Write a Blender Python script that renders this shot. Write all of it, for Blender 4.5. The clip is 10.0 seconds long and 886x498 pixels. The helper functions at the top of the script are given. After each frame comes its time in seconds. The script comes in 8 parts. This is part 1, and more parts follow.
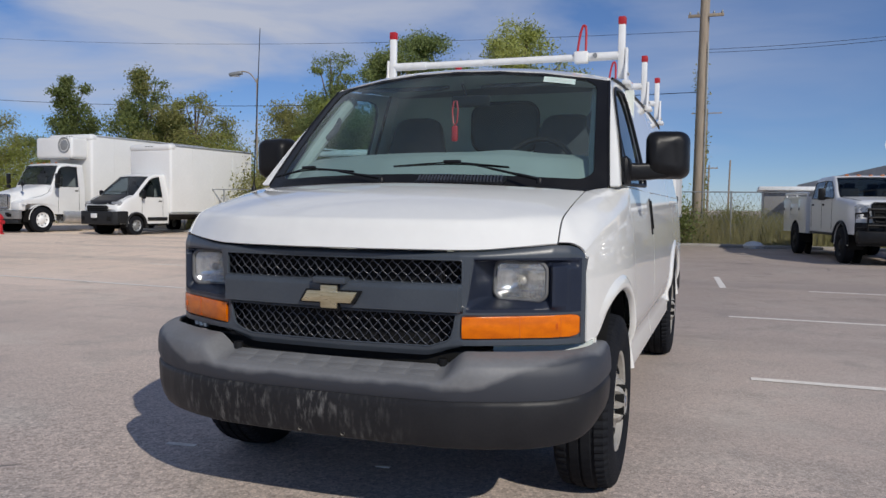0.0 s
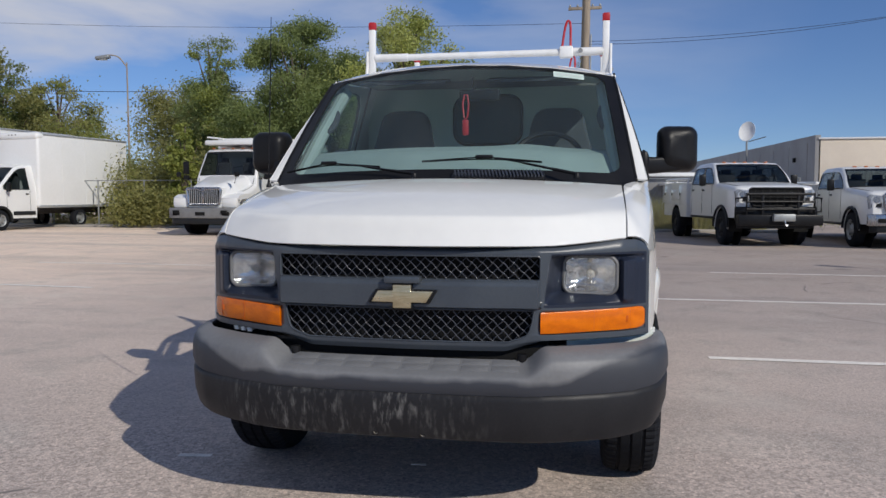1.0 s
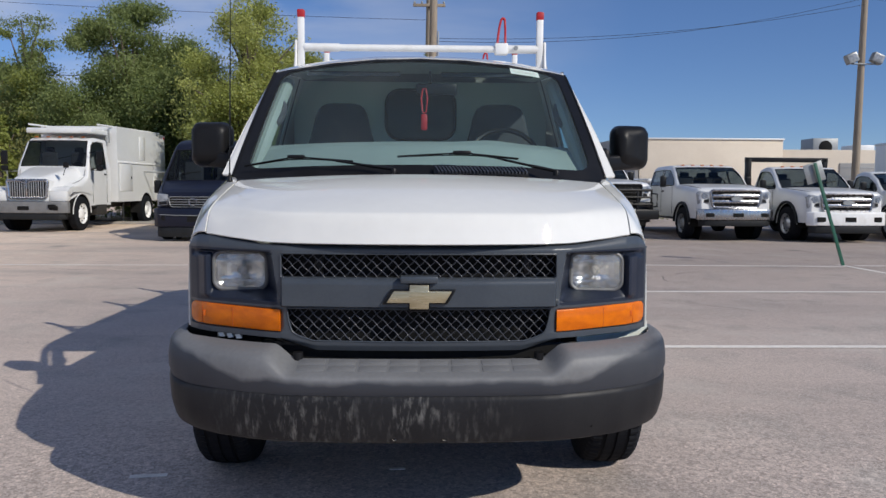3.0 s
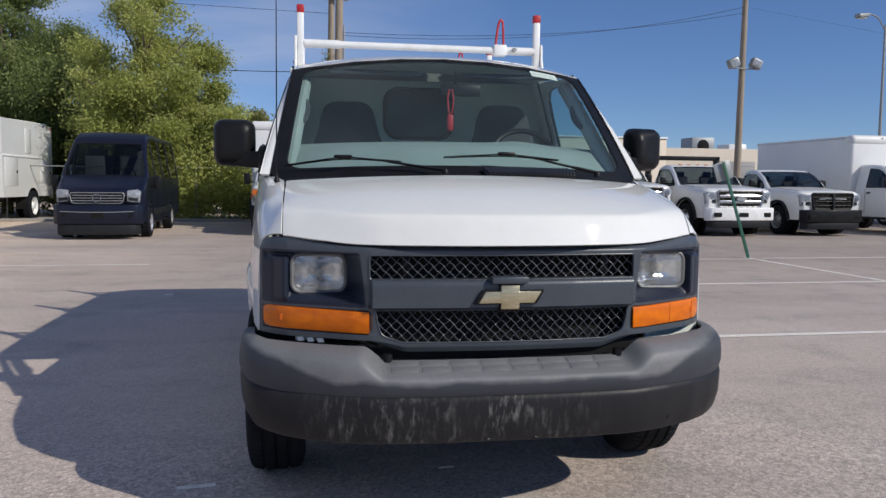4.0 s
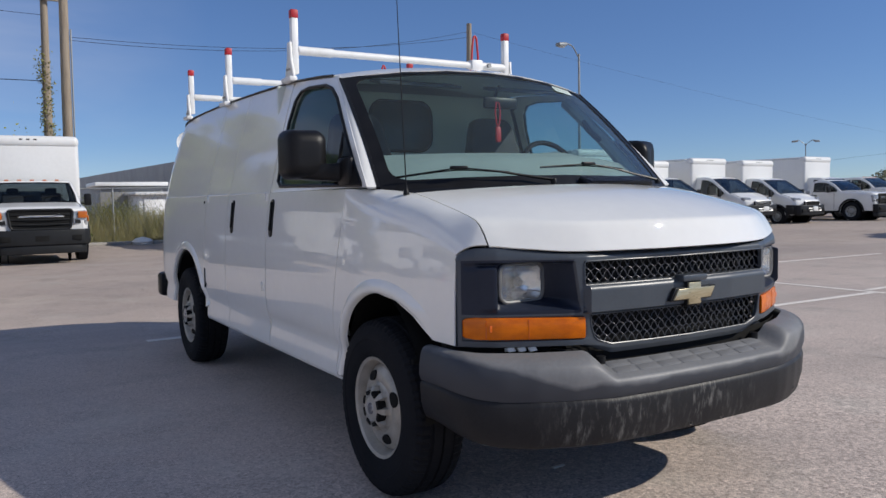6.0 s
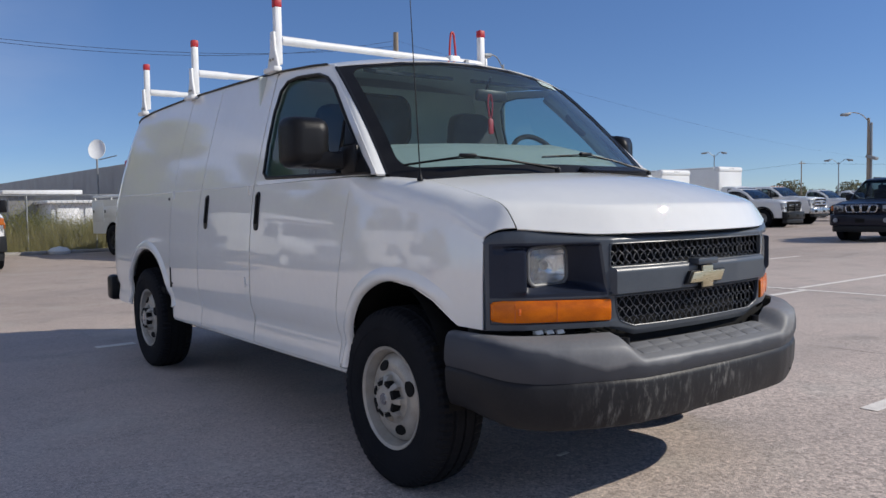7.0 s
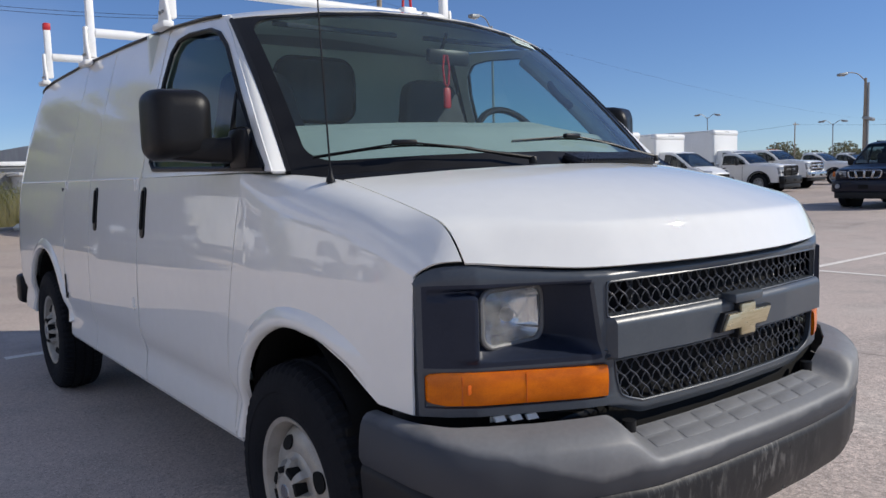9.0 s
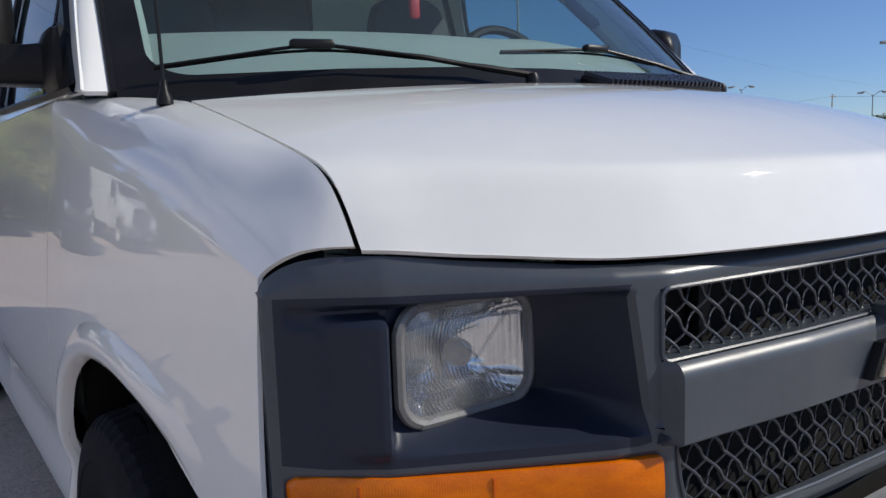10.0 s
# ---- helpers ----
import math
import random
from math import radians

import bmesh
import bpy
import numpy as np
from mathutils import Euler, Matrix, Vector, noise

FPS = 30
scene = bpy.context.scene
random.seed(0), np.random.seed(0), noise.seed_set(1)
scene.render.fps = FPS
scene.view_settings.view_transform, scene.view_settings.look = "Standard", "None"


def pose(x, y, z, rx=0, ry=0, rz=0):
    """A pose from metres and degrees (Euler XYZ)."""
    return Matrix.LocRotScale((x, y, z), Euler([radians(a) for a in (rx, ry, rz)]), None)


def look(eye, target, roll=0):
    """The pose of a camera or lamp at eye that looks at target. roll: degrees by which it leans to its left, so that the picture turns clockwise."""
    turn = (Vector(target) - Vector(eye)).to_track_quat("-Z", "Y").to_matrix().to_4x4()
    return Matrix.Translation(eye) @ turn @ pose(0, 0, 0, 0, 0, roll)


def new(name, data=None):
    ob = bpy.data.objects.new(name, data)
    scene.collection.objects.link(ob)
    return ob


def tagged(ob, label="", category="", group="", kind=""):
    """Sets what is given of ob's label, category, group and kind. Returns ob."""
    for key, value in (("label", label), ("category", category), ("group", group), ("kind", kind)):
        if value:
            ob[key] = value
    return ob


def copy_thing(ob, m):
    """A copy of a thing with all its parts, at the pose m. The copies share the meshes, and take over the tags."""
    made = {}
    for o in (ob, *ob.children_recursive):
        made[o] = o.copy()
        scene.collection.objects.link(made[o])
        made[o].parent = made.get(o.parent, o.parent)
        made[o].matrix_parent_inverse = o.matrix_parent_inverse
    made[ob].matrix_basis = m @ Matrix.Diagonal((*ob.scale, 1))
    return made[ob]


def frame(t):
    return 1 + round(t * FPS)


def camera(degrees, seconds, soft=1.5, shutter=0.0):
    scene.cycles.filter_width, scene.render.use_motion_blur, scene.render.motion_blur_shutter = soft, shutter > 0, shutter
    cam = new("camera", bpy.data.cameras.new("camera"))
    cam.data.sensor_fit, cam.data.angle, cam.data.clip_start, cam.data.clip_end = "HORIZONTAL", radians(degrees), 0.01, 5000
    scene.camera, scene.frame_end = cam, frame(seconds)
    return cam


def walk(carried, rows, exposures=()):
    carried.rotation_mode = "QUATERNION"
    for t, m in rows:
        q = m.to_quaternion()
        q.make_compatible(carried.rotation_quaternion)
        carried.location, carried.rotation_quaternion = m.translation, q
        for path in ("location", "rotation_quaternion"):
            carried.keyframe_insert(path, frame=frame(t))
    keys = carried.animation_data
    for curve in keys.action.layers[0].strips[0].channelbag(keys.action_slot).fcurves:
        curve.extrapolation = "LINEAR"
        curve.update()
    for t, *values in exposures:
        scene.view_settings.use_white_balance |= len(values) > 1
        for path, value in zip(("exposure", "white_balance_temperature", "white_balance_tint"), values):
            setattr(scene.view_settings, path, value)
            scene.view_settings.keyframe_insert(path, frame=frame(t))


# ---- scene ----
import functools

cam = camera(59.1, 10.0)
PATH = [
    (0, (1.402, -1.355, 1.241), (0.72, 0.522, 1.131), 0.7),
    (0.5, (1.032, -1.446, 1.26), (0.5, 0.478, 1.134), 0.1),
    (1, (0.683, -1.54, 1.271), (0.312, 0.42, 1.132), -0.0),
    (1.5, (0.42, -1.508, 1.275), (0.18, 0.472, 1.127), -0.1),
    (2, (0.22, -1.51, 1.286), (0.085, 0.48, 1.134), -0.0),
    (2.5, (0.119, -1.517, 1.281), (0.072, 0.476, 1.129), 0.1),
    (2.7, (0.1, -1.509, 1.279), (0.09, 0.485, 1.126), 0.2),
    (3.8, (-0.55, -1.53, 1.289), (-0.272, 0.444, 1.134), 0.5),
    (4, (-0.722, -1.48, 1.299), (-0.382, 0.484, 1.136), 0.5),
    (4.5, (-1.216, -1.398, 1.307), (-0.698, 0.527, 1.146), 0.0),
    (5, (-1.669, -1.265, 1.302), (-0.969, 0.602, 1.143), -0.6),
    (5.5, (-2.105, -1.071, 1.304), (-1.224, 0.718, 1.156), -0.9),
    (7, (-2.761, -0.637, 1.191), (-1.561, 0.96, 1.086), -1.1),
    (7.5, (-2.784, -0.624, 1.162), (-1.555, 0.949, 1.045), -1.2),
    (8, (-2.71, -0.559, 1.211), (-1.472, 1.006, 1.066), -1.4),
    (8.5, (-2.362, -0.317, 1.306), (-1.133, 1.251, 1.133), -1.6),
    (9, (-1.981, 0.053, 1.325), (-0.772, 1.634, 1.13), -1.7),
    (9.5, (-1.556, 0.412, 1.298), (-0.379, 2.013, 1.078), -1.8),
    (10, (-1.245, 0.727, 1.218), (-0.098, 2.346, 0.965), -2.0),
]
walk(cam, [(t, look(eye, target, roll)) for t, eye, target, roll in PATH],
     [(0, -0.02, 6485, 9), (1, 0.06, 6485, 9), (2.5, 0.14, 6485, 9), (5, 0.18, 6515, 9), (7.5, 0.30, 6565, 9), (9, 0.36, 6565, 9), (10, 0.29, 6515, 9)])

# ---- light ----
SUN_DIR = Vector((1.15, -0.967, 1.0)).normalized()
SUN_ELEV = math.asin(SUN_DIR.z)
SUN_TURN = math.atan2(SUN_DIR.x, SUN_DIR.y)
sun = new("sun", bpy.data.lights.new("sun", "SUN"))
sun.data.energy, sun.data.angle, sun.data.color = 3.15, radians(0.53), (1.0, 0.94, 0.85)
sun.matrix_world = look(SUN_DIR * 60, (0, 0, 0))

world = bpy.data.worlds.new("sky")
scene.world = world
world.use_nodes = True
wn, wl = world.node_tree.nodes, world.node_tree.links
wn.clear()
w_out, w_bg = wn.new("ShaderNodeOutputWorld"), wn.new("ShaderNodeBackground")
sky = wn.new("ShaderNodeTexSky")
sky.sky_type, sky.sun_disc = "NISHITA", False
sky.sun_elevation, sky.sun_rotation = SUN_ELEV, SUN_TURN
sky.altitude, sky.air_density, sky.dust_density, sky.ozone_density = 1500, 0.72, 0.0, 2.4
# thin streaked cloud, thicker to the north-west
w_tc, w_map = wn.new("ShaderNodeTexCoord"), wn.new("ShaderNodeMapping")
w_map.inputs["Scale"].default_value = (1.3, 1.3, 5.5)
w_n = wn.new("ShaderNodeTexNoise")
w_n.inputs["Scale"].default_value, w_n.inputs["Detail"].default_value = 1.9, 7.0
w_n.inputs["Roughness"].default_value, w_n.inputs["Distortion"].default_value = 0.52, 0.35
w_r = wn.new("ShaderNodeValToRGB")
w_r.color_ramp.elements[0].position, w_r.color_ramp.elements[1].position = 0.40, 0.63
w_sep = wn.new("ShaderNodeSeparateXYZ")
w_side = wn.new("ShaderNodeMapRange")
w_side.inputs["From Min"].default_value, w_side.inputs["From Max"].default_value = 0.25, -0.55
w_mul, w_mix = wn.new("ShaderNodeMath"), wn.new("ShaderNodeMix")
w_mul.operation, w_mix.data_type = "MULTIPLY", "RGBA"
w_mix.inputs["B"].default_value = (4.6, 4.9, 5.9, 1)
wl.new(w_tc.outputs["Generated"], w_map.inputs["Vector"])
wl.new(w_map.outputs["Vector"], w_n.inputs["Vector"])
wl.new(w_n.outputs["Fac"], w_r.inputs["Fac"])
wl.new(w_tc.outputs["Generated"], w_sep.inputs["Vector"])
wl.new(w_sep.outputs["X"], w_side.inputs["Value"])
wl.new(w_r.outputs["Color"], w_mul.inputs[0])
wl.new(w_side.outputs["Result"], w_mul.inputs[1])
wl.new(w_mul.outputs["Value"], w_mix.inputs["Factor"])
w_tint = wn.new("ShaderNodeMix")
w_tint.data_type, w_tint.blend_type = "RGBA", "MULTIPLY"
w_tint.inputs["Factor"].default_value, w_tint.inputs["B"].default_value = 1.0, (0.81, 0.93, 1.12, 1)
# haze along the horizon, the same all round
w_low, w_haze = wn.new("ShaderNodeMapRange"), wn.new("ShaderNodeMix")
w_low.inputs["From Min"].default_value, w_low.inputs["From Max"].default_value = 0.0, 0.38
w_haze.data_type = "RGBA"
w_haze.inputs["A"].default_value, w_haze.inputs["B"].default_value = (0.55, 0.60, 0.70, 1), (0.77, 0.93, 1.14, 1)
wl.new(w_sep.outputs["Z"], w_low.inputs["Value"])
wl.new(w_low.outputs["Result"], w_haze.inputs["Factor"])
wl.new(w_haze.outputs["Result"], w_tint.inputs["B"])
wl.new(sky.outputs["Color"], w_tint.inputs["A"])
wl.new(w_tint.outputs["Result"], w_mix.inputs["A"])
wl.new(w_mix.outputs["Result"], w_bg.inputs["Color"])
w_bg.inputs["Strength"].default_value = 0.102
wl.new(w_bg.outputs["Background"], w_out.inputs["Surface"])

# ---- materials ----
def lin(r, g, b):
    return tuple(((c / 255) / 12.92 if c / 255 <= 0.04045 else ((c / 255 + 0.055) / 1.055) ** 2.4) for c in (r, g, b))


def surf(name, a, b=None, scale=4.0, rough=0.5, metal=0.0, bump=0.0, bscale=200.0, coat=0.0, fine=0.35, stretch=(1, 1, 1), rvar=0.1, contrast=(0.35, 0.65)):
    """A principled surface whose colour goes from a to b in stains of the given scale, with a finer grain laid over it."""
    m = bpy.data.materials.new(name)
    m.use_nodes = True
    n, l = m.node_tree.nodes, m.node_tree.links
    p = n["Principled BSDF"]
    b = b or tuple(c * 0.86 for c in a)
    tc, mp = n.new("ShaderNodeTexCoord"), n.new("ShaderNodeMapping")
    mp.inputs["Scale"].default_value = stretch
    l.new(tc.outputs["Object"], mp.inputs["Vector"])
    n1, n2 = n.new("ShaderNodeTexNoise"), n.new("ShaderNodeTexNoise")
    n1.inputs["Scale"].default_value, n1.inputs["Detail"].default_value = scale, 6
    n2.inputs["Scale"].default_value, n2.inputs["Detail"].default_value = scale * 17, 4
    for t in (n1, n2):
        l.new(mp.outputs["Vector"], t.inputs["Vector"])
    mix = n.new("ShaderNodeMix")
    mix.inputs["Factor"].default_value = fine
    l.new(n1.outputs["Fac"], mix.inputs["A"])
    l.new(n2.outputs["Fac"], mix.inputs["B"])
    ramp = n.new("ShaderNodeMapRange")
    ramp.inputs["From Min"].default_value, ramp.inputs["From Max"].default_value = contrast
    l.new(mix.outputs["Result"], ramp.inputs["Value"])
    col = n.new("ShaderNodeMix")
    col.data_type = "RGBA"
    col.inputs["A"].default_value, col.inputs["B"].default_value = (*a, 1), (*b, 1)
    l.new(ramp.outputs["Result"], col.inputs["Factor"])
    l.new(col.outputs["Result"], p.inputs["Base Color"])
    rr = n.new("ShaderNodeMapRange")
    rr.inputs["To Min"].default_value, rr.inputs["To Max"].default_value = max(0.02, rough - rvar), min(1, rough + rvar)
    l.new(n1.outputs["Fac"], rr.inputs["Value"])
    l.new(rr.outputs["Result"], p.inputs["Roughness"])
    p.inputs["Metallic"].default_value = metal
    p.inputs["Specular IOR Level"].default_value = 0.5 if max(a) > 0.06 or coat else 0.2
    p.inputs["Coat IOR"].default_value = 1.6
    p.inputs["Coat Weight"].default_value, p.inputs["Coat Roughness"].default_value = coat, 0.03
    if bump:
        nb, bp = n.new("ShaderNodeTexNoise"), n.new("ShaderNodeBump")
        nb.inputs["Scale"].default_value, nb.inputs["Detail"].default_value = bscale, 3
        bp.inputs["Strength"].default_value, bp.inputs["Distance"].default_value = bump, 0.01
        l.new(tc.outputs["Object"], nb.inputs["Vector"])
        l.new(nb.outputs["Fac"], bp.inputs["Height"])
        l.new(bp.outputs["Normal"], p.inputs["Normal"])
    return m


def pane(name, tint, ior=1.5):
    """Thin glass: tinted, clear straight through, with the gloss of its surface."""
    m = bpy.data.materials.new(name)
    m.use_nodes = True
    n, l = m.node_tree.nodes, m.node_tree.links
    n.clear()
    out, mix, lw = n.new("ShaderNodeOutputMaterial"), n.new("ShaderNodeMixShader"), n.new("ShaderNodeLayerWeight")
    tr, gl = n.new("ShaderNodeBsdfTransparent"), n.new("ShaderNodeBsdfGlossy")
    tr.inputs["Color"].default_value = (*tint, 1)
    gl.inputs["Roughness"].default_value = 0.015
    lw.inputs["Blend"].default_value = 0.5
    f0 = ((ior - 1) / (ior + 1)) ** 2
    pw, ma = n.new("ShaderNodeMath"), n.new("ShaderNodeMath")
    pw.operation, ma.operation = "POWER", "MULTIPLY_ADD"
    pw.inputs[1].default_value, ma.inputs[1].default_value, ma.inputs[2].default_value = 5.0, 1 - f0, f0
    l.new(lw.outputs["Facing"], pw.inputs[0])
    l.new(pw.outputs["Value"], ma.inputs[0])
    l.new(ma.outputs["Value"], mix.inputs["Fac"])
    l.new(tr.outputs["BSDF"], mix.inputs[1])
    l.new(gl.outputs["BSDF"], mix.inputs[2])
    l.new(mix.outputs["Shader"], out.inputs["Surface"])
    return m


def dust_haze(m, lo, hi, scale, tint):
    """Lays a thin uneven pale film on a pane; it also stands in for reflected haze."""
    n, l = m.node_tree.nodes, m.node_tree.links
    mx, df, tx, mr = n.new("ShaderNodeMixShader"), n.new("ShaderNodeBsdfDiffuse"), n.new("ShaderNodeTexNoise"), n.new("ShaderNodeMapRange")
    df.inputs["Color"].default_value = (*tint, 1)
    tx.inputs["Scale"].default_value, tx.inputs["Detail"].default_value = scale, 6
    for key, v in (("From Min", 0.3), ("From Max", 0.75), ("To Min", lo), ("To Max", hi)):
        mr.inputs[key].default_value = v
    tc = n.new("ShaderNodeTexCoord")
    l.new(tc.outputs["Object"], tx.inputs["Vector"])
    out = n["Material Output"]
    l.new(tx.outputs["Fac"], mr.inputs["Value"])
    l.new(mr.outputs["Result"], mx.inputs["Fac"])
    l.new(out.inputs["Surface"].links[0].from_socket, mx.inputs[1])
    l.new(df.outputs["BSDF"], mx.inputs[2])
    l.new(mx.outputs["Shader"], out.inputs["Surface"])
    return m


def ribbed(m, scale, axis="X", depth=0.5, dark=0.8):
    """Moulds fine parallel ribs into a surface; their valleys are a little deeper in colour."""
    n, l = m.node_tree.nodes, m.node_tree.links
    p = n["Principled BSDF"]
    tc, wv, bp, mx, mr = n.new("ShaderNodeTexCoord"), n.new("ShaderNodeTexWave"), n.new("ShaderNodeBump"), n.new("ShaderNodeMix"), n.new("ShaderNodeMapRange")
    wv.bands_direction = axis
    wv.inputs["Scale"].default_value = scale
    l.new(tc.outputs["Object"], wv.inputs["Vector"])
    bp.inputs["Strength"].default_value, bp.inputs["Distance"].default_value = depth, 0.002
    l.new(wv.outputs["Fac"], bp.inputs["Height"])
    l.new(bp.outputs["Normal"], p.inputs["Normal"])
    mr.inputs["To Min"].default_value = dark
    l.new(wv.outputs["Fac"], mr.inputs["Value"])
    mx.data_type, mx.blend_type = "RGBA", "MULTIPLY"
    mx.inputs["Factor"].default_value = 1.0
    l.new(p.inputs["Base Color"].links[0].from_socket, mx.inputs["A"])
    l.new(mr.outputs["Result"], mx.inputs["B"])
    l.new(mx.outputs["Result"], p.inputs["Base Color"])
    return m


M = {}
M["white"] = surf("white_van_paint", (0.835, 0.828, 0.784), (0.785, 0.778, 0.737), 1.3, 0.55, coat=1.0, fine=0.3, rvar=0.05)
M["white"].node_tree.nodes["Principled BSDF"].inputs["Coat IOR"].default_value = 1.80
M["white"].node_tree.nodes["Principled BSDF"].inputs["Specular IOR Level"].default_value = 0.05
M["white_far"] = surf("white_truck_paint", (0.76, 0.76, 0.745), (0.69, 0.69, 0.675), 0.9, 0.35, coat=0.5, fine=0.3)
M["white_box"] = surf("white_box_panel", (0.76, 0.76, 0.745), (0.70, 0.70, 0.685), 0.7, 0.45, coat=0.15)
M["rack_white"] = surf("rack_paint", (0.82, 0.82, 0.81), (0.66, 0.65, 0.61), 9, 0.4, coat=0.2, contrast=(0.45, 0.75))
M["lattice"] = surf("grey_lattice_plastic", (0.052, 0.055, 0.066), (0.034, 0.037, 0.046), 9, 0.32)
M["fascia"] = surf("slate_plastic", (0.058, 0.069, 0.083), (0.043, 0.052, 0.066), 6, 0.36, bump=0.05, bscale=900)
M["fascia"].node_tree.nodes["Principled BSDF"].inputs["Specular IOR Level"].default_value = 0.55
# the surround's slate plastic again, with the bay's shade put into its colour
M["bezel"] = surf("shaded_slate_plastic", (0.018, 0.024, 0.042), (0.013, 0.018, 0.033), 6, 0.42, bump=0.05, bscale=900)
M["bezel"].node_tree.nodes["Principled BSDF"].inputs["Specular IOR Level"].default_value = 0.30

M["black"] = surf("black_plastic", (0.008, 0.008, 0.009), (0.013, 0.013, 0.014), 8, 0.38, bump=0.06, bscale=700)
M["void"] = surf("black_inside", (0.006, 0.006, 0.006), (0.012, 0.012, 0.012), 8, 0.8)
M["rubber"] = surf("tyre_rubber", (0.008, 0.009, 0.012), (0.015, 0.016, 0.019), 7, 0.80, bump=0.15, bscale=260)
M["rubber"].node_tree.nodes["Principled BSDF"].inputs["Specular IOR Level"].default_value = 0.12
M["steel"] = surf("silver_wheel_paint", (0.43, 0.405, 0.36), (0.27, 0.25, 0.215), 14, 0.36, metal=0.25, contrast=(0.4, 0.75))
M["chrome"] = surf("bright_metal", (0.50, 0.50, 0.51), (0.38, 0.38, 0.385), 12, 0.26, metal=1.0)
M["red"] = surf("red_plastic", (0.50, 0.018, 0.025), (0.36, 0.012, 0.02), 12, 0.5)
M["dash"] = surf("grey_dash_vinyl", (0.28, 0.325, 0.305), (0.23, 0.27, 0.255), 3, 0.65, bump=0.04, bscale=500, fine=0.15)
M["seat"] = surf("grey_seat_cloth", (0.05, 0.054, 0.062), (0.036, 0.04, 0.046), 20, 0.9, bump=0.2, bscale=600)
M["trim"] = surf("pale_grey_trim", (0.62, 0.66, 0.61), (0.55, 0.59, 0.545), 5, 0.6)
M["glass_dark"] = pane("dark_tinted_glass", (0.46, 0.60, 0.60))
# the film's pale colour imitates sky and dash reflected in the glass
M["screen_glass"] = dust_haze(pane("hazed_windscreen_glass", (0.71, 0.89, 0.90)), 0.018, 0.046, 1.6, (0.60, 0.71, 0.72))
# here the film adds the milky brightness of a lens reflecting sky
M["lens"] = dust_haze(pane("clear_lens", (0.97, 0.98, 0.98)), 0.035, 0.10, 30, (0.84, 0.84, 0.83))
M["dark_pane"] = surf("unlit_window_glass", (0.022, 0.030, 0.030), (0.050, 0.058, 0.056), 2.5, 0.07)
M["truck_glass"] = pane("truck_window_glass", (0.36, 0.42, 0.45))
M["navy"] = surf("navy_car_paint", (0.005, 0.007, 0.018), (0.008, 0.010, 0.022), 2, 0.34, coat=0.22)
M["navy"].node_tree.nodes["Principled BSDF"].inputs["Specular IOR Level"].default_value = 0.2
M["wood_pole"] = surf("weathered_pole_wood", (0.25, 0.20, 0.15), (0.36, 0.30, 0.23), 3, 0.9, bump=0.6, bscale=30, stretch=(6, 6, 0.5))
M["galv"] = surf("galvanised_steel", (0.34, 0.35, 0.35), (0.26, 0.27, 0.27), 12, 0.5, metal=0.5)
M["bark"] = surf("bark", (0.10, 0.075, 0.055), (0.17, 0.14, 0.11), 9, 0.95, bump=0.8, bscale=40, stretch=(3, 3, 0.6))
M["stripe"] = surf("worn_white_road_paint", (0.86, 0.81, 0.74), (0.58, 0.53, 0.48), 14, 0.9, fine=0.5, contrast=(0.42, 0.72))
M["concrete"] = surf("concrete", (0.36, 0.34, 0.31), (0.27, 0.25, 0.23), 2.5, 0.9, bump=0.3, bscale=90)
M["cream_wall"] = surf("cream_stucco", (0.74, 0.65, 0.53), (0.68, 0.59, 0.48), 0.8, 0.85, bump=0.2, bscale=40)
M["grey_wall"] = surf("grey_metal_cladding", (0.29, 0.285, 0.28), (0.24, 0.235, 0.23), 0.5, 0.55)
M["green_post"] = surf("green_channel_post", (0.012, 0.085, 0.055), (0.02, 0.11, 0.07), 12, 0.5)
M["cable"] = surf("black_cable", (0.02, 0.02, 0.02), (0.03, 0.03, 0.03), 5, 0.7)

# ---- mesh helpers ----
SHELLS = []


def part(name, bm, material, parent=None, label="", sharp=32, out=None, thick=0.0):
    """Links a bmesh as one mesh object under a thing or a part; its coordinates are the world's at build time."""
    bm.normal_update()
    if out is not None:
        if sum((f.calc_center_median() - Vector(out)).dot(f.normal) * f.calc_area() for f in bm.faces) < 0:
            bmesh.ops.reverse_faces(bm, faces=bm.faces)
    me = bpy.data.meshes.new(name)
    bm.to_mesh(me)
    bm.free()
    me.materials.append(material)
    me.polygons.foreach_set("use_smooth", [True] * len(me.polygons))
    me.set_sharp_from_angle(angle=radians(sharp))
    ob = new(name, me)
    if parent:
        ob.parent = parent
        # a part of a part sits at its parent's origin, so only the thing's own place is taken off
        ob.matrix_parent_inverse = parent.matrix_basis.inverted() if parent.parent is None else Matrix.Identity(4)
    if label:
        ob["label"] = label
    if thick:
        s = ob.modifiers.new("thickness", "SOLIDIFY")
        s.thickness, s.offset = thick, -1
        SHELLS.append((ob, max(sharp, 30)))
    return ob


def empty(name, place, label, category, group="", kind=""):
    ob = new(name)
    ob.location = place
    ob.empty_display_size = 0.2
    return tagged(ob, label, category, group, kind)


def add_grid(bm, fn, nu, nv, skip=None, loop=False):
    """A sheet of quads: fn(u, v) gives the place for u, v in 0..1."""
    vs = [[bm.verts.new(fn(i / nu, j / nv)) for j in range(nv + 1)] for i in range(nu + (0 if loop else 1))]
    for i in range(nu):
        for j in range(nv):
            if skip and skip((i + 0.5) / nu, (j + 0.5) / nv):
                continue
            a = (i + 1) % len(vs)
            bm.faces.new((vs[i][j], vs[a][j], vs[a][j + 1], vs[i][j + 1]))
    return vs


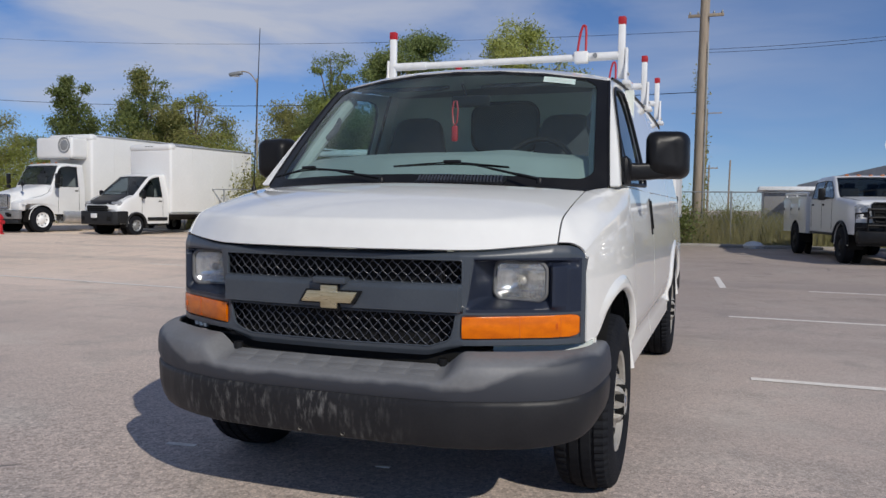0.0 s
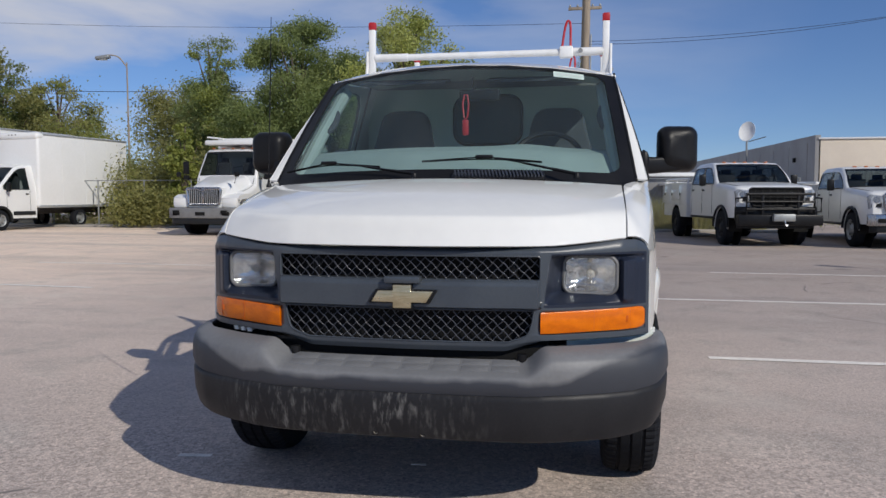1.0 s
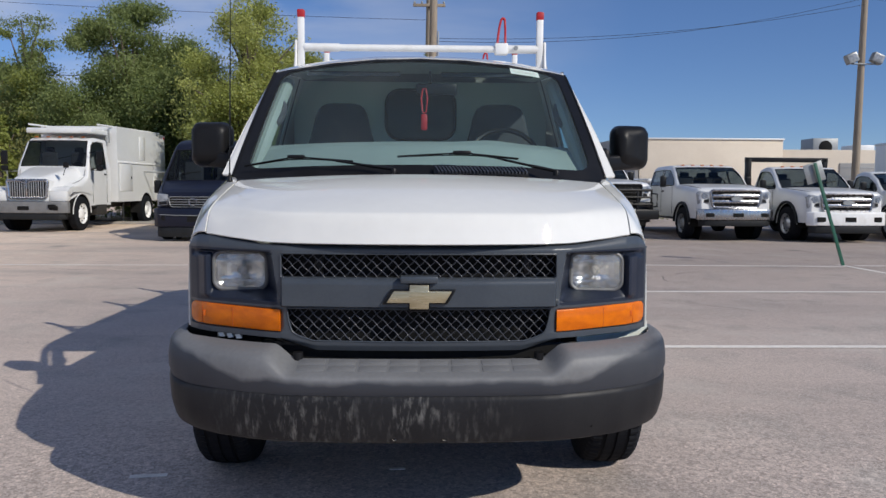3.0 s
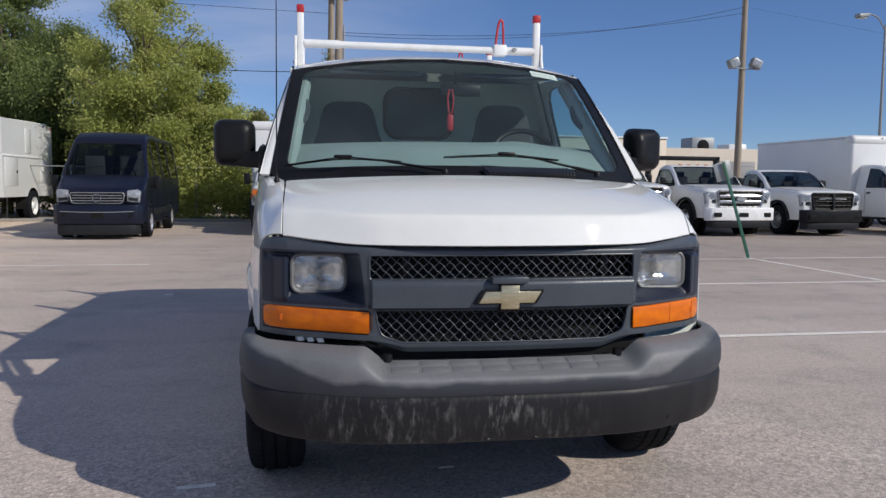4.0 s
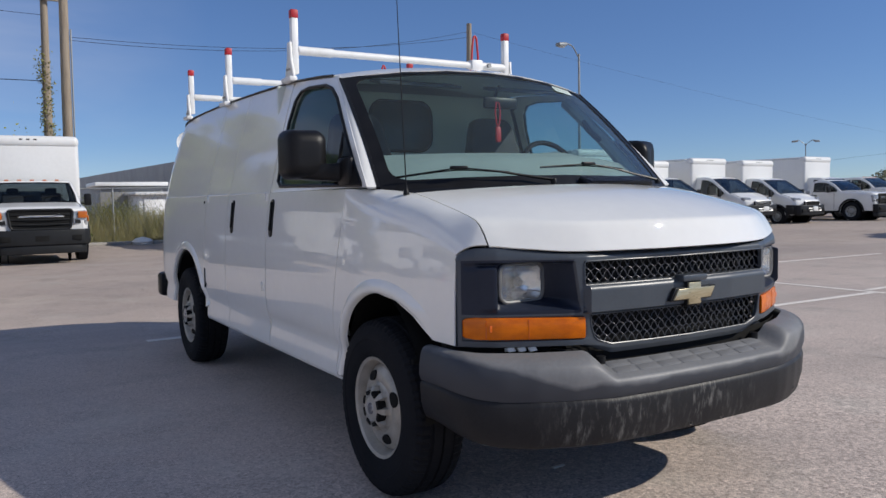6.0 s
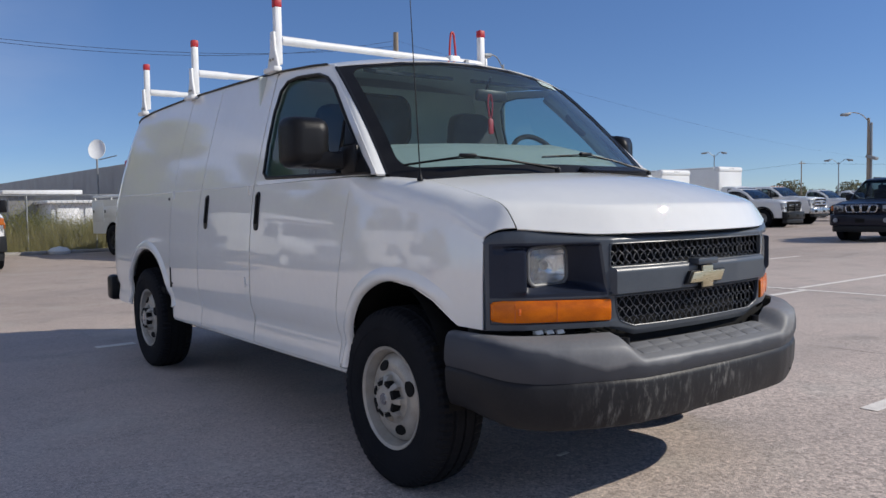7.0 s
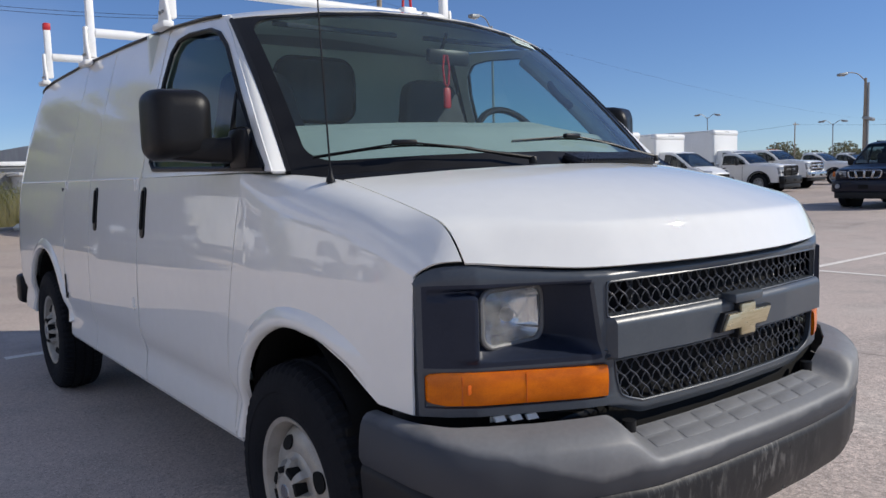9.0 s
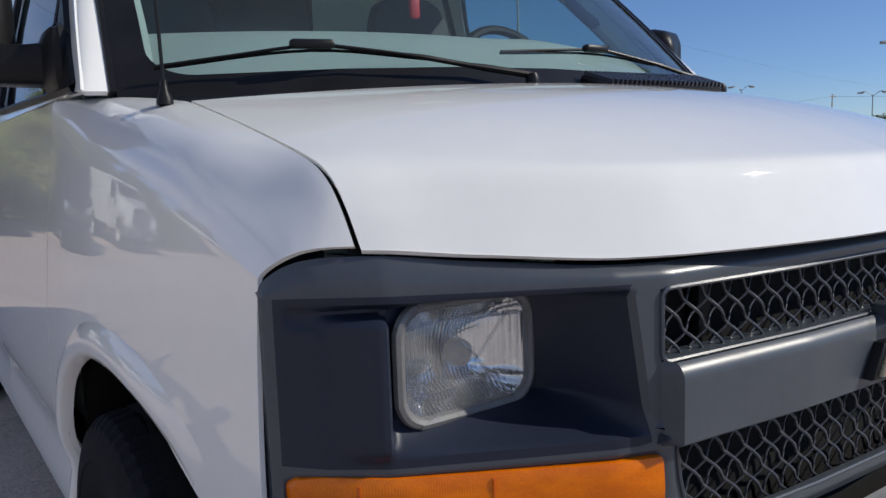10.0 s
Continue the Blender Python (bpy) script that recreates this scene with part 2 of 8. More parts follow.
def add_box(bm, c, s, bevel=0.0, turn=None, seg=2):
    """A box of size s at c, with rounded edges."""
    made = bmesh.ops.create_cube(bm, size=1.0)["verts"]
    m = Matrix.Translation(c) @ (turn or Matrix.Identity(4)) @ Matrix.Diagonal((*s, 1))
    bmesh.ops.transform(bm, matrix=m, verts=made)
    if bevel:
        edges = list({e for v in made for e in v.link_edges})
        bmesh.ops.bevel(bm, geom=edges, offset=bevel, segments=seg, affect="EDGES", profile=0.5)
    return bm


def box(c, s, bevel=0.0, turn=None, seg=2):
    return add_box(bmesh.new(), c, s, bevel, turn, seg)


def add_tube(bm, path, r, n=8, closed=False, caps=True):
    """A round bar along the path; r is one radius or one for each point."""
    path = [Vector(p) for p in path]
    rings = []
    if closed:
        mid = sum(path, Vector()) / len(path)
        axis = sum(((p - mid).cross(path[(i + 1) % len(path)] - mid) for i, p in enumerate(path)), Vector()).normalized()
    for i, p in enumerate(path):
        a = path[i - 1] if (i or closed) else p
        b = path[(i + 1) % len(path)] if (i < len(path) - 1 or closed) else p
        d = (b - a).normalized()
        side = axis - d * axis.dot(d) if closed else d.cross(Vector((0, 0, 1)))
        if side.length < 1e-3:
            side = Vector((1, 0, 0)) - d * d.x
        side.normalize()
        up = side.cross(d)
        rr = r[i] if isinstance(r, (list, tuple)) else r
        rings.append([bm.verts.new(p + (side * math.cos(2 * math.pi * k / n) + up * math.sin(2 * math.pi * k / n)) * rr) for k in range(n)])
    m = len(rings)
    for i in range(m if closed else m - 1):
        a, b = rings[i], rings[(i + 1) % m]
        for k in range(n):
            bm.faces.new((a[k], a[(k + 1) % n], b[(k + 1) % n], b[k]))
    if caps and not closed:
        bm.faces.new(rings[0][::-1])
        bm.faces.new(rings[-1])
    return bm


def tube(path, r, n=8, closed=False):
    return add_tube(bmesh.new(), path, r, n, closed)


def add_lathe(bm, prof, centre, axis="x", seg=48, sign=1, mod=None):
    """A profile of (distance along the axis, radius) turned about it; mod(angle, k, radius) may alter the radius."""
    c = Vector(centre)
    rings = []
    for i in range(seg):
        a = 2 * math.pi * i / seg
        ring = []
        for k, (d, r) in enumerate(prof):
            r = mod(i, k, r) if mod else r
            co, si = math.cos(a) * r, math.sin(a) * r
            v = {"x": (d * sign, co, si), "y": (co, d * sign, si), "z": (co, si, d * sign)}[axis]
            ring.append(bm.verts.new(c + Vector(v)))
        rings.append(ring)
    for i in range(seg):
        a, b = rings[i], rings[(i + 1) % seg]
        for k in range(len(prof) - 1):
            bm.faces.new((a[k], a[k + 1], b[k + 1], b[k]))
    return rings


def lathe(prof, centre, axis="x", seg=48, sign=1, mod=None):
    bm = bmesh.new()
    add_lathe(bm, prof, centre, axis, seg, sign, mod)
    bmesh.ops.remove_doubles(bm, verts=bm.verts, dist=1e-5)
    bmesh.ops.recalc_face_normals(bm, faces=bm.faces)
    return bm


def add_prism(bm, outline, fa, fb):
    """Two copies of a flat outline, placed by fa and fb, joined round the rim."""
    a = [bm.verts.new(fa(*p)) for p in outline]
    b = [bm.verts.new(fb(*p)) for p in outline]
    bm.faces.new(a)
    bm.faces.new(b[::-1])
    for i in range(len(a)):
        j = (i + 1) % len(a)
        bm.faces.new((a[j], a[i], b[i], b[j]))
    return bm


def prism(outline, fa, fb, bevel=0.0, seg=2):
    bm = bmesh.new()
    add_prism(bm, outline, fa, fb)
    bmesh.ops.recalc_face_normals(bm, faces=bm.faces)
    if bevel:
        bmesh.ops.bevel(bm, geom=list(bm.edges), offset=bevel, segments=seg, affect="EDGES", profile=0.5, clamp_overlap=True)
    return bm


def round_rect(w, h, r, n=5, cx=0.0, cy=0.0):
    pts = []
    for sx, sy, a0 in ((1, 1, 0), (-1, 1, 90), (-1, -1, 180), (1, -1, 270)):
        for k in range(n + 1):
            a = radians(a0 + 90 * k / n)
            pts.append((cx + sx * (w / 2 - r) + r * math.cos(a), cy + sy * (h / 2 - r) + r * math.sin(a)))
    return pts


def smooth(e0, e1, x):
    t = min(1.0, max(0.0, (x - e0) / (e1 - e0)))
    return t * t * (3 - 2 * t)


def lerp(a, b, t):
    return a + (b - a) * t


@functools.lru_cache(None)
def slopes(xs, ys):
    """Tangents of a smooth curve through the points that never overshoots them."""
    d = [(y1 - y0) / (x1 - x0) for x0, x1, y0, y1 in zip(xs, xs[1:], ys, ys[1:])]
    m = [d[0]] + [0.0 if a * b <= 0 else 2 * a * b / (a + b) for a, b in zip(d, d[1:])] + [d[-1]]
    return m


def glide(x, xs, ys):
    """Smooth interpolation through the points (xs, ys)."""
    m = slopes(xs, ys)
    x = min(max(x, xs[0]), xs[-1])
    i = 0
    while i < len(xs) - 2 and x > xs[i + 1]:
        i += 1
    h = xs[i + 1] - xs[i]
    t = (x - xs[i]) / h
    return ((2 * t ** 3 - 3 * t * t + 1) * ys[i] + (t ** 3 - 2 * t * t + t) * h * m[i]
            + (3 * t * t - 2 * t ** 3) * ys[i + 1] + (t ** 3 - t * t) * h * m[i + 1])


def bend(pts, n=6):
    """A smooth line through the points (Catmull-Rom)."""
    p = [Vector(q) for q in pts]
    p = [p[0] * 2 - p[1]] + p + [p[-1] * 2 - p[-2]]
    out = []
    for i in range(1, len(p) - 2):
        for k in range(n):
            t = k / n
            out.append(0.5 * ((2 * p[i]) + (p[i + 1] - p[i - 1]) * t + (2 * p[i - 1] - 5 * p[i] + 4 * p[i + 1] - p[i + 2]) * t * t
                              + (3 * p[i] - p[i - 1] - 3 * p[i + 1] + p[i + 2]) * t ** 3))
    return out + [p[-2]]

# ---- ground ----
def asphalt():
    m = bpy.data.materials.new("weathered_asphalt")
    m.use_nodes = True
    n, l = m.node_tree.nodes, m.node_tree.links
    p = n["Principled BSDF"]
    tc = n.new("ShaderNodeTexCoord")

    def nz(scale, detail=5, rough=0.55):
        t = n.new("ShaderNodeTexNoise")
        t.inputs["Scale"].default_value, t.inputs["Detail"].default_value, t.inputs["Roughness"].default_value = scale, detail, rough
        l.new(tc.outputs["Object"], t.inputs["Vector"])
        return t

    def mix(fac, a, b, lo, hi):
        r = n.new("ShaderNodeMapRange")
        r.inputs["From Min"].default_value, r.inputs["From Max"].default_value = lo, hi
        l.new(fac, r.inputs["Value"])
        x = n.new("ShaderNodeMix")
        x.data_type = "RGBA"
        for key, v in (("A", a), ("B", b)):
            if isinstance(v, tuple):
                x.inputs[key].default_value = (*v, 1)
            else:
                l.new(v, x.inputs[key])
        l.new(r.outputs["Result"], x.inputs["Factor"])
        return x.outputs["Result"]

    big, mid, grit = nz(0.16, 4), nz(1.7, 6), nz(85, 2, 0.8)
    vor = n.new("ShaderNodeTexVoronoi")
    vor.inputs["Scale"].default_value = 50
    vor2 = n.new("ShaderNodeTexVoronoi")
    vor2.inputs["Scale"].default_value = 150
    l.new(tc.outputs["Object"], vor2.inputs["Vector"])
    l.new(tc.outputs["Object"], vor.inputs["Vector"])
    c = mix(big.outputs["Fac"], (0.556, 0.457, 0.398), (0.440, 0.363, 0.319), 0.35, 0.65)
    c = mix(mid.outputs["Fac"], c, (0.321, 0.287, 0.256), 0.52, 0.80)
    c = mix(grit.outputs["Fac"], c, (0.749, 0.664, 0.588), 0.52, 0.72)
    dark = nz(60, 2, 0.8)
    c = mix(dark.outputs["Fac"], c, (0.225, 0.203, 0.187), 0.54, 0.74)
    patch = nz(0.9, 7, 0.65)
    c = mix(patch.outputs["Fac"], c, (0.539, 0.477, 0.421), 0.52, 0.72)
    # bare coarse stones lie open in front of the van; further back the surface is smoother and darker
    place, coarse, grow = n.new("ShaderNodeSeparateXYZ"), n.new("ShaderNodeMapRange"), n.new("ShaderNodeMath")
    l.new(tc.outputs["Object"], place.inputs["Vector"])
    wander = nz(0.7, 5, 0.6)
    grow.operation = "MULTIPLY_ADD"
    grow.inputs[1].default_value = 4.0
    l.new(wander.outputs["Fac"], grow.inputs[0])
    l.new(place.outputs["Y"], grow.inputs[2])
    for key, v in (("From Min", 5.5), ("From Max", 2.4), ("To Min", 0.28), ("To Max", 1.0)):
        coarse.inputs[key].default_value = v
    l.new(grow.outputs["Value"], coarse.inputs["Value"])
    far_r, far_m = n.new("ShaderNodeMapRange"), n.new("ShaderNodeMix")
    for key, v in (("From Min", 7.0), ("From Max", 13.0), ("To Min", 0.0), ("To Max", 1.0)):
        far_r.inputs[key].default_value = v
    l.new(grow.outputs["Value"], far_r.inputs["Value"])
    far_m.data_type, far_m.blend_type = "RGBA", "MULTIPLY"
    far_m.inputs["B"].default_value = (0.82, 0.805, 0.785, 1)
    l.new(far_r.outputs["Result"], far_m.inputs["Factor"])
    l.new(c, far_m.inputs["A"])
    c = far_m.outputs["Result"]
    # stones of the surface, each of its own shade
    for v, lo, hi in ((vor, 0.55, 1.42), (vor2, 0.62, 1.34)):
        shade, mul = n.new("ShaderNodeMapRange"), n.new("ShaderNodeMix")
        shade.inputs["To Min"].default_value, shade.inputs["To Max"].default_value = lo, hi
        l.new(v.outputs["Color"], shade.inputs["Value"])
        mul.data_type, mul.blend_type = "RGBA", "MULTIPLY"
        l.new(coarse.outputs["Result"], mul.inputs["Factor"])
        l.new(c, mul.inputs["A"])
        l.new(shade.outputs["Result"], mul.inputs["B"])
        c = mul.outputs["Result"]
    # the paving grows paler towards one side of the lot
    sx, side, pale = n.new("ShaderNodeSeparateXYZ"), n.new("ShaderNodeMapRange"), n.new("ShaderNodeMix")
    l.new(tc.outputs["Object"], sx.inputs["Vector"])
    for key, v in (("From Min", 1.0), ("From Max", -7.0), ("To Min", 0.0), ("To Max", 1.0)):
        side.inputs[key].default_value = v
    edge, esum = nz(0.4, 5, 0.6), n.new("ShaderNodeMath")
    esum.operation = "MULTIPLY_ADD"
    esum.inputs[1].default_value = 5.0
    l.new(edge.outputs["Fac"], esum.inputs[0])
    l.new(sx.outputs["X"], esum.inputs[2])
    l.new(esum.outputs["Value"], side.inputs["Value"])
    pale.data_type, pale.blend_type = "RGBA", "MULTIPLY"
    pale.inputs["B"].default_value = (1.52, 1.48, 1.40, 1)
    l.new(side.outputs["Result"], pale.inputs["Factor"])
    l.new(c, pale.inputs["A"])
    c = pale.outputs["Result"]
    # and is lightened again at the far end of that side
    both, far_pale = n.new("ShaderNodeMath"), n.new("ShaderNodeMix")
    both.operation, far_pale.data_type, far_pale.blend_type = "MULTIPLY", "RGBA", "MULTIPLY"
    l.new(far_r.outputs["Result"], both.inputs[0])
    l.new(side.outputs["Result"], both.inputs[1])
    far_pale.inputs["B"].default_value = (1.30, 1.29, 1.25, 1)
    l.new(both.outputs["Value"], far_pale.inputs["Factor"])
    l.new(c, far_pale.inputs["A"])
    c = far_pale.outputs["Result"]
    # long dark traffic streaks
    smap = n.new("ShaderNodeMapping")
    smap.inputs["Scale"].default_value = (0.10, 0.55, 1)
    smap.inputs["Rotation"].default_value = (0, 0, 0.12)
    l.new(tc.outputs["Object"], smap.inputs["Vector"])
    streak = nz(1.0, 7, 0.62)
    l.new(smap.outputs["Vector"], streak.inputs["Vector"])
    c = mix(streak.outputs["Fac"], c, (0.298, 0.258, 0.232), 0.50, 0.85)
    oil = nz(0.55, 3)
    c = mix(oil.outputs["Fac"], c, (0.260, 0.234, 0.212), 0.66, 0.78)
    # small round oil drips, here and there
    drip, gate, spot = n.new("ShaderNodeTexVoronoi"), n.new("ShaderNodeSeparateColor"), n.new("ShaderNodeMath")
    drip.inputs["Scale"].default_value = 0.62
    l.new(tc.outputs["Object"], drip.inputs["Vector"])
    l.new(drip.outputs["Color"], gate.inputs["Color"])
    rim = nz(7.0, 4, 0.7)
    spot.operation = "MULTIPLY_ADD"
    spot.inputs[1].default_value = 0.16
    l.new(rim.outputs["Fac"], spot.inputs[0])
    l.new(drip.outputs["Distance"], spot.inputs[2])
    thin = n.new("ShaderNodeMath")
    thin.operation = "MULTIPLY_ADD"
    thin.inputs[1].default_value = 0.14
    l.new(gate.outputs["Red"], thin.inputs[0])
    l.new(spot.outputs["Value"], thin.inputs[2])
    c = mix(thin.outputs["Value"], (0.165, 0.150, 0.140), c, 0.135, 0.215)
    # thin wandering cracks
    wob = nz(1.3, 4)
    wmix = n.new("ShaderNodeMix")
    wmix.data_type, wmix.inputs["Factor"].default_value = "RGBA", 0.22
    l.new(tc.outputs["Object"], wmix.inputs["A"])
    l.new(wob.outputs["Color"], wmix.inputs["B"])
    cr = n.new("ShaderNodeTexVoronoi")
    cr.feature, cr.inputs["Scale"].default_value = "DISTANCE_TO_EDGE", 0.30
    l.new(wmix.outputs["Result"], cr.inputs["Vector"])
    msk, add = nz(0.33, 2), n.new("ShaderNodeMath")
    rr = n.new("ShaderNodeMapRange")
    rr.inputs["From Min"].default_value, rr.inputs["From Max"].default_value, rr.inputs["To Min"].default_value, rr.inputs["To Max"].default_value = 0.50, 0.60, 0.02, 0.0
    l.new(msk.outputs["Fac"], rr.inputs["Value"])
    l.new(cr.outputs["Distance"], add.inputs[0])
    l.new(rr.outputs["Result"], add.inputs[1])
    c = mix(add.outputs["Value"], (0.193, 0.172, 0.159), c, 0.001, 0.0035)
    l.new(c, p.inputs["Base Color"])
    p.inputs["Roughness"].default_value = 0.86
    p.inputs["Specular IOR Level"].default_value = 0.35
    bp = n.new("ShaderNodeBump")
    bp.inputs["Strength"].default_value, bp.inputs["Distance"].default_value = 0.30, 0.005
    l.new(vor2.outputs["Distance"], bp.inputs["Height"])
    l.new(bp.outputs["Normal"], p.inputs["Normal"])
    return m


M["asphalt"] = asphalt()
bm = bmesh.new()
add_grid(bm, lambda u, v: ((u - 0.5) * 1600, (v - 0.5) * 1600, 0), 40, 40)
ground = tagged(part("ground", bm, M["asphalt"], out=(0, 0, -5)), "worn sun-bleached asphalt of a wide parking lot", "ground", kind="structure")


def stripe(x0, y0, x1, y1, w=0.1):
    d = Vector((x1 - x0, y1 - y0, 0))
    s = Vector((-d.y, d.x, 0)).normalized() * w / 2
    n = max(2, int(d.length / 0.25))
    bm = bmesh.new()

    def f(u, v):
        p = Vector((x0, y0, 0)) + d * u + s * (2 * v - 1) * (1 + 0.12 * noise.noise((x0 + u * 9, y0 * 3 + v * 40, 0)))
        return (p.x, p.y, 0.004)
    add_grid(bm, f, n, 1)
    return tagged(part("parking_line", bm, M["stripe"], out=(0, 0, -5)), "worn white painted parking line on asphalt", "road marking", "parking lines", "structure")


for x0, y0, x1, y1 in ((1.60, 4.76, 7.3, 4.76), (1.45, 8.24, 7.3, 8.22), (2.6, 11.75, 7.3, 11.55), (1.78, 1.42, 7.3, 1.40), (7.40, 0.6, 7.30, 11.9),
                       (7.5, 4.95, 13.5, 5.03), (7.5, 8.4, 13.5, 8.2), (7.5, 11.7, 13.5, 11.6), (7.5, 1.5, 13.5, 1.5), (-10.6, 8.3, -6.0, 8.0), (-9.5, 11.4, -3.2, 11.47),
                       (-10.6, 4.9, -6.0, 4.9), (1.24, 13.8, 1.37, 11.7)):
    stripe(x0, y0, x1, y1)

# ---- the white cargo van ----
VC = (0, 4.0, 1.1)
van = empty("cargo_van", (0, 3.9, 0), "white full-size cargo van with a dark plastic face", "van")
AXLE_F, AXLE_R, HUB = 2.147, 5.577, 0.385
# the sides bulge and lean in towards the belt line
SIDE_Z = [0.44, 0.47, 0.592, 0.61, 0.65] + [0.70 + 0.05 * k for k in range(12)] + [1.29, 1.318, 1.338, 1.36, 1.60, 1.90, 2.06]
SIDE_X = [0.975, 0.984, 0.966, 0.974, 0.988] + [0.996 - 0.145 * (z - 0.78) ** 2 for z in SIDE_Z[5:19]] + [0.949, 0.942, 0.886, 0.803, 0.755]
RAIL_Y = [2.80, 2.86, 3.1, 3.49, 4.14, 5.06, 5.9, 6.3, 6.55, 6.70]
RAIL_Z = [1.915, 1.928, 1.955, 1.985, 2.008, 2.026, 2.016, 1.985, 1.93, 1.88]


def rail(y):
    return float(np.interp(y, RAIL_Y, RAIL_Z))


def rear_y(z):
    return float(np.interp(z, [0.4, 1.0, 1.3, 1.5, 1.65, 1.78, 1.88, 1.97, 2.05], [6.64, 6.66, 6.665, 6.66, 6.645, 6.62, 6.58, 6.53, 6.46]))


def body_x(y, z):
    x = float(np.interp(z, SIDE_Z, SIDE_X))
    if y < 2.45:
        x -= 0.080 * ((2.45 - y) / 0.86) ** 2
    t = max(0.0, min(1.0, (y - (rear_y(z) - 0.42)) / 0.42))
    return x - 0.15 * t ** 3


ARCH_F = ([1.60, 1.70, 1.742, 1.824, 1.936, 2.078, 2.209, 2.342, 2.428, 2.467, 2.476], [0.735, 0.740, 0.768, 0.825, 0.872, 0.892, 0.873, 0.796, 0.661, 0.52, 0.44])
ARCH_R = ([4.945, 4.955, 5.0, 5.09, 5.22, 5.4, 5.58, 5.75, 5.88, 5.96, 6.0, 6.005], [0.44, 0.52, 0.645, 0.77, 0.865, 0.92, 0.918, 0.855, 0.74, 0.60, 0.47, 0.44])


def side_panel(name, s, y0, y1, low, high, label="", nu=24, nv=30, parent=van, mat="white"):
    """A panel of the body side between y0(z) and y1(z), from low(y) up to high(y)."""
    zs = sorted(set(SIDE_Z))

    def fn(u, v):
        ym = lerp(y0(1.0), y1(1.0), u)
        z0, z1 = low(ym), high(ym)
        z = lerp(z0, z1, v)
        y = lerp(y0(z), y1(z), u)
        return (s * body_x(y, z), y, z)
    bm = bmesh.new()
    add_grid(bm, fn, nu, nv)
    return part(name, bm, M[mat], parent, label, sharp=40, out=VC, thick=0.014)


def ring_panel(bm, s, outer, inner, n=72, steps=5):
    """A frame between two loops on the body side, given as (y, z)."""
    def walk_round(loop):
        pts = [Vector((a, b, 0)) for a, b in loop]
        d = [0.0]
        for i, p in enumerate(pts):
            d.append(d[-1] + (pts[(i + 1) % len(pts)] - p).length)
        out = []
        for k in range(n):
            q = d[-1] * k / n
            i = max(j for j in range(len(pts)) if d[j] <= q + 1e-9)
            out.append(pts[i].lerp(pts[(i + 1) % len(pts)], (q - d[i]) / (d[i + 1] - d[i])))
        return out
    c = sum((Vector((a, b, 0)) for a, b in inner), Vector()) / len(inner)
    ins, outs = walk_round(inner), walk_round(outer)
    rows = []
    for k in range(n):
        row = []
        for t in range(steps + 1):
            p = ins[k].lerp(outs[k], t / steps)
            row.append(bm.verts.new((s * body_x(p.x, p.y), p.x, p.y)))
        rows.append(row)
    for k in range(n):
        a, b = rows[k], rows[(k + 1) % n]
        for t in range(steps):
            bm.faces.new((a[t], b[t], b[t + 1], a[t + 1]))


SILL = 0.455
WINDOW = [(2.30, 1.352), (3.385, 1.372), (3.435, 1.40), (3.45, 1.56), (3.455, 1.74), (3.43, 1.86), (3.37, 1.905), (3.25, 1.912), (3.0, 1.892), (2.90, 1.862), (2.80, 1.80), (2.55, 1.57)]
FRAME = [(2.255, 1.346), (3.53, 1.338), (3.53, 1.40), (3.53, 1.56), (3.53, 1.74), (3.53, 1.88), (3.53, 1.974), (3.30, 1.958), (3.05, 1.935), (2.88, 1.918), (2.78, 1.838), (2.50, 1.585)]
door_front = lambda z: float(np.interp(z, [0.45, 0.60, 0.75, 1.02, 1.33], [2.556, 2.556, 2.55, 2.50, 2.455]))


def front_hinge_door(s):
    d = side_panel("front_door", s, door_front, lambda z: 3.53, lambda y: SILL, lambda y: 1.338, nu=22, nv=26)
    bm = bmesh.new()
    ring_panel(bm, s, FRAME, WINDOW)
    part("window_surround", bm, M["white"], d, out=VC, thick=0.014)
    bm = bmesh.new()
    glass = [(a, b) for a, b in WINDOW]
    c = (3.02, 1.62)
    vs = [bm.verts.new((s * (body_x(a, b) - 0.012), a, b)) for a, b in glass]
    mid = bm.verts.new((s * (body_x(*c) - 0.006), *c))
    for i in range(len(vs)):
        bm.faces.new((vs[i], vs[(i + 1) % len(vs)], mid))
    part("door_window", bm, M["glass_dark"], d, "dark tinted side window glass", out=VC).visible_shadow = False
    part("window_seal", tube([(s * (body_x(a, b) + 0.001), a, b) for a, b in WINDOW], 0.010, 6, True), M["black"], d, "black rubber window seal")
    # the black corner panel that carries the mirror
    sail = [(2.305, 1.352), (2.52, 1.356), (2.60, 1.60), (2.575, 1.585)]
    part("sail_panel", prism(sail, lambda y, z: (s * (body_x(y, z) + 0.006), y, z), lambda y, z: (s * (body_x(y, z) - 0.02), y, z)), M["black"], d)
    part("sail_post", tube([(s * body_x(2.60, 1.36), 2.60, 1.36), (s * body_x(2.62, 1.62), 2.62, 1.615)], 0.009, 6), M["black"], d)
    return d


def pull_handle(parent, s, y, z0=1.085, z1=1.30):
    o = round_rect(0.052, z1 - z0, 0.024, 5, y, (z0 + z1) / 2)
    h = part("door_handle", prism(o, lambda a, b: (s * (body_x(a, b) + 0.007), a, b), lambda a, b: (s * (body_x(a, b) - 0.03), a, b), 0.004), M["black"], parent, "black recessed pull handle")
    o = round_rect(0.026, z1 - z0 - 0.05, 0.012, 4, y, (z0 + z1) / 2 + 0.012)
    part("grip", prism(o, lambda a, b: (s * (body_x(a, b) + 0.014), a, b), lambda a, b: (s * (body_x(a, b) + 0.002), a, b), 0.004), M["void"], h)


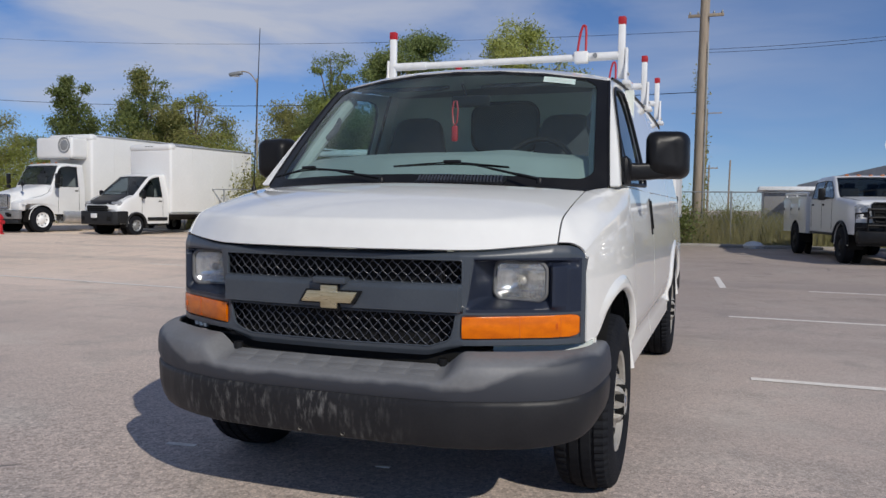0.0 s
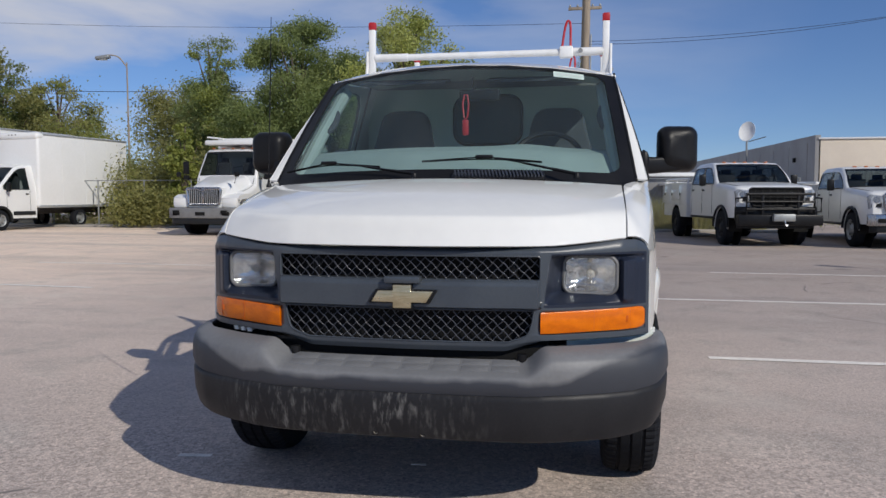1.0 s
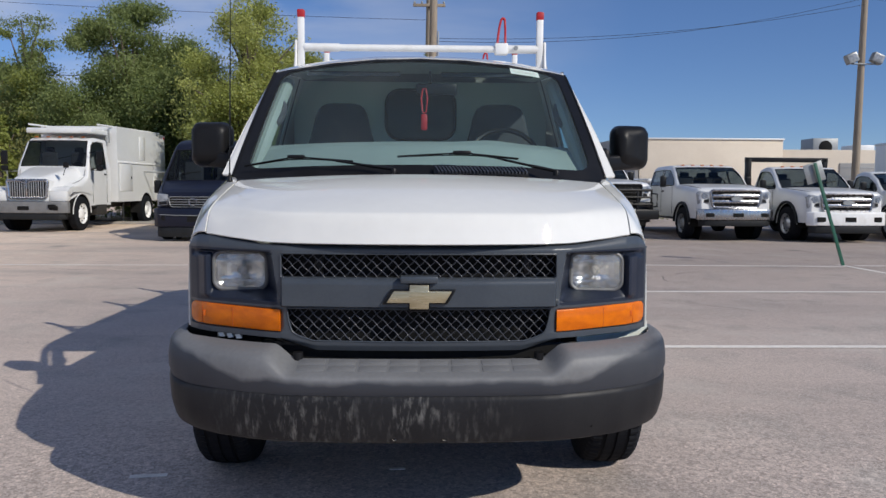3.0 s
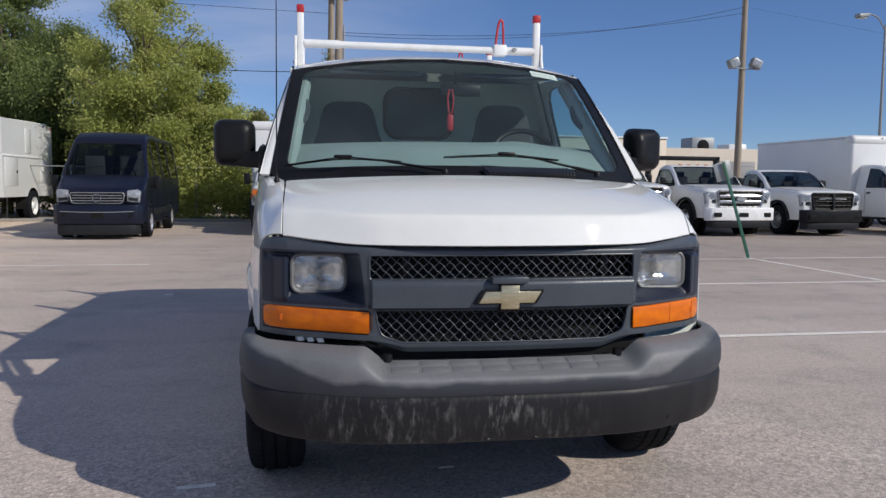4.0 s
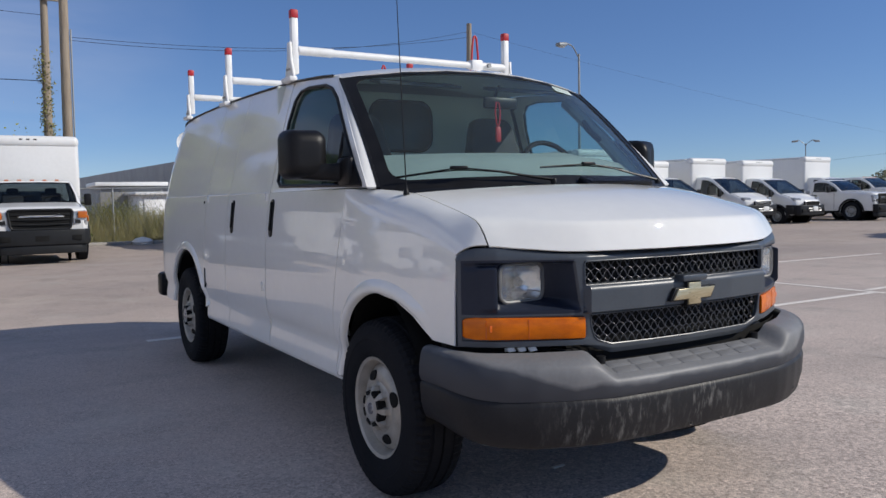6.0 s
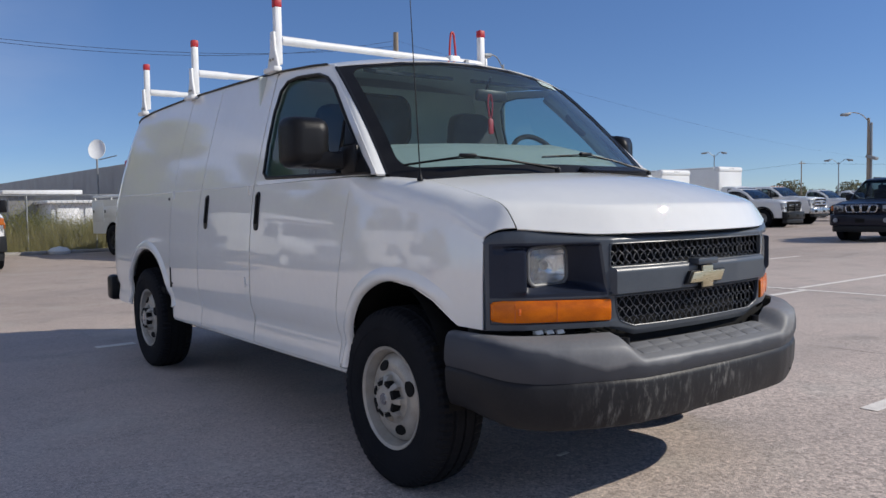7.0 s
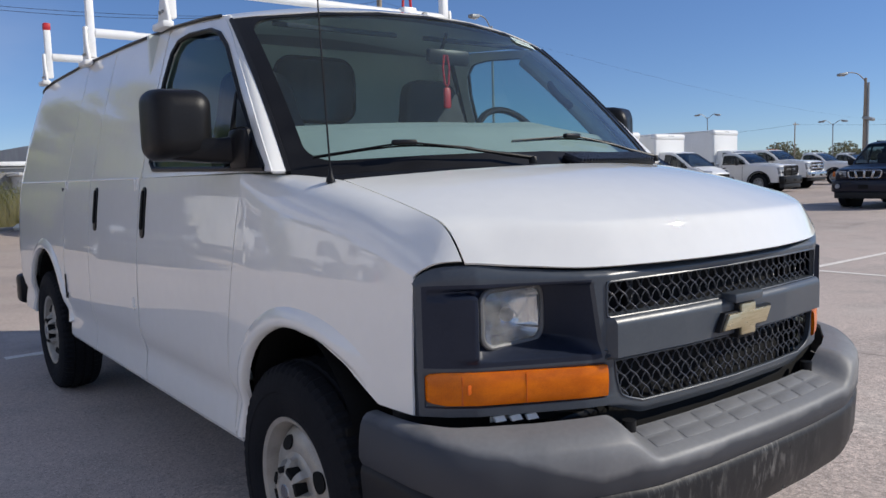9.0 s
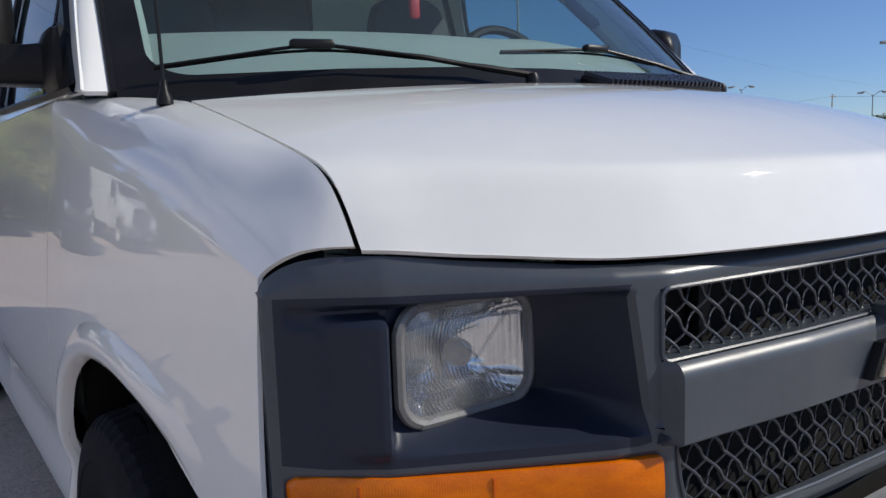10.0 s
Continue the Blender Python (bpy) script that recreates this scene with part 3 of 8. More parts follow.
def hinge(parent, s, y, z, tall=0.09, dark=False):
    bm = box((s * (body_x(y, z) + 0.001), y, z), (0.012, 0.012, tall), 0.003)
    add_box(bm, (s * (body_x(y, z) + 0.000), y - 0.016, z - tall * 0.3), (0.010, 0.026, 0.014), 0.003)
    part("hinge", bm, M["black"] if dark else M["white"], parent)


for s in (-1, 1):
    d = front_hinge_door(s)
    pull_handle(d, s, 3.456)
    if s < 0:
        d = side_panel("side_door", s, lambda z: 3.541, lambda z: 4.372, lambda y: SILL, lambda y: rail(y) - 0.006, "white windowless side cargo door")
        pull_handle(d, s, 4.236)
        for z in (1.31, 0.79):
            hinge(d, s, 3.60, z, 0.055)
        d = side_panel("side_door", s, lambda z: 4.380, lambda z: 4.935, lambda y: SILL, lambda y: rail(y) - 0.006, "white windowless side cargo door")
        hinge(d, s, 4.915, 1.31, 0.055)
        hinge(d, s, 4.915, 0.74, 0.14, True)
        start = 4.943
    else:
        start = 3.541
    side_panel("quarter_panel", s, lambda z: start, lambda z: rear_y(z), lambda y: max(SILL, float(np.interp(y, *ARCH_R))), lambda y: rail(y) - 0.006, nu=90, nv=34)
    # dark backing behind the joints
    for y in (door_front, lambda z: 3.5355) + ((lambda z: 4.376, lambda z: 4.939) if s < 0 else ()):
        bm = bmesh.new()
        add_grid(bm, lambda u, v, y=y: (s * (body_x(y(lerp(0.47, 1.33, v)), lerp(0.47, 1.33, v)) - 0.016), y(lerp(0.47, 1.33, v)) - 0.02 + 0.04 * u, lerp(0.47, 1.33, v)), 1, 24)
        part("joint_strip", bm, M["void"], van, out=VC)
        if y is not door_front:
            bm = bmesh.new()
            add_grid(bm, lambda u, v, y=y: (s * (body_x(y(1), lerp(1.33, 1.98, v)) - 0.016), y(1) - 0.02 + 0.04 * u, lerp(1.33, 1.98, v)), 1, 16)
            part("joint_strip", bm, M["void"], van, out=VC)
    # sill under the doors
    bm = bmesh.new()
    add_grid(bm, lambda u, v: (s * lerp(0.976, 0.90, v ** 1.5), lerp(2.476, 4.945, u), lerp(SILL - 0.002, 0.41, v ** 0.6)), 30, 5)
    part("sill", bm, M["white"], van, out=VC, thick=0.01)
    # rolled lips of the wheel openings
    for arch, lo in ((ARCH_F, 0.46), (ARCH_R, 0.46)):
        pts = [p for p in bend([(0, y, z) for y, z in zip(*arch)][1:], 5) if p.z > lo and p.y > 1.745]
        bm = bmesh.new()
        prof = [(-0.012, -0.004), (0.010, 0.000), (0.016, 0.012), (0.014, 0.030), (0.006, 0.050), (-0.004, 0.064)]
        rows = []
        for i, p in enumerate(pts):
            d = (pts[min(i + 1, len(pts) - 1)] - pts[max(i - 1, 0)]).normalized()
            nrm = Vector((0, -d.z, d.y))
            row = []
            for dx, dn in prof:
                q = p + nrm * dn
                row.append(bm.verts.new((s * (body_x(q.y, q.z) + dx * (min(1, i / 9) if arch is ARCH_F else 1)), q.y, q.z)))
            rows.append(row)
        for a, b in zip(rows, rows[1:]):
            for k in range(len(prof) - 1):
                bm.faces.new((a[k], a[k + 1], b[k + 1], b[k]))
        part("wheel_arch_lip", bm, M["white"], van, sharp=60, out=VC, thick=0.006)
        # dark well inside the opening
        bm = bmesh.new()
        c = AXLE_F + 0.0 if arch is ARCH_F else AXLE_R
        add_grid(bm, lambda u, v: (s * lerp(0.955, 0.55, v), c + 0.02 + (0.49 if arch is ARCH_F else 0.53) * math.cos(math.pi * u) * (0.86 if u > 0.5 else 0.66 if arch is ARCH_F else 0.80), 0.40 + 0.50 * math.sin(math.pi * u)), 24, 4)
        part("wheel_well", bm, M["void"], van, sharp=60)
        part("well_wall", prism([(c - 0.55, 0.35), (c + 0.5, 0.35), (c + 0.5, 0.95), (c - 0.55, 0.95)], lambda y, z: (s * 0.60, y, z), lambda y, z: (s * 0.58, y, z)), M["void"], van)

# ---- front fenders and hood ----


def front_y(a):
    """How far forward the nose comes at a distance a from the middle."""
    return glide(a, (0, 0.15, 0.3, 0.45, 0.538, 0.62, 0.72, 0.82, 0.88, 0.905), (1.252, 1.258, 1.278, 1.312, 1.343, 1.380, 1.434, 1.497, 1.555, 1.588))


def lip_z(a):
    return glide(a, (0, 0.45, 0.538, 0.70, 0.82, 0.845, 0.865, 0.88, 0.892, 0.90, 0.905), (1.083, 1.0831, 1.084, 1.098, 1.110, 1.1095, 1.106, 1.099, 1.089, 1.079, 1.068))


def hood_rear(a):
    t = (a / 0.82) ** 2
    return 2.045 - 0.165 * (1 - t), 1.312 + 0.030 * (1 - t)


def hood_z(a, y):
    yf = front_y(a)
    yr, zr = hood_rear(a)
    d = max(0.0, y - yf)
    k = d / (yr - yf)
    nose = 0.088 - 0.012 * smooth(0.5, 0.82, a)
    rise = zr - lip_z(a) - nose
    # a steep nose meets the top in a crease that fades towards the sides
    steep, top = lerp(2.5, 1.75, smooth(0.45, 0.80, a)) * d, nose + rise * k * (1.12 - 0.12 * k) + 0.020 * math.sin(math.pi * min(1.0, k)) * (1 - min(1.0, a / 0.815) ** 4)
    r = 0.010 + 0.020 * smooth(0.52, 0.78, a)
    return lip_z(a) - r * math.log(math.exp(-steep / r) + math.exp(-top / r)) * smooth(0, 0.01, d + 0.006)


HOOD_N = 0.815


def hood_pt(u, v):
    x = (2 * u - 1) * HOOD_N
    a = abs(x)
    yf, yr = front_y(a), hood_rear(a)[0]
    y = lerp(yf, yr, v ** 1.7)
    return (x, y, hood_z(a, y))


bm = bmesh.new()
add_grid(bm, hood_pt, 96, 64)
bm.verts.ensure_lookup_table()
# rolled front and side edges
hood = part("hood", bm, M["white"], van, sharp=50, out=(0, 1.9, 0.6), thick=0.007)
bm = bmesh.new()
add_grid(bm, lambda u, v: ((2 * u - 1) * 0.80, front_y(abs(2 * u - 1) * 0.80) + 0.012 + 0.3 * v, lip_z(abs(2 * u - 1) * 0.8) - 0.004 - 0.01 * v), 40, 2)
part("hood_underside", bm, M["void"], van)


def fender_seam(y):
    """Where the fender meets the hood, and behind it the cowl."""
    a = glide(y, (1.45, 1.9, 2.03, 2.13, 2.25, 2.45), (0.821, 0.8211, 0.824, 0.847, 0.888, 0.954))
    k = smooth(1.98, 2.09, y)
    return a, lerp(hood_z(0.815, min(y, 2.045)), glide(y, (1.9, 2.045, 2.25, 2.45), (1.285, 1.312, 1.332, 1.338)), k)


SHOULDER = ((1.45, 1.588, 1.70, 1.85, 2.05, 2.25, 2.47), (1.030, 1.066, 1.106, 1.148, 1.186, 1.212, 1.228))


def shoulder(y, t):
    """One rounded section of the fender's top at y: t from the hood joint to the side."""
    a, z0 = fender_seam(y)
    z1 = glide(y, *SHOULDER)
    xs = body_x(y, z1)
    lean = (xs - body_x(y, z1 - 0.04)) / 0.04
    w, h = xs - a, z0 - z1
    k = lerp(0.42, 0.60, smooth(1.50, 1.80, y))
    p = (Vector((a, z0)), Vector((a + k * w, z0 - 0.16 * k * h)), Vector((xs + k * h * lean, z1 + k * h)), Vector((xs, z1)))
    q = p[0] * (1 - t) ** 3 + p[1] * 3 * t * (1 - t) ** 2 + p[2] * 3 * t * t * (1 - t) + p[3] * t ** 3
    return q.x, q.y


def fender(s):
    front = {}

    def nose(t):
        """The front end of the shoulder's line t, swept back along the lip over the headlamp surround."""
        if t not in front:
            y = 1.497 + 0.09 * t
            for _ in range(12):
                x, z = shoulder(y, t)
                y = 0.5 * (y + front_y(min(x, 0.905)))
            front[t] = (y, lip_z(min(x, 0.905)) + 0.003 - z)
        return front[t]

    def fn(u, v):
        """v runs from the hood joint over the shoulder and down the side; u from the nose back to the door."""
        u = u ** 1.35
        if v < 0.45:
            t = v / 0.45
            yf, dz = nose(t)
            y = lerp(yf, door_front(lerp(1.335, 1.228, t)) - 0.005, u)
            x, z = shoulder(y, t)
            return (s * x, y, z + dz * (1 - smooth(0, 0.32, u)))
        t = (v - 0.45) / 0.55
        yf = nose(1.0)[0]
        yb = lerp(yf, 2.473, u)
        z1 = glide(lerp(yf, door_front(1.228) - 0.005, u), *SHOULDER) + nose(1.0)[1] * (1 - smooth(0, 0.32, u))
        low = max(0.455, float(np.interp(yb, *ARCH_F)))
        z = lerp(z1, low, t)
        y = lerp(yf, lerp(door_front(z) - 0.005, 2.473, smooth(0.2, 1.0, t) if low < 0.7 else 0), u)
        if u > 0.999:
            y = door_front(z) - 0.005
        return (s * body_x(y, z), y, z)
    bm = bmesh.new()
    add_grid(bm, fn, 84, 80)
    part("front_fender", bm, M["white"], van, sharp=45, out=VC, thick=0.007)
    # dark strip under the hood joint
    bm = bmesh.new()
    add_grid(bm, lambda u, v: (s * (0.80 + 0.0235 * v), lerp(1.500, 2.05, u), hood_z(0.815, lerp(1.500, 2.05, u)) - 0.026), 60, 1)
    part("joint_strip", bm, M["void"], van)


fender(-1)
fender(1)

# ---- roof, rear, windscreen ----


def ws(u, v):
    """The windscreen's surface: u from -1 to 1 across, v from its foot to its head."""
    k = 1 - u * u
    b = Vector((0.885 * u, 2.245 - 0.235 * k, 1.335 + 0.022 * k))
    t = Vector((0.785 * u, 2.868 - 0.135 * k, 1.926 + 0.062 * k))
    p = b.lerp(t, v)
    n = Vector((0, -0.70, 0.71))
    return p + n * 0.020 * 4 * v * (1 - v)


bm = bmesh.new()
add_grid(bm, lambda u, v: ws(lerp(-0.962, 0.962, u), lerp(0.012, 0.948, v)), 40, 20)
part("windscreen", bm, M["screen_glass"], van, "green-tinted windscreen glass with a pale film for reflected haze", out=VC).visible_shadow = False
bm = bmesh.new()
inner = round_rect(1.874, 0.895, 0.09, 8, 0, 0.4895)
inner = [(lerp(p[0], q[0], k / 6), lerp(p[1], q[1], k / 6)) for p, q in zip(inner, inner[1:] + inner[:1]) for k in range(6 if math.hypot(q[0] - p[0], q[1] - p[1]) > 0.2 else 1)]
rings = []
for k in (0.0, 0.5, 0.85, 1.0):
    ring = []
    for a, b in inner:
        f = max(abs(a) / 0.937, abs(b - 0.4895) / 0.4475)
        oa, ob = a / f / 0.937, 0.469 + (b - 0.4895) / f / 0.4475 * 0.499
        ring.append(bm.verts.new(ws(lerp(a, oa, k), lerp(b, ob, k)) + Vector((0, -0.004, 0.003))))
    rings.append(ring)
for p, q in zip(rings, rings[1:]):
    for k in range(len(p)):
        bm.faces.new((p[k], p[k - 1], q[k - 1], q[k]))
part("windscreen_surround", bm, M["black"], van, "black border of the windscreen", out=VC, thick=0.012)
for k in (-1, 1):
    part("pillar_trim", tube([ws(k * 0.945, v) + Vector((-k * 0.015, 0.075, -0.045)) for v in np.linspace(0.0, 0.95, 9)], 0.036, 10), M["dash"], van)


def roof_pt(u, v):
    k = 2 * u - 1
    y0 = 2.872 - 0.135 * (1 - k * k)
    y1 = 6.44 + 0.16 * (1 - abs(k) ** 3)
    y = lerp(y0, y1, v)
    yr = min(max(y + 0.135 * (1 - k * k) * (1 - v), 2.8), 6.7)
    w = body_x(yr, rail(yr))
    c = 0.062 + 0.012 * smooth(0, 0.15, v)
    if v == 0:
        return ws(k, 0.965) + Vector((0, -0.006, 0.004))
    z = rail(yr) + c * (1 - abs(k) ** 2.4) - 0.10 * smooth(0.93, 1.0, v) * (1 - abs(k) ** 2)
    return (k * w, y, z)


bm = bmesh.new()
add_grid(bm, roof_pt, 40, 60)
part("roof", bm, M["white"], van, sharp=60, out=VC, thick=0.012)
for s in (-1, 1):
    pts = [(s * (body_x(y, rail(y)) + 0.006), y, rail(y) - 0.002) for y in np.linspace(2.93, 6.42, 40)]
    part("drip_rail", tube(pts, 0.007, 6), M["black"], van, "dark roof gutter")
    pts = [ws(s * 1.0, v) + Vector((s * 0.004, 0.004, 0.002)) for v in np.linspace(0, 0.955, 14)]
    part("pillar_seal", tube(pts, 0.010, 6), M["black"], van)
    # painted pillar between windscreen and door frame
    bm = bmesh.new()

    def pil(u, v):
        a = ws(s * 0.995, lerp(0.012, 1, v))
        z = a.z
        y2 = float(np.interp(z, [1.33, 1.585, 1.838, 1.93], [2.245, 2.52, 2.80, 2.92]))
        b = Vector((s * (body_x(y2, z) - 0.001), y2, z))
        c = Vector((b.x, a.y, z))          # rounded, facing mostly sideways
        return a * (1 - u) ** 2 + c * 2 * u * (1 - u) + b * u * u
    add_grid(bm, pil, 8, 24)
    part("pillar", bm, M["white"], van, out=VC, thick=0.01)
    for y0, y1 in ((3.545, 4.37), (4.38, 4.935), (4.945, 6.40)):
        part("belt_crease", tube([(s * (body_x(y, 1.338) - 0.001), y, 1.338) for y in np.linspace(y0 + 0.01, y1 - 0.01, 10)], 0.0042, 6), M["white"], van)
bm = bmesh.new()
add_grid(bm, lambda u, v: ((2 * u - 1) * (body_x(rear_y(lerp(0.45, 1.98, v)), lerp(0.45, 1.98, v))), rear_y(lerp(0.45, 1.98, v)) + 0.02 * (1 - (2 * u - 1) ** 2), lerp(0.45, 1.98, v)), 12, 24)
part("door_lock", lathe([(-0.004, 0.011), (0.003, 0.011), (0.005, 0.008), (0.004, 0.0)], (-body_x(5.0, 1.29), 5.0, 1.29), "x", 14, -1), M["black"], van)
part("rear_doors", bm, M["white"], van, out=VC, thick=0.014)
bm = box((0, 6.80, 0.52), (1.86, 0.14, 0.16), 0.04)
part("rear_bumper", bm, M["black"], van, "black rear step bumper")
for s in (-1, 1):
    part("tail_lamp", box((s * 0.780, 6.645, 1.42), (0.06, 0.06, 0.50), 0.015), M["red"], van, "tall red tail lamp")
    part("bumper_end", box((s * 0.92, 6.73, 0.54), (0.10, 0.16, 0.22), 0.035), M["black"], van)
    part("rear_hook", box((s * 0.88, 6.0, 0.33), (0.05, 0.10, 0.08), 0.015), M["black"], van)
part("underbody", box((0, 4.1, 0.50), (1.60, 4.9, 0.14), 0.03), M["void"], van)
part("floor_pan", box((0, 4.2, 0.62), (1.90, 4.7, 0.05), 0.01), M["void"], van)

# ---- cowl, wipers, aerial ----
bm = bmesh.new()


def cowl_pt(u, v):
    k = 2 * u - 1
    a = ws(k * 0.985, -0.01)
    yr, zr = hood_rear(abs(k) * 0.81)
    b = Vector((k * 0.81, yr - 0.03, zr - 0.014))
    p = b.lerp(a + Vector((0, 0.01, 0.0)), v)
    p.z -= 0.012 * math.sin(math.pi * v)
    return p


add_grid(bm, cowl_pt, 40, 6)
part("cowl", bm, M["black"], van, "black plastic scuttle panel", out=VC, thick=0.01)
vent = part("cowl_vent", box((0.27, 1.972, 1.352), (0.42, 0.085, 0.022), 0.008, Matrix.Rotation(radians(20), 4, "X")), M["black"], van)
for i in range(26):
    part("vent_slat", box((0.27 + (i - 12.5) * 0.0155, 1.967, 1.365), (0.007, 0.076, 0.012), 0.0, Matrix.Rotation(radians(20), 4, "X") @ Matrix.Rotation(radians(12), 4, "Z")), M["lattice"], vent)


def wiper(pivot, clasp, heel, tip):
    """A sprung arm from its pivot to the clasp that holds the blade, which lies on the glass from heel to tip."""
    pivot, clasp, heel, tip = Vector(pivot), Vector(clasp), Vector(heel), Vector(tip)
    lift = Vector((0, -0.009, 0.008))
    w = part("wiper_arm", tube(bend([pivot + Vector((0, -0.010, 0.004)), pivot.lerp(clasp, 0.30) + lift, pivot.lerp(clasp, 0.62) + lift * 1.6, clasp + lift * 1.5], 4), [0.0075] * 4 + [0.0055] * 4 + [0.003] * 5, 8), M["black"], van)
    part("pivot_cover", lathe([(0.004, 0.0), (0.004, 0.010), (-0.006, 0.015), (-0.02, 0.015)], pivot + Vector((0, -0.012, 0.004)), "z", 16), M["black"], w)
    part("blade_clasp", box(clasp + lift * 1.3, (0.085, 0.022, 0.018), 0.007, Matrix.Rotation(math.atan2((tip - heel).y, (tip - heel).x), 4, "Z")), M["black"], w)
    mid = clasp + Vector((0, -0.002, 0.002))
    part("wiper_blade", tube(bend([heel, heel.lerp(mid, 0.5) + lift * 0.5, mid + lift * 0.7, mid.lerp(tip, 0.5) + lift * 0.5, tip], 4), 0.0036, 6), M["black"], w, "thin black wiper blade")
    part("rubber_lip", tube(bend([heel + lift * -0.4, mid - lift * 0.3, tip + lift * -0.4], 6), 0.003, 5), M["void"], w)


wiper((-0.117, 1.985, 1.362), (-0.565, 2.100, 1.412), (-0.825, 2.205, 1.384), (-0.305, 2.066, 1.404))
wiper((0.618, 2.046, 1.360), (0.192, 2.096, 1.436), (-0.105, 2.088, 1.428), (0.456, 2.122, 1.423))
aerial = part("aerial_base", lathe([(0, 0.014), (0.010, 0.013), (0.024, 0.007), (0.040, 0.005), (0.040, 0)], (-0.857, 2.047, 1.306), "z", 16), M["black"], van)
part("aerial_rod", tube([(-0.857, 2.047, 1.34), (-0.856, 2.075, 1.75), (-0.855, 2.10, 2.13)], [0.0032, 0.0028, 0.0018], 6), M["black"], aerial)

# ---- mirrors ----
for s in (-1, 1):
    bm = bmesh.new()
    cx, cy, cz = (1.115, 2.655, 1.505) if s > 0 else (-1.088, 2.635, 1.505)
    sweep = 0.28 if s > 0 else 0.03        # the driver's one is turned further out
    o = round_rect(0.205, 0.235, 0.05, 6)
    steps = [(-0.085, 0.45), (-0.08, 0.70), (-0.06, 0.88), (-0.02, 0.97), (0.03, 1.0), (0.055, 1.0), (0.06, 0.96), (0.045, 0.92)]
    rings = []
    for dy, k in steps:
        rings.append([bm.verts.new((cx + x * k, cy + dy + sweep * s * x, cz + z * k)) for x, z in o])
    for a, b in zip(rings, rings[1:]):
        for i in range(len(o)):
            bm.faces.new((a[i], a[(i + 1) % len(o)], b[(i + 1) % len(o)], b[i]))
    bm.faces.new(rings[0][::-1])
    bmesh.ops.recalc_face_normals(bm, faces=bm.faces)
    mir = part("mirror", bm, M["black"], van, "large black door mirror", sharp=50)
    part("mirror_glass", prism([(x * 0.92, z * 0.92) for x, z in o], lambda x, z: (cx + x, cy + 0.050 + sweep * s * x, cz + z), lambda x, z: (cx + x, cy + 0.045 + sweep * s * x, cz + z)), M["chrome"], mir)
    arm = [(0.905, 1.372), (1.02, 1.380), (1.13, 1.392), (1.165, 1.42), (1.13, 1.475), (1.075, 1.478), (1.04, 1.462), (0.98, 1.458), (0.905, 1.470)]
    bm = prism(arm, lambda x, z: (s * x, 2.475 + (x - 0.905) * 0.55, z), lambda x, z: (s * x, 2.585 + (x - 0.905) * 0.50, z), 0.016, 3)
    part("mirror_arm", bm, M["black"], mir, sharp=50)
    part("mirror_foot", box((s * 0.935, 2.49, 1.42), (0.05, 0.15, 0.14), 0.03), M["black"], mir)

# ---- the van's face ----


def face_base(a):
    return float(np.interp(a, [0, 0.25, 0.495, 0.56, 0.66, 0.80, 0.86, 0.905], [1.290, 1.299, 1.322, 1.345, 1.396, 1.470, 1.520, 1.575]))


def low_edge(z):
    """Half width of the lower grille opening."""
    return float(np.interp(z, [0.725, 0.732, 0.745, 0.765, 0.80, 0.845], [0.385, 0.425, 0.452, 0.466, 0.476, 0.482]))


XK = [0.0, 0.482, 0.495, 0.505, 0.520, 0.545, 0.560, 0.589, 0.777, 0.786, 0.796, 0.803, 0.812, 0.840, 0.876, 0.882, 0.890, 0.896, 0.902, 0.905]
ZK = [0.690, 0.700, 0.712, 0.725, 0.757, 0.838, 0.845, 0.853, 0.862, 0.868, 0.898, 0.932, 0.944, 0.952, 0.955, 1.026, 1.038, 1.044, 1.050, 1.060, 1.066, 1.072, 1.079]


def refine(keys, step, fine=None, start=9.0):
    out = []
    for a, b in zip(keys, keys[1:]):
        n = max(1, int(round((b - a) / (fine if a >= start else step))))
        out += [lerp(a, b, i / n) for i in range(n)]
    return out + [keys[-1]]


XR, ZR = refine(XK, 0.010, 0.005, 0.50), refine(ZK, 0.008, 0.0036, 0.845)
POD = ([0.790, 0.796, 0.801, 0.807, 0.816, 0.845, 0.890], [1.500, 1.476, 1.463, 1.458, 1.462, 1.503, 1.571])


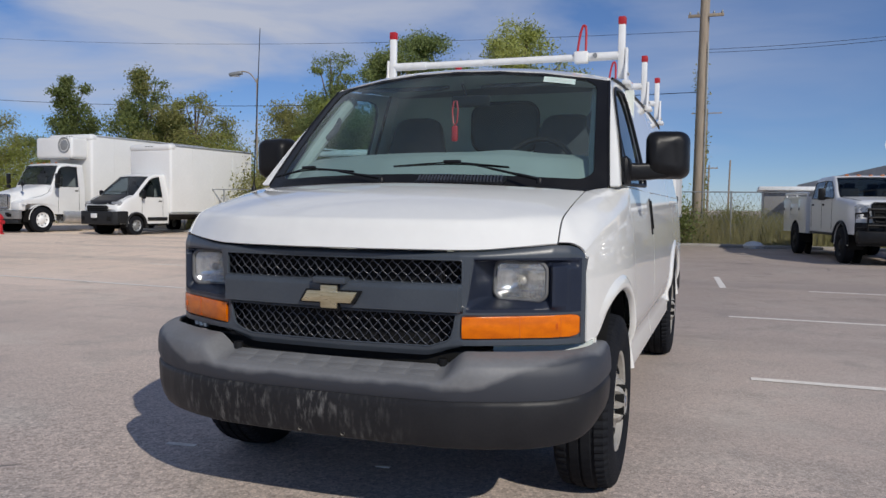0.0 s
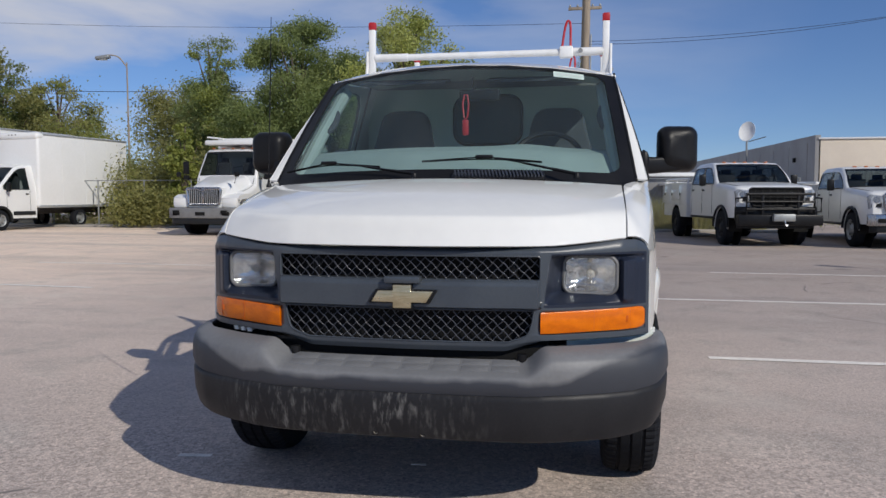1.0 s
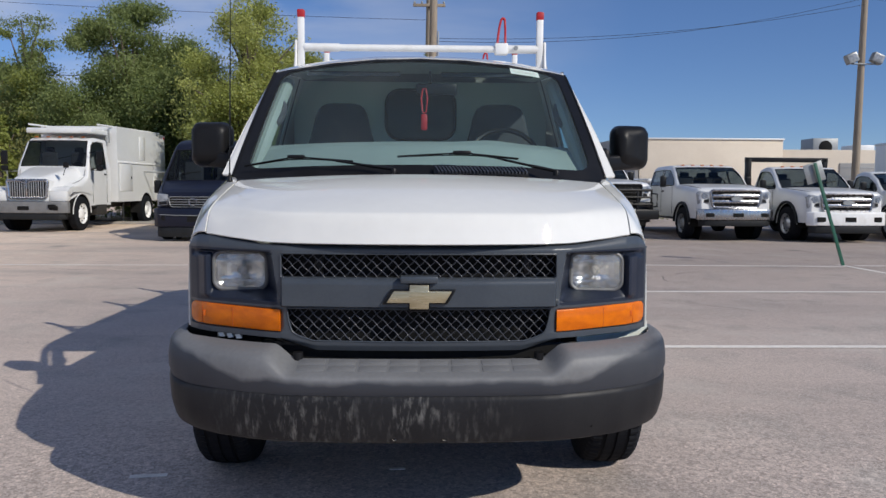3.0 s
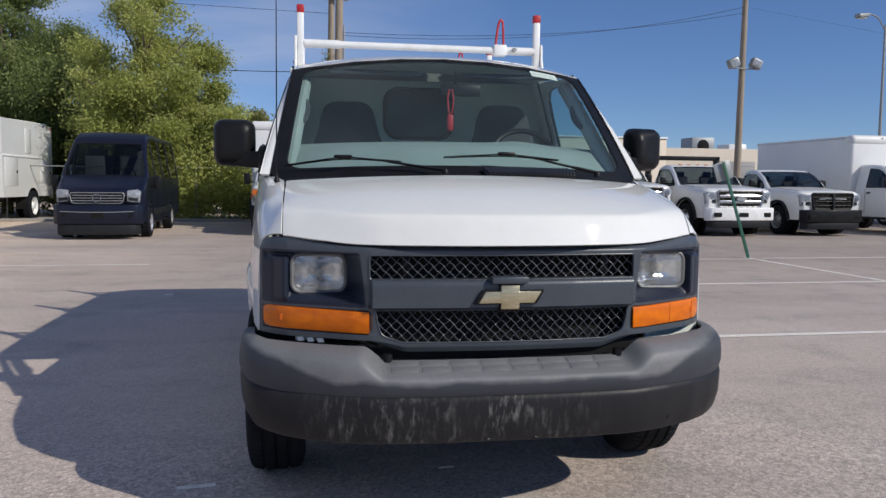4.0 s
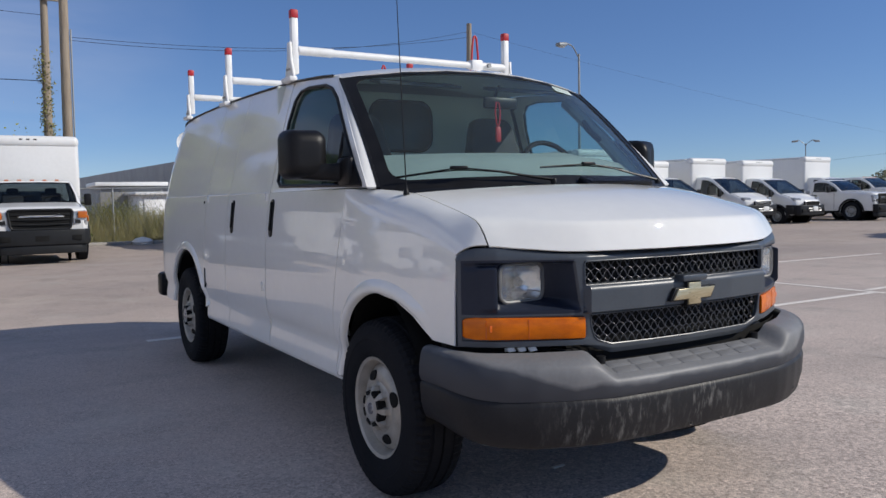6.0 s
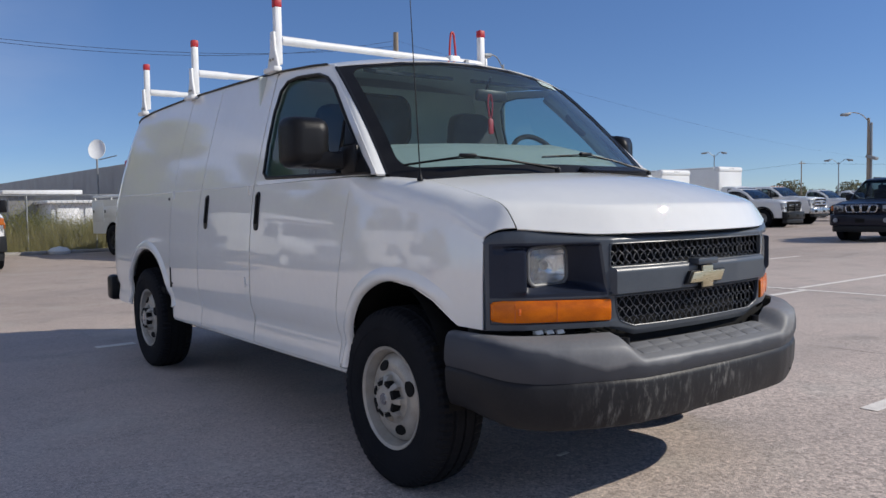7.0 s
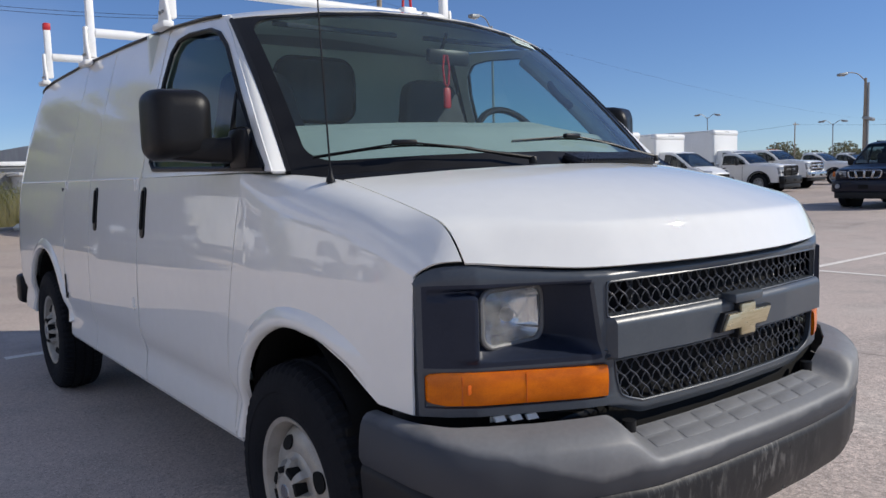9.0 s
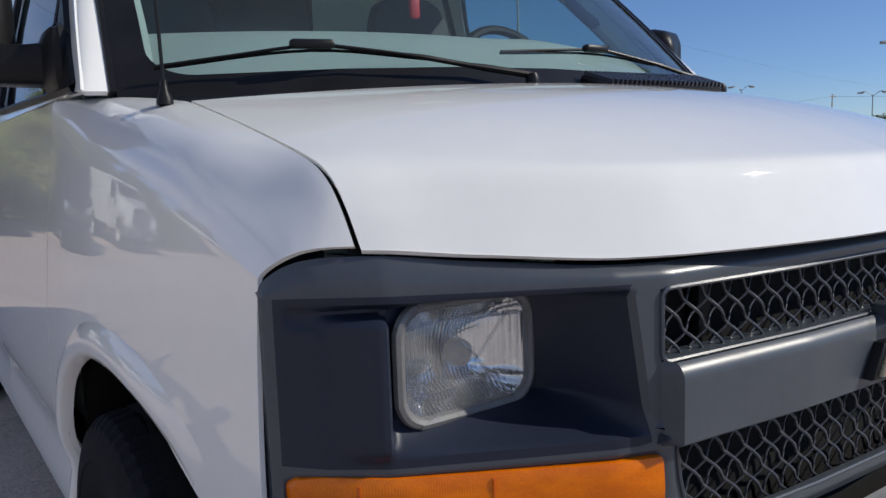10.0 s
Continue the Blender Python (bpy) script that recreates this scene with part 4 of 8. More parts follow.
def face_pt(s, x, z):
    a = x
    if z < 0.845:
        e = low_edge(max(z, 0.725))
        a = x * e / 0.482 if x <= 0.482 else lerp(e, x, min(1, (x - 0.482) / 0.02)) if x < 0.502 else x
    zz = z
    if z > 1.05:
        zz = z + (lip_z(a) - 1.083 - 0.005) * (z - 1.05) / 0.029
    if z < 0.757:
        zz = lerp(0.757, z, lerp(1.0, 0.42, smooth(0.36, 0.52, a)))
    if z > 0.855:
        a += (lerp(0.516, 0.540, (z - 0.87) / 0.17) - 0.528) * smooth(0.503, 0.515, a) * (1 - smooth(0.57, 0.61, a)) * (1 - smooth(1.05, 1.06, z))
    y = face_base(a)
    # bar between the two grilles, bevelled above and below
    if a < 0.50:
        y -= 0.024 * smooth(0.848, 0.856, z) * math.sqrt(1 - (1 - min(1, max(0, (0.958 - z) / 0.024))) ** 2)
        y += 0.012 * (1 - smooth(0.69, 0.712, z))
    # rounded brow under the hood's edge
    y += 0.016 * max(0.0, (z - 1.058) / 0.021) ** 2
    # headlamp bay: a steep inner wall, a sloping shelf below, a short roof above
    e = lerp(0.516, 0.540, (z - 0.87) / 0.17)
    t = min(1.0, max(0.0, (a - e) / 0.072))
    wall = (1 - (1 - t) ** 2) * (1 - smooth(0.878, 0.890, a))
    shelf = min(1.0, max(0.0, (z - 0.866) / 0.034))
    roof = 1 - smooth(1.036, 1.048, z)
    wall *= lerp(1.0, smooth(1.012, 1.030, z), smooth(0.788, 0.800, a))
    deep = max(y, 1.486) if a < 0.795 else face_base(a) + lerp(0.030, 0.010, smooth(0.80, 0.87, a))
    y = lerp(y, deep, wall * shelf * roof)
    # the raised pod beside the lamp, swept back towards the corner
    if a > 0.785:
        up = smooth(0.856, 0.880, z) * (1 - smooth(1.022, 1.036, z)) * smooth(0.788, 0.796, a) * (1 - smooth(0.860, 0.890, a))
        y = lerp(y, min(y, float(np.interp(a, *POD))), up)
    # seat of the indicator
    if z < 0.842:
        y += 0.012 * smooth(0.503, 0.508, a) * (1 - smooth(0.888, 0.894, a)) * smooth(0.748, 0.757, z) * (1 - smooth(0.834, 0.842, z))
    y += 0.02 * (1 - smooth(0.690, 0.70, z)) if a > 0.5 else 0
    return (s * a, y, zz)


def lamp_hole(x, z):
    dx, dz = max(0, abs(x - 0.683) - 0.066), max(0, abs(z - 0.966) - 0.038)
    return math.hypot(dx, dz) < 0.029


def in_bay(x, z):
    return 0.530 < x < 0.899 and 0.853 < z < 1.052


xs = [-x for x in XR[:0:-1]] + XR


def face_part(keep, sides=False):
    """The cells of the face that keep() picks, in one mesh."""
    bm = bmesh.new()
    cols = [[bm.verts.new(face_pt(1 if x >= 0 else -1, abs(x), z)) for z in ZR] for x in xs]
    for i in range(len(xs) - 1):
        for j in range(len(ZR) - 1):
            xm, zm = (xs[i] + xs[i + 1]) / 2, (ZR[j] + ZR[j + 1]) / 2
            a = abs(xm)
            if (a < 0.505 and 0.955 < zm < 1.044) or (a < 0.482 and 0.725 < zm < 0.845) or lamp_hole(a, zm) or not keep(xm, zm):
                continue
            bm.faces.new((cols[i][j], cols[i + 1][j], cols[i + 1][j + 1], cols[i][j + 1]))
    # returns round the sides
    for s in (-1, 1) if sides else ():
        col = cols[0] if s < 0 else cols[-1]
        back = [bm.verts.new((s * 0.900, 1.64, v.co.z)) for v in col]
        for j in range(len(col) - 1):
            bm.faces.new((col[j], col[j + 1], back[j + 1], back[j]))
    bmesh.ops.delete(bm, geom=[v for v in bm.verts if not v.link_faces], context="VERTS")
    return bm


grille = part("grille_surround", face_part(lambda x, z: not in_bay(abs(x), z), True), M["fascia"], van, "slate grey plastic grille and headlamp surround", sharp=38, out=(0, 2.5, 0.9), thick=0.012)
# the bays take the darker copy, which carries their shade as colour
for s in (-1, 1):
    part("headlamp_bezel", face_part(lambda x, z: in_bay(s * x, z)), M["bezel"], grille, "recessed slate headlamp bezel with shade put into its colour", sharp=38, out=(0, 2.5, 0.9), thick=0.012)
bm = bmesh.new()
add_grid(bm, lambda u, v: ((2 * u - 1) * 0.503, face_base(abs(2 * u - 1) * 0.503) + lerp(-0.001, 0.030, v), 0.9562 + 0.002 * v), 40, 1)
part("grille_ledge", bm, M["fascia"], grille)

for zc, h, name in ((0.9995, 0.098, "upper_grille"), (0.785, 0.128, "lower_grille")):
    # crossed wires of the grille, woven a little
    bm = bmesh.new()
    p = 0.0386
    z0, z1 = zc - h / 2, zc + h / 2
    for sgn in (-1, 1):
        for i in range(-16, 17):
            x0 = i * p
            t0, t1 = None, None
            ok = [k / 40 for k in range(41)]
            run = []
            for k in ok:
                z = lerp(z0, z1, k)
                x = x0 + sgn * (z - zc)
                lim = 0.512 if zc > 0.9 else low_edge(max(z, 0.725)) + 0.008
                if abs(x) < lim:
                    wob = 0.0035 * sgn * math.cos((z - zc) / p * 2 * math.pi)
                    run.append((x + 0.002 * math.sin((z - zc) / p * 2 * math.pi), face_base(abs(x)) + 0.020 + 0.0035 * sgn + wob, z))
            if len(run) > 3:
                add_tube(bm, run[::2] + ([run[-1]] if (len(run) - 1) % 2 else []), 0.0024 if sgn < 0 else 0.0018, 6)
    part(name, bm, M["lattice"], grille, "dark woven lattice grille", sharp=60)
for name, o in (("upper_rim", [(x, z) for x, z in round_rect(1.008, 0.090, 0.010, 3, 0, 0.9995)]),
                ("lower_rim", [(-low_edge(z), z) for z in np.linspace(0.845, 0.725, 12)] + [(low_edge(z), z) for z in np.linspace(0.725, 0.845, 12)])):
    ring = [(x, face_base(abs(x)) - 0.001, z if z > 0.757 else lerp(0.757, z, lerp(1.0, 0.42, smooth(0.36, 0.52, abs(x))))) for q0, q1 in zip(o, o[1:] + o[:1]) for x, z in [(lerp(q0[0], q1[0], t), lerp(q0[1], q1[1], t)) for t in ((0, 0.25, 0.5, 0.75) if abs(q0[0] - q1[0]) > 0.1 else (0,))]]
    part(name, tube(ring, 0.003, 6, True), M["fascia"], grille)
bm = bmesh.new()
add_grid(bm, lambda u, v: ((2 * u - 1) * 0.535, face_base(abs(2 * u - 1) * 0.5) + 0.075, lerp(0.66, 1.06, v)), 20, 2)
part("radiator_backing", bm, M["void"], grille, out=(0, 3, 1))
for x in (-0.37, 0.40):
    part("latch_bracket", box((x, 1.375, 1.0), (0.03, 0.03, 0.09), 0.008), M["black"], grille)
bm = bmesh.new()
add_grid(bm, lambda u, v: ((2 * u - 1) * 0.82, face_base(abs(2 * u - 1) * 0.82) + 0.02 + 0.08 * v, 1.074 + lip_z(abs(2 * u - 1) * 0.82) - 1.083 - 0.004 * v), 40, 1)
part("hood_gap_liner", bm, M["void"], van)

# emblem: a plain gold bow shape on a dark tray
BOW = [(-0.0512, 0.0211), (-0.0344, 0.0211), (-0.0344, 0.0432), (0.0344, 0.0432), (0.0344, 0.0211), (0.1172, 0.0211), (0.0911, -0.0211), (0.0344, -0.0211), (0.0344, -0.0432), (-0.0344, -0.0432), (-0.0344, -0.0211), (-0.1172, -0.0211), (-0.0911, 0.0211)]
M["gold"] = surf("brushed_gold", lin(204, 192, 162), lin(172, 158, 124), 40, 0.30, metal=0.7, stretch=(0.4, 1, 4))
tray = [(x * 1.12, z * 1.22) for x, z in BOW]
em = part("emblem_tray", prism(tray, lambda x, z: (x, 1.254, 0.895 + z), lambda x, z: (x, 1.285, 0.895 + z), 0.003), M["black"], grille)
part("emblem", prism(BOW, lambda x, z: (x, 1.246, 0.895 + z), lambda x, z: (x, 1.260, 0.895 + z), 0.003), M["gold"], em, "worn gold bow-shaped badge")
part("emblem_brow", box((0, 1.268, 0.957), (0.136, 0.050, 0.026), 0.006), M["fascia"], grille)

M["amber"] = surf("amber_lens", (0.80, 0.185, 0.0), (0.60, 0.118, 0.0), 5, 0.18, coat=0.15, stretch=(3, 3, 7), contrast=(0.40, 0.62))
M["amber"].node_tree.nodes["Principled BSDF"].inputs["Specular IOR Level"].default_value = 0.25
ribbed(M["amber"], 110, "X", 0.12, 0.92)
M["amber_deep"] = surf("deep_amber", (0.66, 0.120, 0.0), (0.55, 0.085, 0.0), 30, 0.3)
M["lamp_ring"] = surf("dull_grey_ring", (0.20, 0.20, 0.20), (0.13, 0.13, 0.13), 20, 0.5, metal=0.3)
M["reflector"] = surf("lamp_reflector", (0.95, 0.95, 0.95), (0.80, 0.80, 0.80), 14, 0.16, metal=1.0)
ribbed(M["reflector"], 55, "X", 0.22, 0.86)
for s in (-1, 1):
    # sealed-beam headlamp
    o = [p for p in bend([(x, z, 0) for x, z in round_rect(0.200, 0.142, 0.037, 6)], 3)]
    o = [(p.x, p.y) for p in o]
    cx, cz, cy = s * 0.683, 0.966, 1.470
    lamp = part("headlamp", prism(o, lambda x, z: (cx + x, cy + 0.062, cz + z), lambda x, z: (cx + x * 0.97, cy + 0.075, cz + z * 0.97), 0.004), M["black"], van, "rectangular sealed-beam headlamp")
    bm = bmesh.new()

    def bowl(u, v):
        q = o[int(round(u * len(o))) % len(o)]
        k = lerp(0.97, 0.0, v)
        return (cx + q[0] * k, cy + 0.002 - 0.014 * (1 - k ** 4), cz + q[1] * k)

    def cup(u, v):
        q = o[int(round(u * len(o))) % len(o)]
        k = lerp(0.96, 0.03, v)
        flute = 0.0016 * math.sin(q[0] * k * 900) * k
        step = 0.006 if abs(q[1] * k) > 0.040 else 0.0
        return (cx + q[0] * k, cy + 0.004 + 0.052 * (1 - k * k) ** 0.8 + flute - step, cz + q[1] * k)
    add_grid(bm, cup, len(o), 16, loop=True)
    part("reflector", bm, M["reflector"], lamp, out=(cx, cy - 2, cz))
    bm = bmesh.new()
    add_grid(bm, bowl, len(o), 6, loop=True)
    part("lens", bm, M["lens"], lamp, "clear fluted glass lens", out=(cx, cy + 2, cz), thick=0.004).visible_shadow = False
    part("bulb_shield", lathe([(0.0, 0.0), (0.0, 0.010), (0.006, 0.017), (0.016, 0.019), (0.024, 0.017)], (cx, cy + 0.012, cz), "y", 16), M["steel"], lamp)
    part("lamp_rim", tube([(cx + x * 1.0, cy + 0.006, cz + z * 1.0) for x, z in o], 0.0078, 8, True), M["lamp_ring"], lamp, "dull metal retaining ring")
    for dx, dz in ((0.05, -0.078), (-0.04, 0.080), (-0.135 * s, 0.012)):
        part("adjuster", lathe([(0, 0), (0, 0.010), (0.02, 0.009), (0.02, 0)], (cx + dx, cy + 0.0, cz + dz), "y", 10), M["black"], lamp)
    # amber indicator, wrapped round the corner
    bm = bmesh.new()
    UX = [0.506, 0.51] + [lerp(0.51, 0.884, i / 18) for i in range(1, 19)] + [0.889, 0.892]

    def sig(a, t, lift):
        z = lerp(lerp(0.757, 0.760, (a - 0.5) / 0.4), lerp(0.838, 0.846, (a - 0.5) / 0.4), t)
        k = max(0.0, (a - 0.872) / 0.020)      # the outer end is rounded
        z = lerp(z, 0.800, 0.35 * min(1, k) ** 2)
        return (s * a, face_base(a) - lift, z)
    rows = [[bm.verts.new(sig(a, t, lift)) for t, lift in ((0.0, -0.012), (0.02, 0.003), (0.10, 0.006), (0.5, 0.008), (0.9, 0.006), (0.98, 0.003), (1.0, -0.012))] for a in UX]
    for a, b in zip(rows, rows[1:]):
        for k in range(6):
            bm.faces.new((a[k], a[k + 1], b[k + 1], b[k]))
    bm.faces.new(rows[0])
    bm.faces.new(rows[-1])
    ind = part("indicator", bm, M["amber"], van, "amber wraparound indicator lens", sharp=30, out=(0, 3, 0.8))
    for a in (0.700, 0.835):
        part("lens_joint", prism([(a - 0.001, 0.763), (a + 0.001, 0.763), (a + 0.001, 0.834), (a - 0.001, 0.834)], lambda x, z: (s * x, face_base(x) - 0.0085, z), lambda x, z: (s * x, face_base(x), z)), M["amber_deep"], ind)
    part("bulb_shadow", box((s * 0.818, face_base(0.818) - 0.0055, 0.802), (0.020, 0.004, 0.024), 0.002), M["amber_deep"], ind)
    # filler panel, pale at +x and near-black at -x, and clips under the indicator
    part("filler_panel", prism([(0.60, 0.700), (0.93, 0.672), (0.93, 0.735), (0.60, 0.735)], lambda x, z: (s * x, face_base(min(x, 0.905)) + 0.05, z), lambda x, z: (s * x, face_base(min(x, 0.905)) + 0.08, z)), M["trim"] if s > 0 else M["void"], van)
    foot = [(0.83, 0.69), (0.94, 0.675), (0.94, 0.742), (0.86, 0.738)] if s > 0 else [(0.84, 0.716), (0.896, 0.712), (0.896, 0.738), (0.85, 0.738)]
    part("fender_foot", prism(foot, lambda x, z: (s * x, 1.60 + (x - 0.83) * 0.6, z), lambda x, z: (s * x, 1.66, z)), M["white"], van)
    for k in range(3):
        if s < 0:
            part("clip", prism([(0.665 + k * 0.036, 0.717), (0.688 + k * 0.036, 0.714), (0.694 + k * 0.036, 0.728), (0.672 + k * 0.036, 0.732)], lambda x, z: (s * x, face_base(x) + 0.006, z), lambda x, z: (s * x, face_base(x) + 0.014, z)), M["rack_white"], van)
    if s < 0:
        part("clip_rail", box((-0.716, face_base(0.716) + 0.040, 0.7215), (0.11, 0.006, 0.016), 0.002), M["steel"], van)

# ---- bumper ----


def bump_y(a):
    """Plan of the bumper's foremost line."""
    return float(np.interp(a, [0, 0.25, 0.45, 0.52, 0.62, 0.75, 0.86, 0.93, 0.970, 0.988, 0.995], [1.168, 1.172, 1.186, 1.198, 1.228, 1.285, 1.352, 1.420, 1.505, 1.60, 1.70]))


def bump_line(t):
    """Half outline by its length: t from 0 in the middle to 1 at the wheel."""
    if t < 0.75:
        a = t / 0.75 * 0.86
        return a, bump_y(a)
    k = (t - 0.75) / 0.25
    c = bend([(0.86, 1.352, 0), (0.938, 1.425, 0), (0.977, 1.52, 0), (0.990, 1.61, 0), (0.993, 1.725, 0)], 8)
    q = c[min(len(c) - 1, int(round(k * (len(c) - 1))))]
    return q.x, q.y


def bump_norm(t):
    a0, y0 = bump_line(max(0, t - 0.03))
    a1, y1 = bump_line(min(1, t + 0.03))
    d = Vector((a1 - a0, y1 - y0, 0)).normalized()
    return Vector((d.y, -d.x, 0))


def bump_sheet(prof, name, mat, label, thick=0.012):
    """prof(t) lists (outward offset, height) from top to bottom at each place along the bumper."""
    bm = bmesh.new()
    n = 64
    rows = []
    for i in range(-n, n + 1):
        t = abs(i) / n
        s = -1 if i < 0 else 1
        a, y = bump_line(t)
        nn = bump_norm(t)
        if i == 0:
            nn = Vector((0, -1, 0))
        rows.append([bm.verts.new((s * (a + nn.x * o), y + nn.y * o, z)) for o, z in prof(t)])
    for p, q in zip(rows, rows[1:]):
        for k in range(len(p) - 1):
            bm.faces.new((p[k], p[k + 1], q[k + 1], q[k]))
    return part(name, bm, mat, van, label, sharp=35, out=(0, 2.0, 0.5), thick=thick)


def bar_prof(t):
    k = smooth(0.40, 0.49, t)          # raised shoulders outside the step pad
    e = smooth(0.72, 0.95, t)          # towards the wheel the top band runs out
    mid = [(-0.125, 0.662), (-0.080, 0.648), (-0.040, 0.634), (-0.014, 0.624), (-0.005, 0.618), (-0.001, 0.608), (0.000, 0.596), (-0.001, 0.575), (-0.012, 0.553)]
    out = [(-0.11, 0.716), (-0.070, 0.711), (-0.046, 0.704), (-0.026, 0.693), (-0.013, 0.682), (-0.005, 0.673), (0.000, 0.640), (-0.001, 0.594), (-0.012, 0.556)]
    end = [(-0.06, 0.722), (-0.045, 0.722), (-0.035, 0.721), (-0.026, 0.718), (-0.018, 0.711), (-0.010, 0.695), (-0.003, 0.655), (-0.001, 0.612), (-0.010, 0.590)]
    out = [(lerp(a, c, e), lerp(b, d, e)) for (a, b), (c, d) in zip(out, end)]
    return [(lerp(a, c, k), lerp(b, d, k)) for (a, b), (c, d) in zip(mid, out)]


def val_prof(t):
    e = smooth(0.62, 0.98, t)
    b = lerp(0.376, 0.435, e ** 2)
    z0 = lerp(0.553, 0.556, smooth(0.40, 0.49, t)) + 0.034 * smooth(0.72, 0.95, t)
    return [(-0.014, z0), (-0.008, z0 - 0.006), (-0.004, z0 - 0.02), (-0.008, lerp(z0 - 0.02, b, 0.5)), (-0.022, lerp(z0 - 0.02, b, 0.85)), (-0.032, b + 0.006), (-0.045, b), (-0.075, b + 0.006)]


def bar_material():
    """Grey plastic, sun-bleached on top, with a darker unbleached band below a wavering edge; towards the corners it
    also carries painted shade.
    """
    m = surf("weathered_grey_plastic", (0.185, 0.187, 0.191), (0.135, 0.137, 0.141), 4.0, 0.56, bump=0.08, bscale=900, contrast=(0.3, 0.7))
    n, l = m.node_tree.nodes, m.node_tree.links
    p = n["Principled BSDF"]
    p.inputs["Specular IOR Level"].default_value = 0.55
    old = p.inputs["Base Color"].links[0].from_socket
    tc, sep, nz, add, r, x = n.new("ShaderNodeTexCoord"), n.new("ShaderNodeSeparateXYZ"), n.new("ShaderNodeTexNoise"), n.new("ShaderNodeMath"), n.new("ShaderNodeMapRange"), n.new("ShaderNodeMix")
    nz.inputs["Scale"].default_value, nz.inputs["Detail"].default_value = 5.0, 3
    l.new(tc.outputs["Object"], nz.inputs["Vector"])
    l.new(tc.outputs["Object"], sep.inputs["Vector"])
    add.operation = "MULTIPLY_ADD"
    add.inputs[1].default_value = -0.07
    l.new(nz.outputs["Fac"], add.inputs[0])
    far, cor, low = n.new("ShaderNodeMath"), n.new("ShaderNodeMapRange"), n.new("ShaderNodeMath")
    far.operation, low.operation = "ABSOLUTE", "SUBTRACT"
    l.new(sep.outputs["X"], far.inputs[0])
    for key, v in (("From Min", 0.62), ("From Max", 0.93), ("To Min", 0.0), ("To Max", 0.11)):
        cor.inputs[key].default_value = v      # the corners have bleached least, and their shade is put into the colour
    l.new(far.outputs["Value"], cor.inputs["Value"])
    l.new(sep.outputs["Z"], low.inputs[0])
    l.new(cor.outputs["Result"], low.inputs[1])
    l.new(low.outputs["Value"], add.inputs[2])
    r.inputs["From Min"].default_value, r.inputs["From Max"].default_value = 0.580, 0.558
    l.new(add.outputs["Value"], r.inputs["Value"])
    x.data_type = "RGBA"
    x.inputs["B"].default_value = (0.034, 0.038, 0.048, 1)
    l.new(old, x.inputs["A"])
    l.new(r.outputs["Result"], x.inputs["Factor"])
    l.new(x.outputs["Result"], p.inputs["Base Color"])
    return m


def valance_material():
    """Black plastic with pale scuffs that run down it."""
    m = surf("scuffed_black_plastic", (0.022, 0.022, 0.024), (0.015, 0.015, 0.017), 6, 0.45, bump=0.05, bscale=500)
    n, l = m.node_tree.nodes, m.node_tree.links
    p = n["Principled BSDF"]
    old = p.inputs["Base Color"].links[0].from_socket
    tc, mp, a, b = n.new("ShaderNodeTexCoord"), n.new("ShaderNodeMapping"), n.new("ShaderNodeTexNoise"), n.new("ShaderNodeTexNoise")
    mp.inputs["Scale"].default_value = (48, 22, 13)
    l.new(tc.outputs["Object"], mp.inputs["Vector"])
    l.new(mp.outputs["Vector"], a.inputs["Vector"])
    a.inputs["Scale"].default_value, a.inputs["Detail"].default_value, a.inputs["Roughness"].default_value = 1.0, 10, 0.66
    l.new(tc.outputs["Object"], b.inputs["Vector"])
    b.inputs["Scale"].default_value, b.inputs["Detail"].default_value = 5.5, 3
    sep = n.new("ShaderNodeSeparateXYZ")
    l.new(tc.outputs["Object"], sep.inputs["Vector"])
    zone = n.new("ShaderNodeMapRange")     # most of the scuffs are on the nearside half
    zone.inputs["From Min"].default_value, zone.inputs["From Max"].default_value = 0.40, -0.15
    l.new(sep.outputs["X"], zone.inputs["Value"])
    ends = n.new("ShaderNodeMapRange")     # and none at its outer end
    ends.inputs["From Min"].default_value, ends.inputs["From Max"].default_value = -0.80, -0.45
    l.new(sep.outputs["X"], ends.inputs["Value"])
    r = n.new("ShaderNodeMapRange")
    r.inputs["From Min"].default_value, r.inputs["From Max"].default_value = 0.50, 0.70
    l.new(a.outputs["Fac"], r.inputs["Value"])
    mul, mul2 = n.new("ShaderNodeMath"), n.new("ShaderNodeMath")
    mul.operation = mul2.operation = "MULTIPLY"
    l.new(r.outputs["Result"], mul.inputs[0])
    l.new(zone.outputs["Result"], mul.inputs[1])
    l.new(mul.outputs["Value"], mul2.inputs[0])
    l.new(ends.outputs["Result"], mul2.inputs[1])
    patchy, mul3 = n.new("ShaderNodeMapRange"), n.new("ShaderNodeMath")
    patchy.inputs["From Min"].default_value, patchy.inputs["From Max"].default_value, patchy.inputs["To Min"].default_value = 0.38, 0.62, 0.12
    mul3.operation = "MULTIPLY"
    l.new(b.outputs["Fac"], patchy.inputs["Value"])
    l.new(mul2.outputs["Value"], mul3.inputs[0])
    l.new(patchy.outputs["Result"], mul3.inputs[1])
    x = n.new("ShaderNodeMix")
    x.data_type = "RGBA"
    x.inputs["B"].default_value = (0.215, 0.21, 0.20, 1)
    l.new(old, x.inputs["A"])
    l.new(mul3.outputs["Value"], x.inputs["Factor"])
    l.new(x.outputs["Result"], p.inputs["Base Color"])
    return m


